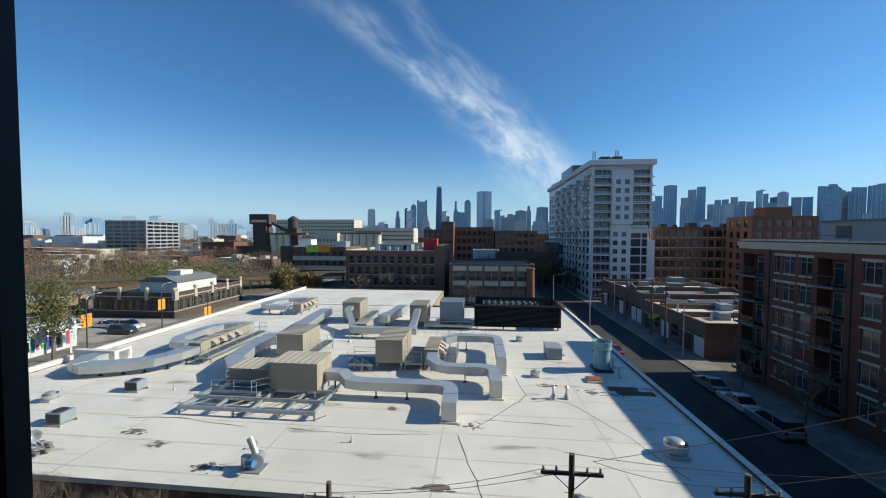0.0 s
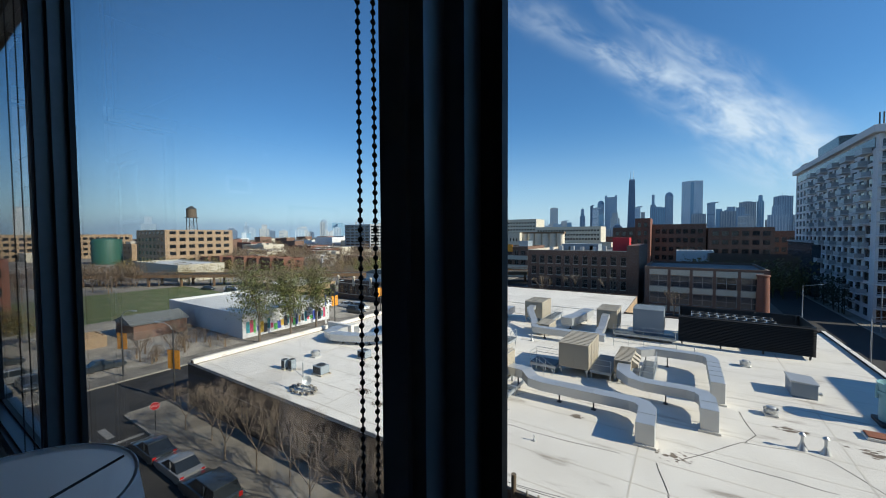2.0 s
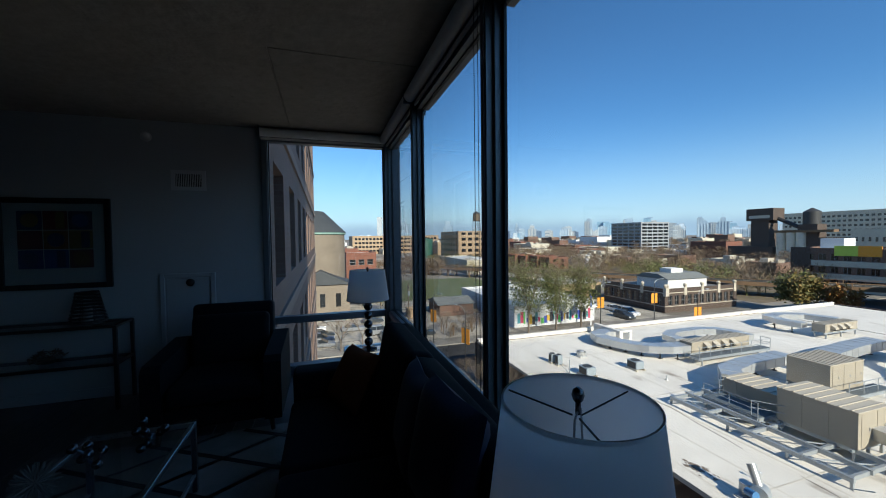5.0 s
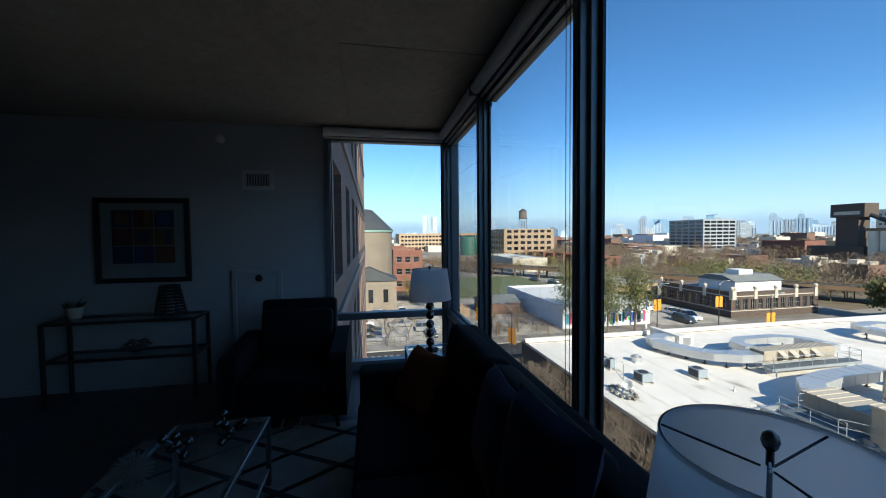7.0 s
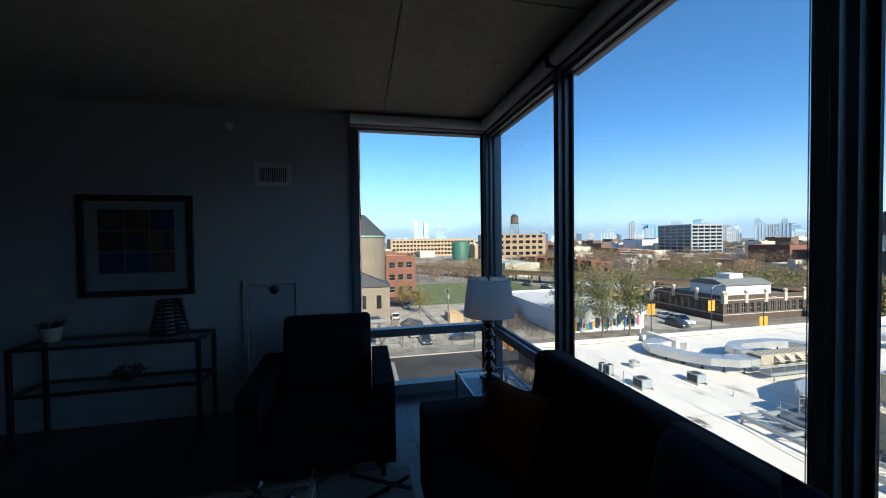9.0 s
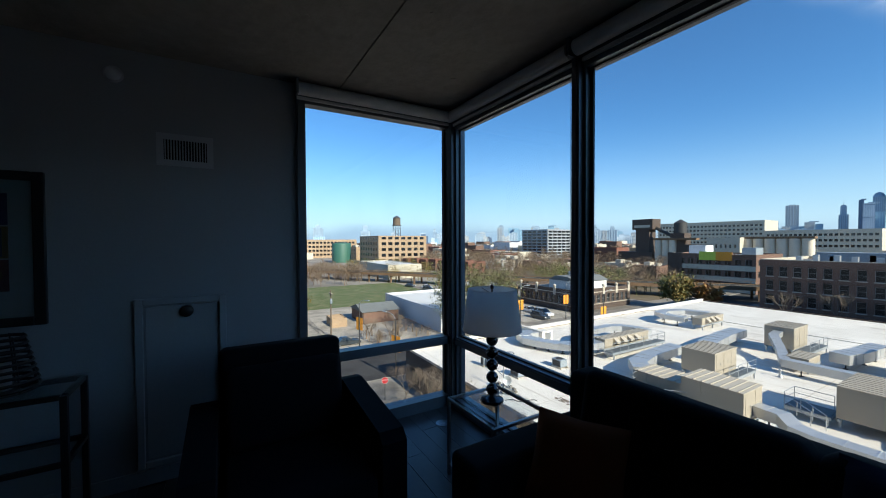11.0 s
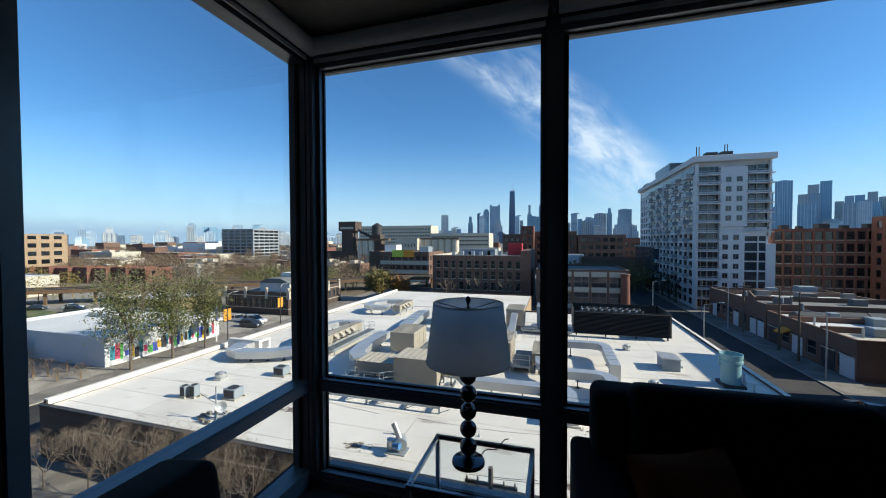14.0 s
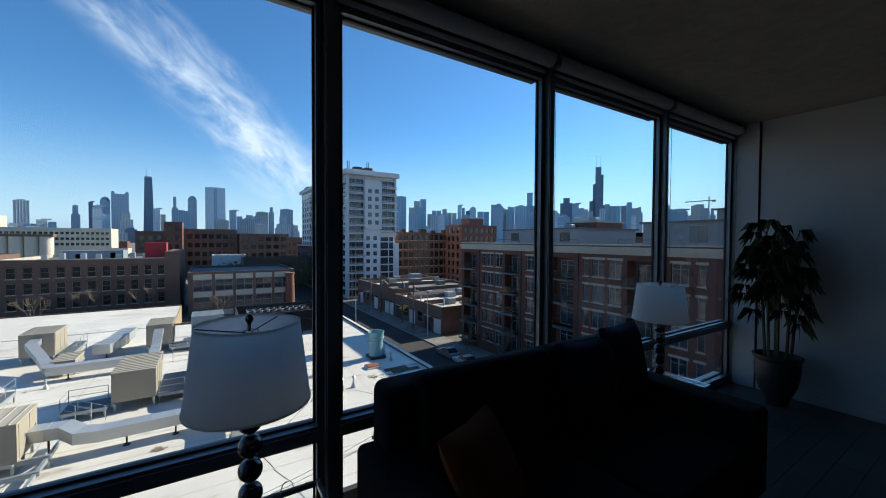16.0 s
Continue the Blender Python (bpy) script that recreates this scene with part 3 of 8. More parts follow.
for i in range(4):
    b = thing("roller_blind", "rolled-up grey roller blind under the ceiling", "blind", (i * W + W / 2, -0.105, CZ), "roller blinds")
    h = W / 2 - 0.008
    part("roll", S().tube((-h + 0.02, 0, -0.062), (h - 0.02, 0, -0.062), 0.05, n=20), M_BLIND, b, "", True)
    part("hem_bar", S().rbox(-h + 0.03, h - 0.03, 0.034, 0.052, -0.145, -0.118, 0.004, 2), M_BLIND, b)
    for s in (-1, 1):
        part("bracket", S().box(s * h - 0.005, s * h + 0.005, -0.05, 0.05, -0.115, 0), M_ALU, b)
    if i in (1, 2):
        chain(b, h, -0.024, -2.5, -0.116, 0.020, "y")
    if i == 0:
        chain(b, h - 0.05, 0.052, -2.2, -0.06, 0.02)
b = thing("roller_blind", "rolled-up grey roller blind over the corner window", "blind", (0.05, (KY0 + KY1) / 2 - 0.02, CZ), "roller blinds")
h = (KY1 - KY0) / 2 + 0.045
part("roll", S().tube((0, -h, -0.062), (0, h - 0.02, -0.062), 0.05, n=20), M_BLIND, b, "", True)
part("hem_bar", S().rbox(-0.05, -0.035, -h, h - 0.03, -0.135, -0.11, 0.004, 2), M_BLIND, b)
for s in (-1, 1):
    part("bracket", S().box(-0.05, 0.05, s * h - 0.01, s * h + 0.001, -0.115, 0), M_ALU, b)

# west wall fittings
vent = thing("air_vent", "white enamel wall vent with dark vertical slots", "vent", (XL, -2.24, 2.292))
# flat black plate: the shade inside the duct is put into its colour
part("backing", S().box(0.001, 0.004, -0.13, 0.13, -0.075, 0.075), M_VOID, vent)
part("surround", S().box(0.001, 0.014, -0.165, -0.126, -0.11, 0.11).box(0.001, 0.014, 0.126, 0.165, -0.11, 0.11).box(0.001, 0.014, -0.126, 0.126, -0.11, -0.07).box(0.001, 0.014, -0.126, 0.126, 0.07, 0.11), M_VENT, vent)
for i in range(15):
    y = -0.117 + i * 0.0167
    part("slat", S().box(0.004, 0.011, y - 0.003, y + 0.003, -0.07, 0.07), M_VENT, vent)

acc = thing("access_panel", "painted wall access panel with a raised frame", "panel", (XL, -2.27, 0.0))
for y0, y1, z0, z1 in ((-0.27, -0.225, 0.12, 1.27), (0.215, 0.26, 0.12, 1.27), (-0.225, 0.215, 1.225, 1.27), (-0.225, 0.215, 0.12, 0.16)):
    part("trim_strip", S().rbox(0.001, 0.03, y0, y1, z0, z1, 0.005, 2), M_WALL, acc)
part("door", S().rbox(0.001, 0.012, -0.215, 0.205, 0.17, 1.215, 0.004, 2), M_WALL, acc)
kn = part("knob", S().lathe(0, 0, ((0.035, 0), (0.042, 0.012), (0.04, 0.03), (0.022, 0.042)), 18).turn(pose(0.012, 0.02, 1.17, 0, 90, 0)), M_BLACKFRAME, acc, "round black knob", True)

det = thing("smoke_detector", "small white dome sensor high on the wall", "sensor", (XL, -2.62, 2.745))
part("base_plate", S().lathe(0, 0, ((0.052, 0.001), (0.052, 0.014)), 18).turn(pose(0, 0, 0, 0, 90, 0)), M_VENT, det, "", True)
part("dome", S().lathe(0, 0, ((0.044, 0.014), (0.040, 0.03), (0.028, 0.045), (0.008, 0.052)), 18).turn(pose(0, 0, 0, 0, 90, 0)), M_VENT, det, "", True)

pic = thing("framed_picture", "black framed print of nine bright colour blocks", "picture", (XL, -3.41, 1.157))
for y0, y1, z0, z1 in ((-0.46, -0.405, 0, 0.92), (0.405, 0.46, 0, 0.92), (-0.405, 0.405, 0, 0.055), (-0.405, 0.405, 0.865, 0.92)):
    part("frame_rail", S().rbox(0.001, 0.03, y0, y1, z0, z1, 0.005, 2), M_BLACKFRAME, pic)
part("mat_board", S().box(0.002, 0.012, -0.405, 0.405, 0.055, 0.865), M_MATBOARD, pic)
inks = [(0.02, 0.03, 0.08), (0.13, 0.02, 0.02), (0.03, 0.03, 0.07), (0.09, 0.02, 0.02), (0.16, 0.07, 0.02), (0.15, 0.10, 0.03), (0.02, 0.03, 0.11), (0.03, 0.06, 0.17), (0.13, 0.035, 0.03)]
art = [mat("print_ink", c, 0.8, vary=0.2, size=0.1, bump=0) for c in inks]
for i in range(9):
    y, z = -0.30 + (i % 3) * 0.203, 0.60 - (i // 3) * 0.195
    tile = part("print_tile", S().box(0.012, 0.0145, y, y + 0.195, z, z + 0.187), art[i], pic)
    if i in (1, 5, 7):
        part("print_shape", S().box(0.0145, 0.016, y + 0.1, y + 0.17, z + 0.01, z + 0.177), art[(i + 4) % 9], tile)
    else:
        part("print_shape", S().lathe(0, 0, ((0.07, 0), (0.07, 0.0015)), 20).turn(pose(0.0145, y + 0.098, z + 0.094, 0, 90, 0)), art[(i + 5) % 9], tile)
pg = part("picture_glass", S().box(0.018, 0.02, -0.405, 0.405, 0.055, 0.865), M_GLASS, pic)

# console table and what stands on it
con = thing("console_table", "dark metal console table with two glass shelves", "table", (0.02, -3.44, 0))
for x in (0.02, 0.36):
    for y in (-0.66, 0.66):
        part("leg", S().rbox(x - 0.016, x + 0.016, y - 0.016, y + 0.016, 0, 0.82, 0.003, 1), M_ESPRESSO, con)
for z, nm in ((0.80, "top_rail"), (0.43, "shelf_rail")):
    for x in (0.02, 0.36):
        part(nm, S().rbox(x - 0.014, x + 0.014, -0.644, 0.644, z, z + 0.028, 0.003, 1), M_ESPRESSO, con)
    for y in (-0.66, 0.66):
        part(nm, S().rbox(0.036, 0.344, y - 0.014, y + 0.014, z, z + 0.028, 0.003, 1), M_ESPRESSO, con)
part("glass_top", S().rbox(0, 0.38, -0.68, 0.68, 0.829, 0.839, 0.002, 1), M_TABLEGLASS, con)
part("glass_shelf", S().rbox(0.03, 0.35, -0.65, 0.65, 0.459, 0.467, 0.002, 1), M_TABLEGLASS, con)

pot = thing("potted_plant", "small succulent in a pale ribbed pot", "plant", (0.21, -3.93, 0.8395))
part("pot", S().lathe(0, 0, ((0.05, 0), (0.062, 0.04), (0.072, 0.11), (0.066, 0.112), (0.06, 0.095)), 20), M_STONE, pot, "", True)
lv = S()
for i in range(34):
    a, e, l = i * 2.4, 0.35 + 0.9 * random.random(), 0.07 + 0.06 * random.random()
    d = Vector((math.cos(a) * math.cos(e), math.sin(a) * math.cos(e), math.sin(e)))
    p = Vector((0, 0, 0.095)) + Vector((d.x, d.y, 0)) * 0.02
    s = d.orthogonal().normalized() * 0.011
    lv.poly((p, p + d * l * 0.5 + s, p + d * l)).poly((p, p + d * l, p + d * l * 0.5 - s))
part("foliage", lv, M_PALM, pot)

lan = thing("woven_lantern", "dark tapered slatted lantern with a pale candle", "lantern", (0.2, -3.07, 0.8395))
for i in range(9):
    z = 0.012 + i * 0.034
    r = 0.145 - i * 0.0068
    part("hoop", S().lathe(0, 0, ((r, z), (r + 0.006, z + 0.009), (r, z + 0.018), (r - 0.006, z + 0.009), (r, z)), 28, False), M_ESPRESSO, lan, "", True)
for i in range(8):
    a = i * math.pi / 4
    part("upright", S().tube((0.142 * math.cos(a), 0.142 * math.sin(a), 0), (0.088 * math.cos(a), 0.088 * math.sin(a), 0.305), 0.004, n=6), M_ESPRESSO, lan)
part("base_disc", S().lathe(0, 0, ((0.14, 0.0), (0.14, 0.008)), 24), M_ESPRESSO, lan)
part("candle", S().lathe(0, 0, ((0.035, 0.008), (0.036, 0.15), (0.03, 0.155)), 18), M_MATBOARD, lan, "", True)

bowl = thing("decorative_bowl", "brown coral-like openwork bowl on the shelf", "bowl", (0.2, -3.40, 0.4675))
bs = S()
for i in range(90):
    a, e = random.random() * 6.283, random.random() * 1.2
    d = Vector((math.cos(a) * math.cos(e) * 0.15, math.sin(a) * math.cos(e) * 0.11, 0.02 + 0.08 * math.sin(e) + 0.01 * random.random()))
    d2 = d + Vector((random.uniform(-.04, .04), random.uniform(-.04, .04), random.uniform(0.0, .03)))
    bs.tube(d, d2, 0.006, 0.004, 5)
tagged(part("openwork", bs, mat("brown_coral", (0.10, 0.06, 0.035), 0.8, vary=0.3, size=0.1), bowl), kind="stuff")
part("foot", S().lathe(0, 0, ((0.05, 0), (0.06, 0.03), (0.1, 0.045)), 18), M_ESPRESSO, bowl, "", True)

# rug, coffee table and ornaments
rug = thing("area_rug", "shaggy cream rug with dark diamond lines", "rug", (2.35, -1.95, 0.0))
part("rug_base", S().rbox(-1.1, 1.1, -0.85, 0.85, 0.0005, 0.02, 0.008, 2), M_RUG, rug)
for s in (-1, 1):
    for k in range(-4, 5):
        cx = k * 0.45
        pts = []
        for y in (-0.83, 0.83):
            pts.append((cx + s * y * 0.62, y))
        (xa, ya), (xb, yb) = pts
        # keep the line within the rug
        t0, t1 = 0.0, 1.0
        if xa != xb:
            for lim in (-1.08, 1.08):
                tt = (lim - xa) / (xb - xa)
                if (xa < -1.08 and lim < 0) or (xa > 1.08 and lim > 0):
                    t0 = max(t0, tt)
                if (xb < -1.08 and lim < 0) or (xb > 1.08 and lim > 0):
                    t1 = min(t1, tt)
        if t1 - t0 < 0.1:
            continue
        p0 = Vector((xa + (xb - xa) * t0, ya + (yb - ya) * t0, 0.021 + 0.001 * s))
        p1 = Vector((xa + (xb - xa) * t1, ya + (yb - ya) * t1, 0.021 + 0.001 * s))
        d = (p1 - p0).normalized()
        q = Vector((-d.y, d.x, 0)) * 0.02
        part("woven_line", S().prism([((p0 + q).x, (p0 + q).y), ((p0 - q).x, (p0 - q).y), ((p1 - q).x, (p1 - q).y), ((p1 + q).x, (p1 + q).y)], "z", 0.016, p0.z), M_RUGLINE, rug)

cof = thing("coffee_table", "low chrome coffee table with a glass top", "table", (2.48, -1.93, 0.022))
for x in (-0.45, 0.45):
    for y in (-0.27, 0.27):
        part("leg", S().rbox(x - 0.014, x + 0.014, y - 0.014, y + 0.014, 0, 0.45, 0.003, 1), M_CHROME, cof)
for y in (-0.27, 0.27):
    part("rail", S().rbox(-0.436, 0.436, y - 0.013, y + 0.013, 0.424, 0.45, 0.003, 1), M_CHROME, cof)
    part("stretcher", S().rbox(-0.436, 0.436, y - 0.01, y + 0.01, 0.10, 0.12, 0.003, 1), M_CHROME, cof)
for x in (-0.45, 0.45):
    part("rail", S().rbox(x - 0.013, x + 0.013, -0.256, 0.256, 0.424, 0.45, 0.003, 1), M_CHROME, cof)
part("glass_top", S().rbox(-0.47, 0.47, -0.29, 0.29, 0.451, 0.461, 0.003, 1), M_TABLEGLASS, cof)


def molecule(x, y, rz, n):
    """An ornament of metal balls on rods."""
    o = thing("ball_sculpture", "dark metal sculpture of balls joined by rods", "ornament", (x, y, 0.4835), "metal sculptures", rz)
    pts = [Vector((0, 0, 0.024))]
    for i in range(n):
        for _ in range(30):
            a = random.random() * 6.283
            q = random.choice(pts) + Vector((math.cos(a) * 0.055, math.sin(a) * 0.055, random.choice((0, 0.035, 0.045))))
            if min((q - p).length for p in pts) > 0.05 and q.z < 0.16:
                break
        near = min(pts, key=lambda p: (p - q).length)
        part("rod", S().tube(near, q, 0.006, n=6), M_LAMPMETAL, o)
        pts.append(q)
    for p in pts:
        part("ball", S().lathe(p.x, p.y, [(max(0.002, 0.023 * math.sin(math.pi * k / 8)), p.z - 0.0235 * math.cos(math.pi * k / 8)) for k in range(9)], 14), M_LAMPMETAL, o, "", True)


molecule(2.30, -1.80, 20, 7)
molecule(2.45, -1.96, 130, 5)
M_URCHIN = mat("urchin_shell", (0.16, 0.14, 0.125), 0.85, vary=0.2, size=0.1)
urch = thing("spiky_ornament", "dull beige spiky sea urchin ornament on glass", "ornament", (2.66, -2.08, 0.4835))
us = S()
for i in range(150):
    z = 1 - 2 * (i + 0.5) / 150
    r = math.sqrt(1 - z * z)
    d = Vector((r * math.cos(i * 2.39996), r * math.sin(i * 2.39996), z))
    us.tube(Vector((0, 0, 0.088)) + d * 0.03, Vector((0, 0, 0.088)) + d * 0.087, 0.003, 0.0012, 4)
tagged(part("spine", us, M_URCHIN, urch), kind="stuff")
part("core", S().lathe(0, 0, [(max(0.002, 0.034 * math.sin(math.pi * k / 8)), 0.088 - 0.034 * math.cos(math.pi * k / 8)) for k in range(9)], 14), M_URCHIN, urch, "", True)

# sofa
SX0, SX1 = 1.68, 3.80
sofa = thing("sofa", "charcoal upholstered three-seat sofa with its back to the window", "sofa", ((SX0 + SX1) / 2, -0.62, 0))
hw = (SX1 - SX0) / 2
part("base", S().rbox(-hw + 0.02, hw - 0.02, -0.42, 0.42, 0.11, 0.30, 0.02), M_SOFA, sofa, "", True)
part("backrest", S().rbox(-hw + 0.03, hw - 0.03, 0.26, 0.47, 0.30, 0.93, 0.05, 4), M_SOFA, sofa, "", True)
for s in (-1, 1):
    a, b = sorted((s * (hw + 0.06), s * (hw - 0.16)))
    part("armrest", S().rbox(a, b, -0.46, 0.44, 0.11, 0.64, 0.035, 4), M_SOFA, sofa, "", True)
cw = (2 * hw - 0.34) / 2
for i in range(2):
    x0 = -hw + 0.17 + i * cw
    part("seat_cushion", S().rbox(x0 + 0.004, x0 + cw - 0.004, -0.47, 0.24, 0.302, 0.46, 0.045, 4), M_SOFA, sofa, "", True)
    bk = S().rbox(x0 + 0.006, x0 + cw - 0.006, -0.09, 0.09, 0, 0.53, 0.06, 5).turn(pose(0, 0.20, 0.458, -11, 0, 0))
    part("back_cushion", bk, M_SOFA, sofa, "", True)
for s in (-1, 1):
    for y in (-0.38, 0.36):
        part("foot", S().lathe(s * (hw - 0.1), y, ((0.018, 0), (0.028, 0.112)), 12), M_ESPRESSO, sofa, "", True)


def pillow(name, label, m, at, size, rx, rz, material):
    """A soft square cushion: thick in the middle, pinched at its corners."""
    p = thing(name, label, "pillow", at)
    n, s = 14, S()
    for side in (1, -1):
        k = len(s.v)
        for i in range(n + 1):
            for j in range(n + 1):
                u, v = 2 * i / n - 1, 2 * j / n - 1
                th = (max(0, (1 - u ** 4) * (1 - v ** 4))) ** 0.45 * m
                pin = 1 - 0.06 * (1 - abs(u)) * abs(v) - 0.06 * (1 - abs(v)) * abs(u)
                s.v.append((u * size / 2 * pin, side * th, v * size / 2 * pin))
        for i in range(n):
            for j in range(n):
                a = k + i * (n + 1) + j
                q = (a, a + 1, a + n + 2, a + n + 1)
                s.f.append(q if side < 0 else q[::-1])
    part("cover", s.turn(pose(0, 0, 0, rx, 0, rz)), material, p, "", True)
    return p


pillow("throw_pillow", "burnt orange throw pillow propped on the sofa", 0.075, (2.03, -0.66, 0.635), 0.42, -30, 24, M_ORANGE)
pillow("throw_pillow", "navy velvet throw pillow on the sofa", 0.08, (3.42, -0.42, 0.81), 0.48, -12, 6, M_NAVY)
pillow("throw_pillow", "dark navy throw pillow leaning at the sofa end", 0.075, (3.02, -0.44, 0.77), 0.46, -12, -4, M_NAVY)

# armchair
arm = thing("armchair", "dark upholstered square armchair with wooden feet", "armchair", (0.95, -1.70, 0), rz=0)
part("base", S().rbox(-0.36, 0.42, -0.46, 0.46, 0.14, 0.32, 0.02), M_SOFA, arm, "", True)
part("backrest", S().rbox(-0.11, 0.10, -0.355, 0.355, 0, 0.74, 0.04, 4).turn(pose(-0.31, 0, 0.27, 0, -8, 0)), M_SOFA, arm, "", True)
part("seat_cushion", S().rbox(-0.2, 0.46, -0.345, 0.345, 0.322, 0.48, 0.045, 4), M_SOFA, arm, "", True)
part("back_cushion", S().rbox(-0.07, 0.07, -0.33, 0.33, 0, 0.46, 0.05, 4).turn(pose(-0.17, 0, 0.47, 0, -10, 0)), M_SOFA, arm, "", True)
for s in (-1, 1):
    a, b = sorted((s * 0.36, s * 0.495))
    part("armrest", S().prism([(-0.40, 0.14), (0.45, 0.14), (0.45, 0.62), (0.40, 0.665), (-0.30, 0.72), (-0.40, 0.70)], "y", a, b), M_SOFA, arm)
    for x in (-0.32, 0.36):
        part("foot", S().tube((x, s * 0.40, 0.142), (x * 1.06, s * 0.42, 0), 0.026, 0.016, 10), M_ESPRESSO, arm, "", True)


# side tables with table lamps
def side_table(x, y, h, group="side tables"):
    t = thing("side_table", "square chrome side table with a glass top", "table", (x, y, 0), group)
    for sx in (-1, 1):
        for sy in (-1, 1):
            part("leg", S().rbox(sx * 0.255 - 0.011, sx * 0.255 + 0.011, sy * 0.218 - 0.011, sy * 0.218 + 0.011, 0, h - 0.01, 0.002, 1), M_CHROME, t)
    for z in (h - 0.032, 0.06):
        for sy in (-1, 1):
            part("rail", S().rbox(-0.244, 0.244, sy * 0.218 - 0.01, sy * 0.218 + 0.01, z, z + 0.022, 0.002, 1), M_CHROME, t)
        for sx in (-1, 1):
            part("rail", S().rbox(sx * 0.255 - 0.01, sx * 0.255 + 0.01, -0.207, 0.207, z, z + 0.022, 0.002, 1), M_CHROME, t)
    part("glass_top", S().rbox(-0.262, 0.262, -0.226, 0.226, h - 0.009, h, 0.002, 1), M_TABLEGLASS, t)


def table_lamp(x, y, z, spin):
    l = thing("table_lamp", "table lamp with stacked dark balls and a pale drum shade", "lamp", (x, y, z), "table lamps", spin)
    part("base_disc", S().lathe(0, 0, ((0.078, 0), (0.08, 0.008), (0.076, 0.018), (0.05, 0.024), (0.022, 0.034), (0.014, 0.045)), 28), M_LAMPMETAL, l, "", True)
    zz = 0.04
    for i in range(5):
        r = 0.0405
        part("ball", S().lathe(0, 0, [(max(0.006, r * math.sin(math.pi * k / 12)), zz + r - r * math.cos(math.pi * k / 12)) for k in range(13)], 22), M_LAMPMETAL, l, "", True)
        part("collar", S().lathe(0, 0, ((0.012, zz + 2 * r - 0.004), (0.016, zz + 2 * r + 0.002), (0.012, zz + 2 * r + 0.008)), 14), M_CHROME, l, "", True)
        zz += 2 * r + 0.004
    part("socket", S().lathe(0, 0, ((0.014, zz), (0.019, zz + 0.01), (0.019, zz + 0.07), (0.012, zz + 0.08)), 16), M_CHROME, l, "", True)
    b0, t0 = 0.488, 0.77
    sh = S().lathe(0, 0, [(0.200, b0), (0.1825, (b0 + t0) / 2), (0.165, t0), (0.1625, t0), (0.18, (b0 + t0) / 2), (0.1975, b0), (0.200, b0)], 48, False)
    shade = part("shade", sh, M_SHADE, l, "pale grey linen shade", True)
    for r, z in ((0.2005, b0), (0.1655, t0 - 0.008)):
        part("trim_ring", S().lathe(0, 0, ((r - 0.004, z), (r + 0.001, z), (r + 0.001, z + 0.008), (r - 0.004, z + 0.008), (r - 0.004, z)), 48, False), M_SHADE, shade, "", True)
    for k in range(3):
        a = k * 2 * math.pi / 3 + 0.5
        part("spoke", S().tube((0.012 * math.cos(a), 0.012 * math.sin(a), t0 - 0.035), (0.163 * math.cos(a), 0.163 * math.sin(a), t0 - 0.012), 0.0022, n=6), M_STEELDK, shade)
    harp = S()
    pts = [(0.02, zz + 0.02), (0.048, zz + 0.08), (0.05, zz + 0.17), (0.03, t0 - 0.03), (0, t0 - 0.022), (-0.03, t0 - 0.03), (-0.05, zz + 0.17), (-0.048, zz + 0.08), (-0.02, zz + 0.02)]
    for (xa, za), (xb, zb) in zip(pts, pts[1:]):
        harp.tube((xa, 0, za), (xb, 0, zb), 0.0024, n=6)
    part("harp", harp, M_CHROME, l)
    part("bulb", S().lathe(0, 0, ((0.012, zz + 0.08), (0.026, zz + 0.12), (0.029, zz + 0.145), (0.02, zz + 0.17), (0.004, zz + 0.18)), 16), M_MATBOARD, l, "unlit white bulb", True)
    part("finial", S().lathe(0, 0, ((0.006, t0 - 0.03), (0.006, t0 - 0.004), (0.011, t0 + 0.002), (0.014, t0 + 0.013), (0.011, t0 + 0.024), (0.004, t0 + 0.03)), 16), M_LAMPMETAL, l, "round dark finial", True)
    cord = S()
    for i in range(8):
        a0, a1 = i / 8, (i + 1) / 8
        f = lambda s: (0.07 + 0.17 * s, 0.05 + 0.13 * s + 0.02 * math.sin(9 * s), 0.006)
        cord.tube(f(a0), f(a1), 0.0028, n=5)
    part("cord", cord, M_CHAIN, l, "thin black cord", True)


side_table(1.18, -0.442, 0.558)
table_lamp(1.149, -0.449, 0.5585, 20)
side_table(4.09, -0.345, 0.505)
table_lamp(4.072, -0.319, 0.5055, -50)

out = thing("floor_outlet", "round metal floor outlet cover", "outlet", (0.27, -0.33, 0.001))
part("cover", S().lathe(0, 0, ((0.06, 0), (0.06, 0.003), (0.05, 0.005)), 28), M_CHROME, out, "", True)
part("lid", S().lathe(0, 0, ((0.035, 0.0052), (0.034, 0.007)), 24), M_RAIL, out, "", True)

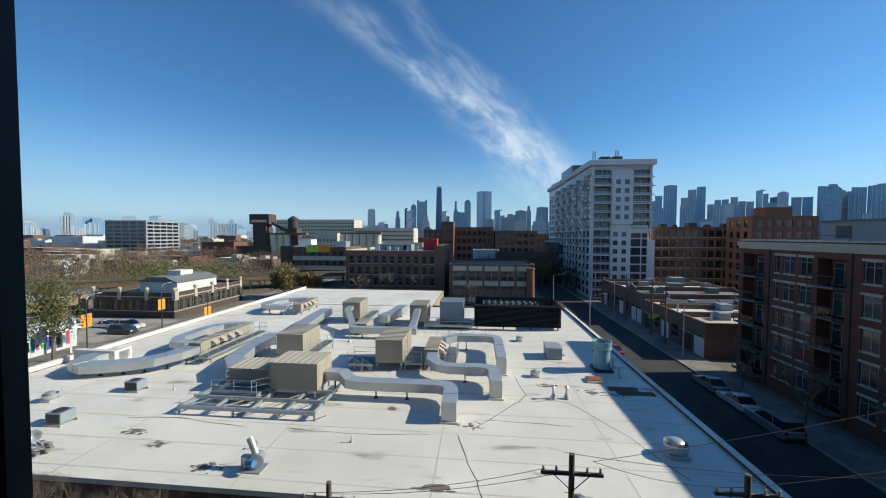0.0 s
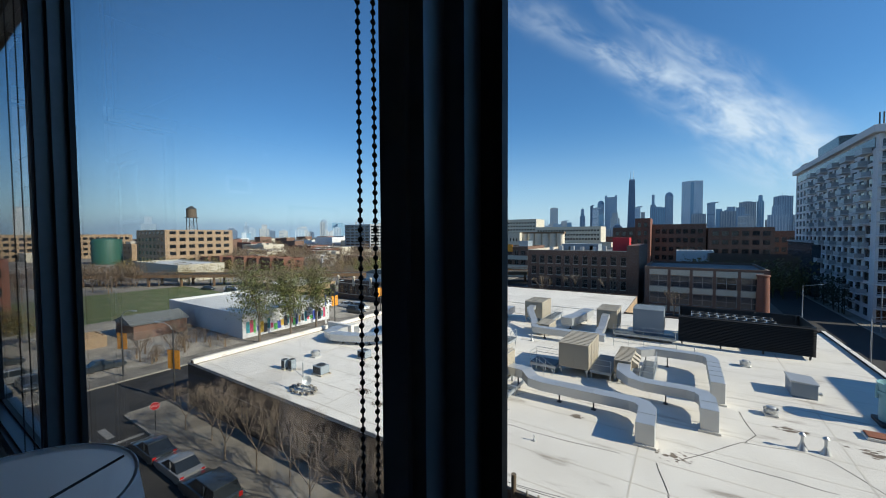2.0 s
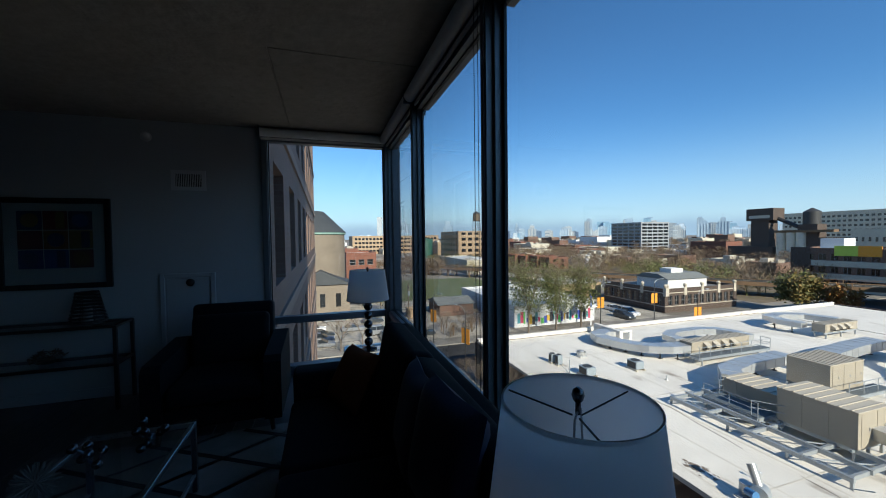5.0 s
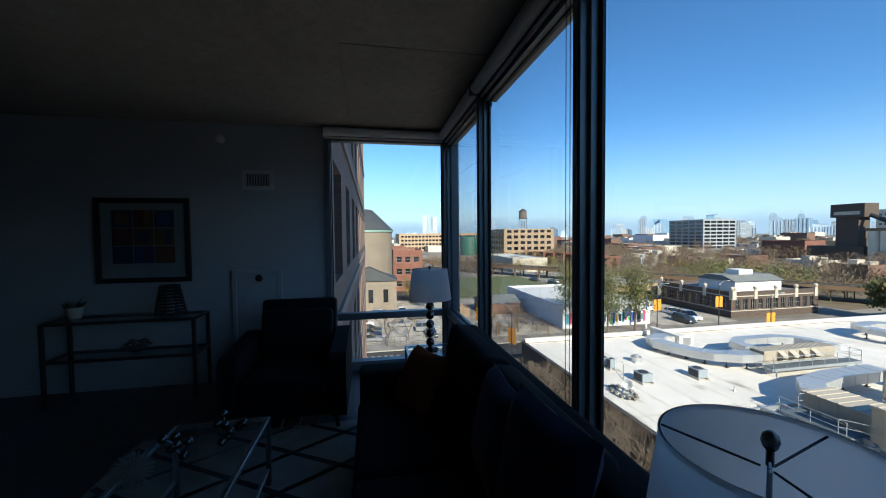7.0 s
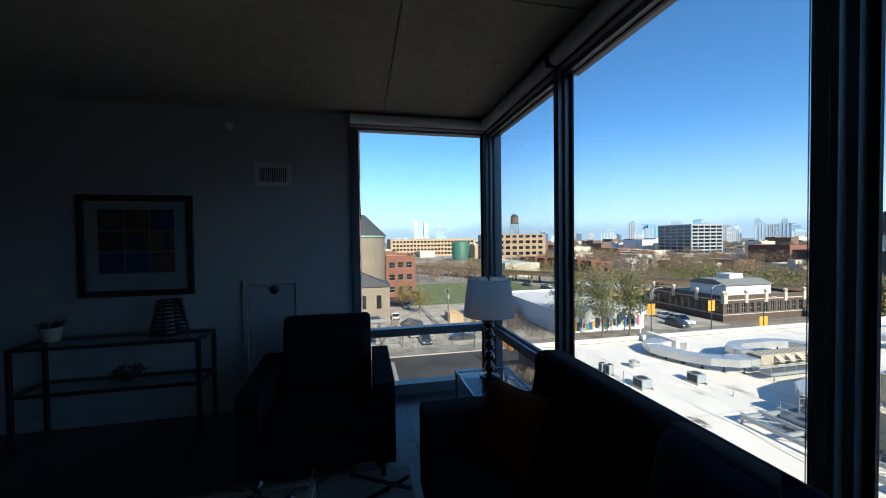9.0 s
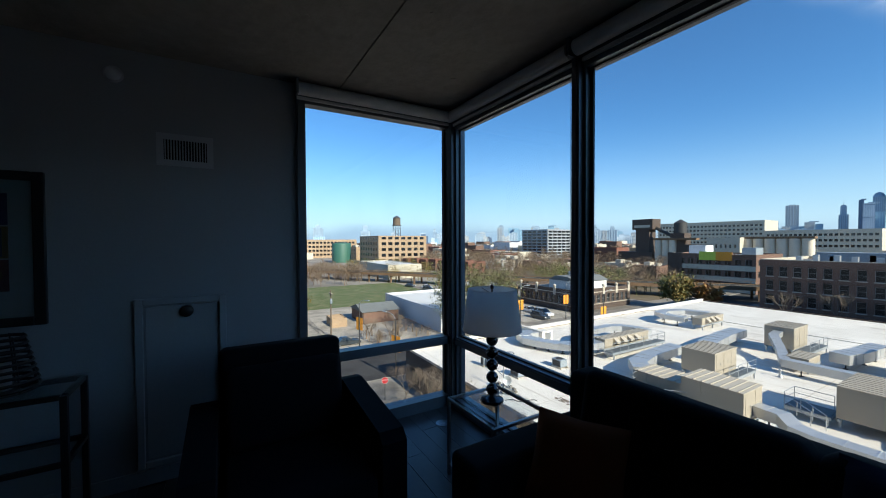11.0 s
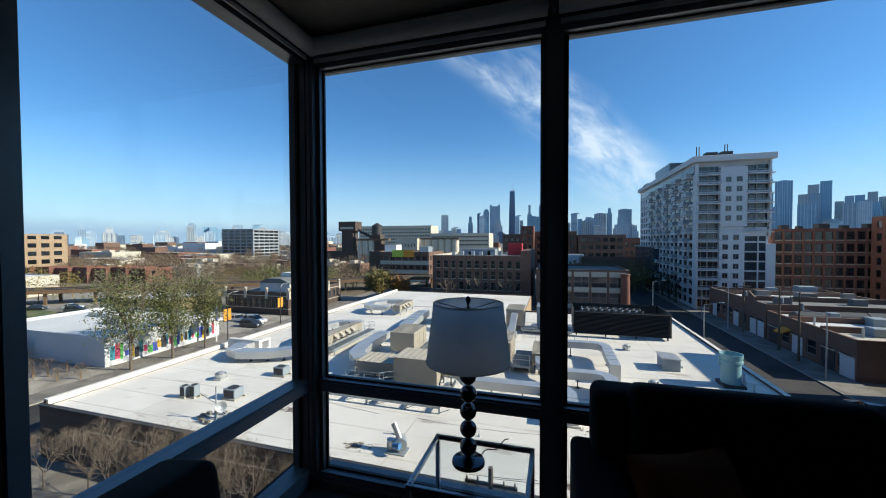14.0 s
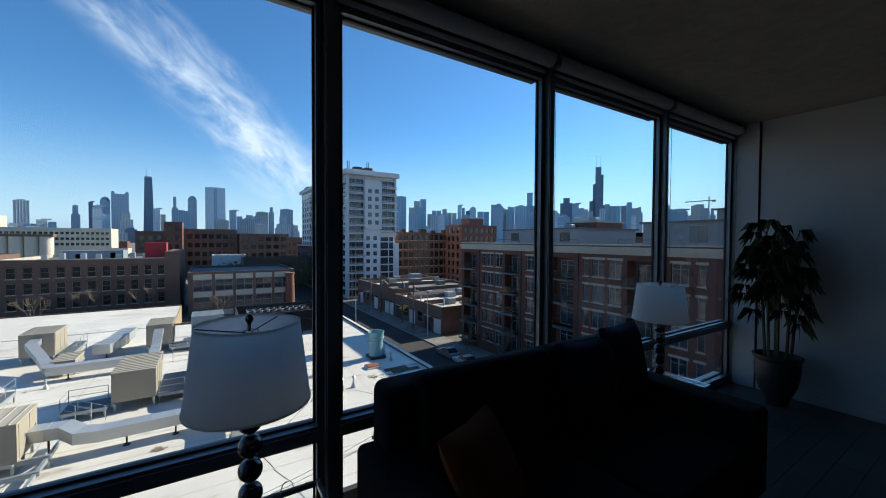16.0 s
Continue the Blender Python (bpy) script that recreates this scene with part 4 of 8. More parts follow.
# palm in an urn
palm = thing("potted_palm", "lady palm in a dark urn beside the window", "plant", (5.82, -0.56, 0))
part("urn", S().lathe(0, 0, [(0.78 * r, z) for r, z in ((0.12, 0), (0.125, 0.03), (0.13, 0.06), (0.19, 0.17), (0.225, 0.30), (0.232, 0.38), (0.225, 0.44), (0.25, 0.465), (0.255, 0.49), (0.225, 0.495), (0.215, 0.44))], 32), M_CLAY, palm, "dark glazed urn with a rolled rim", True)
part("soil", S().lathe(0, 0, ((0.168, 0.44), (0.155, 0.45)), 24), M_TAR, palm)
for i, (dx, dy, h) in enumerate(((-0.06, 0.05, 1.72), (0.03, -0.06, 1.60), (0.05, 0.03, 1.52), (-0.02, 0.09, 1.36), (0.04, -0.09, 1.26), (-0.07, -0.02, 1.44))):
    top = Vector((dx * 1.7, dy * 1.6, h))
    cane = part("cane", S().tube((dx, dy, 0.44), (dx * 1.3, dy * 1.25, 0.4 + (h - 0.4) * 0.5), 0.014, 0.012, 7).tube((dx * 1.3, dy * 1.25, 0.4 + (h - 0.4) * 0.5), top, 0.012, 0.008, 7), M_CANE, palm, "", True)
    fan = S()
    for k in range(14):
        a = k * 2.4 + i
        base = Vector((dx * 1.5, dy * 1.45, 0)) + Vector((0, 0, h - 0.50 + 0.041 * k))
        reach = 0.08 + 0.12 * random.random()
        tip = base + Vector((math.cos(a) * reach * (0.45 if math.cos(a) > 0 else 1), math.sin(a) * reach * (0.4 if math.sin(a) < 0 else 0.8), 0.06 + 0.1 * random.random()))
        fan.tube(base, tip, 0.004, 0.003, 5)
        for j in range(9):
            b = a + (j - 4) * 0.36 + 0.12 * random.random()
            l = (0.155 - 0.011 * abs(j - 4)) * (0.8 + 0.3 * random.random()) * (0.8 if math.cos(b) > 0 else 1)
            mid = tip + Vector((math.cos(b) * l * 0.55, math.sin(b) * l * 0.55, 0.015))
            end = tip + Vector((math.cos(b) * l, math.sin(b) * l, -0.07 - 0.09 * random.random()))
            w = Vector((-math.sin(b), math.cos(b), 0)) * 0.0048
            fan.poly((tip, mid + w, end)).poly((tip, end, mid - w))
    part("fronds", fan, M_PALM, cane)

# ---------------------------------------------------------------- outdoors
G = -16.8           # street level
R = -12.5           # neighbour's roof

structure("ground", S().box(-3600, 3600, -700, 4200, G - 0.6, G), M_GROUND, "dry open city ground reaching the horizon")
structure("road", S().box(-43.2, 24.0, 3.6, 13.2, G - 0.2, G + 0.012).box(-260, -101, 3.6, 13.2, G - 0.2, G + 0.012).box(-54.7, -43.2, -160, 330, G - 0.2, G + 0.012)
          .box(24.0, 34.3, -60, 230, G - 0.2, G + 0.012).box(-43.2, 120, 94.5, 99, G - 0.2, G + 0.010), M_ASPHALT, "worn grey asphalt street")
structure("pavement", S().box(-43.2, 24.0, 13.2, 17.9, G - 0.2, G + 0.15).box(-43.2, -40.4, 17.9, 94, G - 0.2, G + 0.15).box(-58.4, -54.7, -160, 330, G - 0.2, G + 0.15)
          .box(21.4, 24.0, 17.9, 94, G - 0.2, G + 0.15).box(34.3, 38.6, -60, 230, G - 0.2, G + 0.15).box(-43.2, 24, 0.6, 3.6, G - 0.2, G + 0.15).box(-43.2, -40.4, -60, 0.6, G - 0.2, G + 0.15), M_CONC, "pale concrete pavement with kerbs")
structure("kerb", S().box(-42.9, 24.0, 13.05, 13.22, G - 0.2, G + 0.17).box(-43.3, -43.14, 13.4, 94, G - 0.2, G + 0.17).box(-54.72, -54.56, -160, 330, G - 0.2, G + 0.17).box(24.0, 24.16, 17.9, 94, G - 0.2, G + 0.17).box(34.14, 34.3, -60, 230, G - 0.2, G + 0.17), M_KERB, "worn concrete kerb")
structure("parking_ground", S().box(-100, -58.4, -60, 34.0, G - 0.2, G + 0.02).box(-92, -58.4, 56, 73.5, G - 0.2, G + 0.02), M_LOT, "cracked pale parking lot")
structure("lawn", S().box(-150, -100.2, 14, 62, G - 0.2, G + 0.03), M_GRASS, "mown green park lawn")
structure("brushland", S().box(-420, -62, 108, 300, G - 0.2, G + 0.03), M_BRUSH, "dry brush under bare trees")
for i in range(6):
    tagged(part("road_marking", S().box(-52.6, -44.6, -2.2 + 0.95 * i, -1.7 + 0.95 * i, G + 0.012, G + 0.018), M_PAINT), "white crosswalk bar", "", "crosswalk", "structure")
for i in range(5):
    tagged(part("road_marking", S().box(-41.6 + 0.0, -38.8, 4.6 + 1.5 * i, 5.2 + 1.5 * i, G + 0.012, G + 0.018), M_PAINT), "white crosswalk bar", "", "crosswalk", "structure")
tagged(part("road_marking", S().box(-37.6, -37.1, 8.4, 12.9, G + 0.012, G + 0.018), M_PAINT), "white stop line", "", "", "structure")

WIN_CACHE = {}


def window_mesh(w, h, style, material):
    key = (round(w, 2), round(h, 2), style, material.name)
    if key not in WIN_CACHE:
        s, b = S(), 0.06 if w < 2 else 0.09
        s.box(-w / 2, -w / 2 + b, 0.0, 0.06, 0, h).box(w / 2 - b, w / 2, 0.0, 0.06, 0, h).box(-w / 2 + b, w / 2 - b, 0.0, 0.06, 0, b).box(-w / 2 + b, w / 2 - b, 0.0, 0.06, h - b, h)
        if style in ("sash", "grid"):
            s.box(-w / 2 + b, w / 2 - b, 0.005, 0.055, h * 0.5 - b / 2, h * 0.5 + b / 2)
        if style in ("double", "grid"):
            s.box(-b / 2, b / 2, 0.008, 0.05, b, h - b)
        p = S().box(-w / 2 + b * 0.6, w / 2 - b * 0.6, 0.02, 0.035, b * 0.6, h - b * 0.6)
        WIN_CACHE[key] = (s.mesh("window", M_WINFRAME), p.mesh("pane", material))
    return WIN_CACHE[key]


SIDES = {"S": 0.0, "W": -90.0, "E": 90.0, "N": 180.0}


def building(name, label, box, wall, roof_m, specs, parapet=0.6, category="building", coping=None, style="sash", win=M_WIN, depth=0.18, frames=True, group="", west=True):
    """A block with real openings. specs: side -> (columns, rows, width, height, first sill over the ground, storey, margin)."""
    x0, x1, y0, y1, z0, z1 = box
    cx, cy = (x0 + x1) / 2, (y0 + y1) / 2
    b = thing(name, label, category, (cx, cy, z0), group)
    H = z1 - z0
    hx, hy = (x1 - x0) / 2, (y1 - y0) / 2
    for side, ang in SIDES.items():
        if side == "W" and not west:
            continue
        length, off = (2 * hx, hy) if side in "SN" else (2 * hy, hx)
        turn = pose(0, 0, 0, 0, 0, ang)
        s = S()
        holes = []
        if side in specs:
            cols, rows, ww, wh, sill, storey, margin = specs[side]
            pitch = (length - 2 * margin) / cols
            us = [-length / 2 + margin + pitch * (i + 0.5) for i in range(cols)]
            zs = [sill + storey * j for j in range(rows)]
            cu = [-length / 2] + [v for u in us for v in (u - ww / 2, u + ww / 2)] + [length / 2]
            cz = [0.0] + [v for z in zs for v in (z, z + wh)] + [H]
            for i in range(len(cu) - 1):
                for j in range(len(cz) - 1):
                    a, c, d, e = cu[i], cu[i + 1], cz[j], cz[j + 1]
                    if i % 2 and j % 2:
                        y = -off
                        q = -off + depth
                        s.poly(((a, y, d), (a, q, d), (a, q, e), (a, y, e))).poly(((c, y, d), (c, y, e), (c, q, e), (c, q, d)))
                        s.poly(((a, y, d), (c, y, d), (c, q, d), (a, q, d))).poly(((a, y, e), (a, q, e), (c, q, e), (c, y, e)))
                        s.poly(((a, q + 0.1, d), (c, q + 0.1, d), (c, q + 0.1, e), (a, q + 0.1, e)))
                        holes.append(((a + c) / 2, d))
                    else:
                        s.poly(((a, -off, d), (c, -off, d), (c, -off, e), (a, -off, e)))
        else:
            s.poly(((-length / 2, -off, 0), (length / 2, -off, 0), (length / 2, -off, H), (-length / 2, -off, H)))
        part("wall", s.turn(turn), wall, b)
        if holes:
            fm, pm = window_mesh(ww, wh, style, win)
            for u, z in holes:
                m = turn @ Matrix.Translation((u, -off + depth - 0.02, z))
                if frames:
                    w = new("window", fm)
                    w.parent, w.matrix_basis = b, m
                    p = new("pane", pm)
                    p.parent = w
                else:
                    p = new("window", pm)
                    p.parent, p.matrix_basis = b, m
    zr = H - parapet
    part("roof", S().box(-hx + 0.02, hx - 0.02, -hy + 0.02, hy - 0.02, zr - 0.2, zr), roof_m, b)
    c = coping or wall
    t = min(0.35, hx * 0.2)
    part("parapet", S().box(-hx - 0.03, hx + 0.03, -hy - 0.03, -hy + t, H - 0.14, H + 0.02).box(-hx - 0.03, hx + 0.03, hy - t, hy + 0.03, H - 0.14, H + 0.02)
         .box(-hx - 0.03, -hx + t, -hy + t, hy - t, H - 0.14, H + 0.02).box(hx - t, hx + 0.03, -hy + t, hy - t, H - 0.14, H + 0.02)
         .box(-hx + 0.012, hx - 0.012, -hy + 0.012, -hy + t - 0.02, zr, H - 0.14).box(-hx + 0.012, hx - 0.012, hy - t + 0.02, hy - 0.012, zr, H - 0.14)
         .box(-hx + 0.012, -hx + t - 0.02, -hy + t, hy - t, zr, H - 0.14).box(hx - t + 0.02, hx - 0.012, -hy + t, hy - t, zr, H - 0.14), c, b)
    return b


# the building with the camera's flat: floors below and above, and its wing with windows
own = thing("apartment_block", "own apartment block below and above the flat", "building", (10, -8, G))
part("wall", S().box(-10.25, 12, -8, 8.1, 0, -G - 0.27), M_WINGBRICK, own)
part("upper_wall", S().box(-10.25, 12, -8, 8.1, -G + CZ + 0.31, -G + 16), M_WINGBRICK, own)
# added projection, out of view, that keeps grazing sun off the window mullions
part("unseen_sun_blocker", S().box(10.0, 12.0, 8.1, 11.4, 0, -G + 16), M_WINGBRICK, own)
part("end_wall", S().box(-3.68 + 0.02, 12, -8, 8.1, -G - 0.27, -G + CZ + 0.31), M_WINGBRICK, own)
wing = building("apartment_wing", "rose brick apartment wing with deep-set windows", (-27.0, -0.30, -14.0, -1.50, G, 19.0), M_WINGBRICK, M_TARROOF,
                {"N": (10, 11, 1.42, 1.80, 2.25, 3.10, 0.12)}, depth=0.22, style="sash")
for j in range(11):
    part("sill_course", S().box(-13.35, 13.35, 6.252, 6.30, 1.55 + 3.1 * j, 1.78 + 3.1 * j), M_WINGBAND, wing)

# ---- the white-roofed neighbour
nb = thing("commercial_building", "low brown brick building with a wide white roof", "building", (-9.5, 45, G))
H1 = R - G
wl = S()
wl.box(-31.0, 31.0, -27.0, -26.7, 0, H1 + 0.18).box(-31.0, -30.7, -26.7, 48, 0, H1 + 0.5).box(30.7, 31.0, -26.7, 27.3, 0, H1 + 0.25).box(5.4, 30.7, 27.0, 27.3, 0, H1 + 0.25).box(-30.7, 5.4, 47.7, 48, 0, H1 + 0.3)
part("wall", wl, M_DKBRICK, nb)
part("roof", S().box(-30.7, 30.7, -26.7, 27.0, H1 - 0.4, H1), M_ROOF, nb)
part("raised_roof", S().box(-30.7, 5.4, 27.0, 47.7, H1 - 0.4, H1 + 0.1), M_ROOF, nb)
part("brick_end", S().box(5.402, 5.55, 27.31, 47.9, 0, H1 + 0.12), M_YELBRICK, nb)
part("coping", S().box(-31.05, 31.05, -27.05, -26.65, H1 + 0.18, H1 + 0.24), M_STEELDK, nb)
part("coping", S().box(-31.06, -30.6, -26.65, 48, H1 + 0.5, H1 + 0.58), M_ROOF, nb)
part("coping", S().box(30.62, 31.06, -26.65, 27.3, H1 + 0.25, H1 + 0.32), M_ROOF, nb)
part("parapet_block", S().rbox(-29.6, -24.6, -9.2, -8.6, H1, H1 + 1.5, 0.05, 2).rbox(-25.2, -24.6, -8.6, -7.2, H1, H1 + 1.5, 0.05, 2), M_ROOF, nb)
for i in range(14):
    x = -29 + i * 4.3
    part("window_recess", S().box(x, x + 1.5, -27.02, -26.98, 0.9, 2.6), M_WIN, nb)
for i, x in enumerate((-25.0, -12, 3, 17)):
    part("wall_band", S().box(x, x + 9, -27.03, -27.0, 3.0, 3.12), M_CONC, nb)
part("parapet_lining", S().box(-30.698, -30.6, -26.6, 47.6, H1 + 0.1, H1 + 0.5), M_ROOF, nb)
M_SEAM = mat("soiled_membrane_lap", (0.52, 0.48, 0.41), 0.8, vary=0.3, size=1.2)
for k in range(17):
    yk = -25.4 + k * 3.05
    part("membrane_seam", S().box(-30.4, 30.4, yk, yk + 0.10, H1, H1 + 0.004), M_SEAM, nb)
for k in range(5):
    part("membrane_seam", S().box(-22 + k * 11.3, -21.9 + k * 11.3, -26.4, 26.6, H1, H1 + 0.006), M_SEAM, nb)
crk = S()
for line in (((3.6, 25.6), (4.3, 22.6), (5.0, 20.5), (5.4, 18.2)), ((4.6, 26.3), (8.2, 31.2), (11.5, 31.9), (12.6, 31.5), (15.6, 26.5), (17.2, 22.0)), ((8.6, 36.6), (9.2, 32.8), (8.4, 31.2)),
             ((-9, 25.2), (-4, 24.9), (1.5, 25.4)), ((5.0, 27.9), (9, 27.8), (12, 27.6)), ((8, 39.4), (12, 39.7), (17, 39.2)), ((-22, 25.4), (-18, 25.8), (-12, 25.0))):
    for (xa, ya), (xb, yb) in zip(line, line[1:]):
        n = 6
        for i in range(n):
            f = lambda k: Vector((xa + (xb - xa) * k / n + 0.05 * math.sin(7 * k + xa), ya + (yb - ya) * k / n + 0.05 * math.cos(5 * k + yb), 0))
            p, q = f(i), f(i + 1)
            d = (q - p).normalized()
            w = Vector((-d.y, d.x, 0)) * (0.022 + 0.014 * random.random())
            crk.poly([Vector((v.x + 9.5, v.y - 45, H1 + 0.004)) for v in (p + w, p - w, q - w, q + w)])
part("tar_seam", crk, M_TAR, nb, "dark cracked roof seams")
blot = S()
for x, y, r, sx in ((4.3, 26.9, 0.75, 1.5), (-11.5, 20.3, 0.7, 1.7), (15.4, 34.0, 0.9, 2.1), (17.4, 33.7, 0.8, 1.6), (11.4, 35.2, 0.5, 2.3), (-16.5, 22.3, 0.5, 1.6), (2.6, 19.9, 0.35, 4.0), (-2.0, 29.0, 0.35, 1.6), (-19.5, 23.6, 0.5, 2.1)):
    for k in range(26):
        a, q = random.random() * 6.283, random.random() ** 0.7
        c = Vector((x + 9.5 + math.cos(a) * q * r * sx, y - 45 + math.sin(a) * q * r, H1 + 0.005 + 0.0002 * k))
        w = 0.04 + 0.16 * random.random() * (1.2 - q)
        blot.poly([c + Vector((math.cos(t * 1.047) * w * sx * (0.7 + 0.5 * random.random()), math.sin(t * 1.047) * w * (0.7 + 0.5 * random.random()), 0)) for t in range(6)])
part("grime_patch", blot, mat("roof_grime", (0.17, 0.135, 0.105), 0.95, vary=0.4, size=0.4), nb, "brown grime where water ponded")


# ---- rooftop plant
def hvac(x0, x1, y0, y1, z0, z1, ribs_along="y", grey=False, n=8, label="tan rooftop air handling unit with a ribbed lid"):
    u = thing("rooftop_unit", label, "air handler", ((x0 + x1) / 2, (y0 + y1) / 2, R), "rooftop units")
    a, b, hz0, hz1 = (x1 - x0) / 2, (y1 - y0) / 2, z0 - R, z1 - R
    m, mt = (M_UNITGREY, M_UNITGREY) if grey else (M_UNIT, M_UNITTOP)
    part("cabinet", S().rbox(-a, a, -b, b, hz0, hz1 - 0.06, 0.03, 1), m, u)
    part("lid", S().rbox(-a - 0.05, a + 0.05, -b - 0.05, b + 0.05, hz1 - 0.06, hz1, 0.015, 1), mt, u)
    for i in range(n):
        if ribs_along == "y":
            x = -a + 2 * a * (i + 0.5) / n
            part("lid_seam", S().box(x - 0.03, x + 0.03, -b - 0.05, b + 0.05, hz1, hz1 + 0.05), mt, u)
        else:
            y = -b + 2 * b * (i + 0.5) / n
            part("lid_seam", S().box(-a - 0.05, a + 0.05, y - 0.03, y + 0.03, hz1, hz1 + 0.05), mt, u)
    k = max(2, int(2 * b / 1.2))
    for i in range(k):
        y = -b + 2 * b * (i + 0.5) / k
        pnl = part("access_door", S().rbox(a, a + 0.025, y - 0.45, y + 0.45, hz0 + 0.12, hz1 - 0.16, 0.008, 1), m, u)
        part("latch", S().box(a + 0.025, a + 0.06, y + 0.3, y + 0.36, (hz0 + hz1) / 2 - 0.1, (hz0 + hz1) / 2 + 0.1), M_RAIL, pnl)
    k = max(2, int(2 * a / 1.1))
    for i in range(k + 1):
        x = -a + 2 * a * i / k
        part("corner_strip", S().box(x - 0.025, x + 0.025, -b - 0.02, -b, hz0 + 0.03, hz1 - 0.07), m, u)
    part("louvre", S().box(-a * 0.3, a * 0.3, b, b + 0.03, hz0 + 0.2, hz1 - 0.3), M_STEELDK, u)
    for sx in (-0.9, 0.9):
        part("skid", S().box(sx * a - 0.08, sx * a + 0.08, -b - 0.2, b + 0.2, hz0 - 0.18, hz0), M_RAIL, u)
    for sx in (-0.9, 0.9):
        for sy in (-0.9, 0.0, 0.9):
            part("support_leg", S().box(sx * a - 0.07, sx * a + 0.07, sy * b - 0.07, sy * b + 0.07, 0, hz0 - 0.18), M_RAIL, u)
    return u


Z0 = -11.7
hvac(-12.9, -8.7, 29.8, 33.0, Z0, -9.35, "y", n=7)
ul = hvac(-17.6, -13.2, 31.0, 34.0, Z0, -10.45, "y", n=7, label="low tan rooftop unit with yellow hoods")
hvac(-17.4, -14.4, 38.8, 43.4, Z0, -9.4, "x", n=9)
hvac(-5.7, -2.9, 37.3, 42.6, Z0, -9.25, "x", n=10)
hvac(-0.7, 0.7, 38.2, 43.2, Z0, -10.4, "x", n=12, label="narrow tan rooftop unit with exhaust hoods")
hvac(-16.7, -13.9, 57.0, 61.6, Z0, -9.1, "x", n=8)
hvac(-5.6, -3.0, 56.0, 60.6, Z0, -9.1, "x", n=8)
hvac(-1.0, 2.6, 56.6, 60.4, Z0, -8.6, "x", True, 5, "grey rooftop cooling unit with flat panels")
hvac(-27.3, -25.9, 38.0, 47.2, Z0, -10.5, "x", n=16, label="long low tan rooftop unit with hoods")
hvac(-27.6, -26.2, 62.0, 69.0, Z0, -10.6, "x", n=12, label="long low tan rooftop unit with hoods")
hvac(-12.6, -10.8, 50.5, 54.0, Z0, -10.9, "x", n=5, label="small tan rooftop unit beside ducts")


def hoods(x, y, z, n, dy):
    for i in range(n):
        o = thing("exhaust_hood", "tan sheet metal exhaust hood", "hood", (x, y + i * dy, z), "exhaust hoods")
        part("cowl", S().prism([(0, 0.0), (0.55, -0.35), (0.55, -0.55), (0, -0.75)], "y", -0.35, 0.35), M_UNITTOP, o)
        part("mesh_screen", S().box(0.05, 0.5, -0.33, 0.33, -0.72, -0.70), M_STEELDK, o)


hoods(-25.87, 40.0, -10.6, 4, 1.4)
hoods(0.73, 39.4, -10.5, 3, 1.2)
hoods(-26.17, 63.4, -10.7, 3, 1.5)


def duct(label, pts, w, h, drop=None, legs=True):
    """A rectangular sheet metal duct along a line, with joint flanges and legs."""
    d = thing("air_duct", label, "duct", (pts[0][0], pts[0][1], R), "roof ducts")
    o = Vector((pts[0][0], pts[0][1], R))
    P = [Vector(p) - o for p in pts]
    rings = []
    for i, p in enumerate(P):
        a = (P[i] - P[i - 1]) if i else (P[1] - P[0])
        b = (P[i + 1] - P[i]) if i < len(P) - 1 else a
        t = (Vector((a.x, a.y, 0)).normalized() + Vector((b.x, b.y, 0)).normalized())
        t.normalize()
        c = Vector((-t.y, t.x, 0))
        cosv = max(0.6, Vector((a.x, a.y, 0)).normalized().dot(t))
        rings.append([p + c * (w / 2 / cosv) * sx + Vector((0, 0, sz * h / 2)) for sx, sz in ((-1, -1), (1, -1), (1, 1), (-1, 1))])
    for i in range(len(rings) - 1):
        s = S()
        s.v = [tuple(v) for r in rings[i:i + 2] for v in r]
        s.f = [(k, (k + 1) % 4, 4 + (k + 1) % 4, 4 + k) for k in range(4)] + [(3, 2, 1, 0), (4, 5, 6, 7)]
        part("duct_section", s, M_DUCT, d)
        seg = P[i + 1] - P[i]
        n = int(seg.length / 1.6)
        for k in range(1, n + 1):
            q = P[i] + seg * (k / (n + 1))
            t = Vector((seg.x, seg.y, 0)).normalized()
            c = Vector((-t.y, t.x, 0))
            f = S()
            f.v = [tuple(q + t * e + c * sx * (w / 2 + 0.025) + Vector((0, 0, sz * (h / 2 + 0.025)))) for e in (-0.03, 0.03) for sx, sz in ((-1, -1), (1, -1), (1, 1), (-1, 1))]
            f.f = [(k2, (k2 + 1) % 4, 4 + (k2 + 1) % 4, 4 + k2) for k2 in range(4)] + [(3, 2, 1, 0), (4, 5, 6, 7)]
            part("flange", f, M_DUCT, d)
            if legs and k % 2 == 1 and q.z - h / 2 > 0.15:
                part("duct_leg", S().box(q.x - 0.05, q.x + 0.05, q.y - 0.05, q.y + 0.05, 0, q.z - h / 2), M_STEELDK, d)
                part("pad", S().box(q.x - 0.18, q.x + 0.18, q.y - 0.18, q.y + 0.18, 0, 0.06), M_STEELDK, d)
    if drop:
        q = P[-1]
        part("drop_leg", S().rbox(q.x - w / 2, q.x + w / 2, q.y - w * 0.45, q.y + w * 0.45, 0.02, q.z + h / 2 + 0.01, 0.02, 1), M_DUCT, d)
        part("kerb_collar", S().box(q.x - w / 2 - 0.12, q.x + w / 2 + 0.12, q.y - w * 0.45 - 0.12, q.y + w * 0.45 + 0.12, 0, 0.16), M_ROOF, d)
    return d


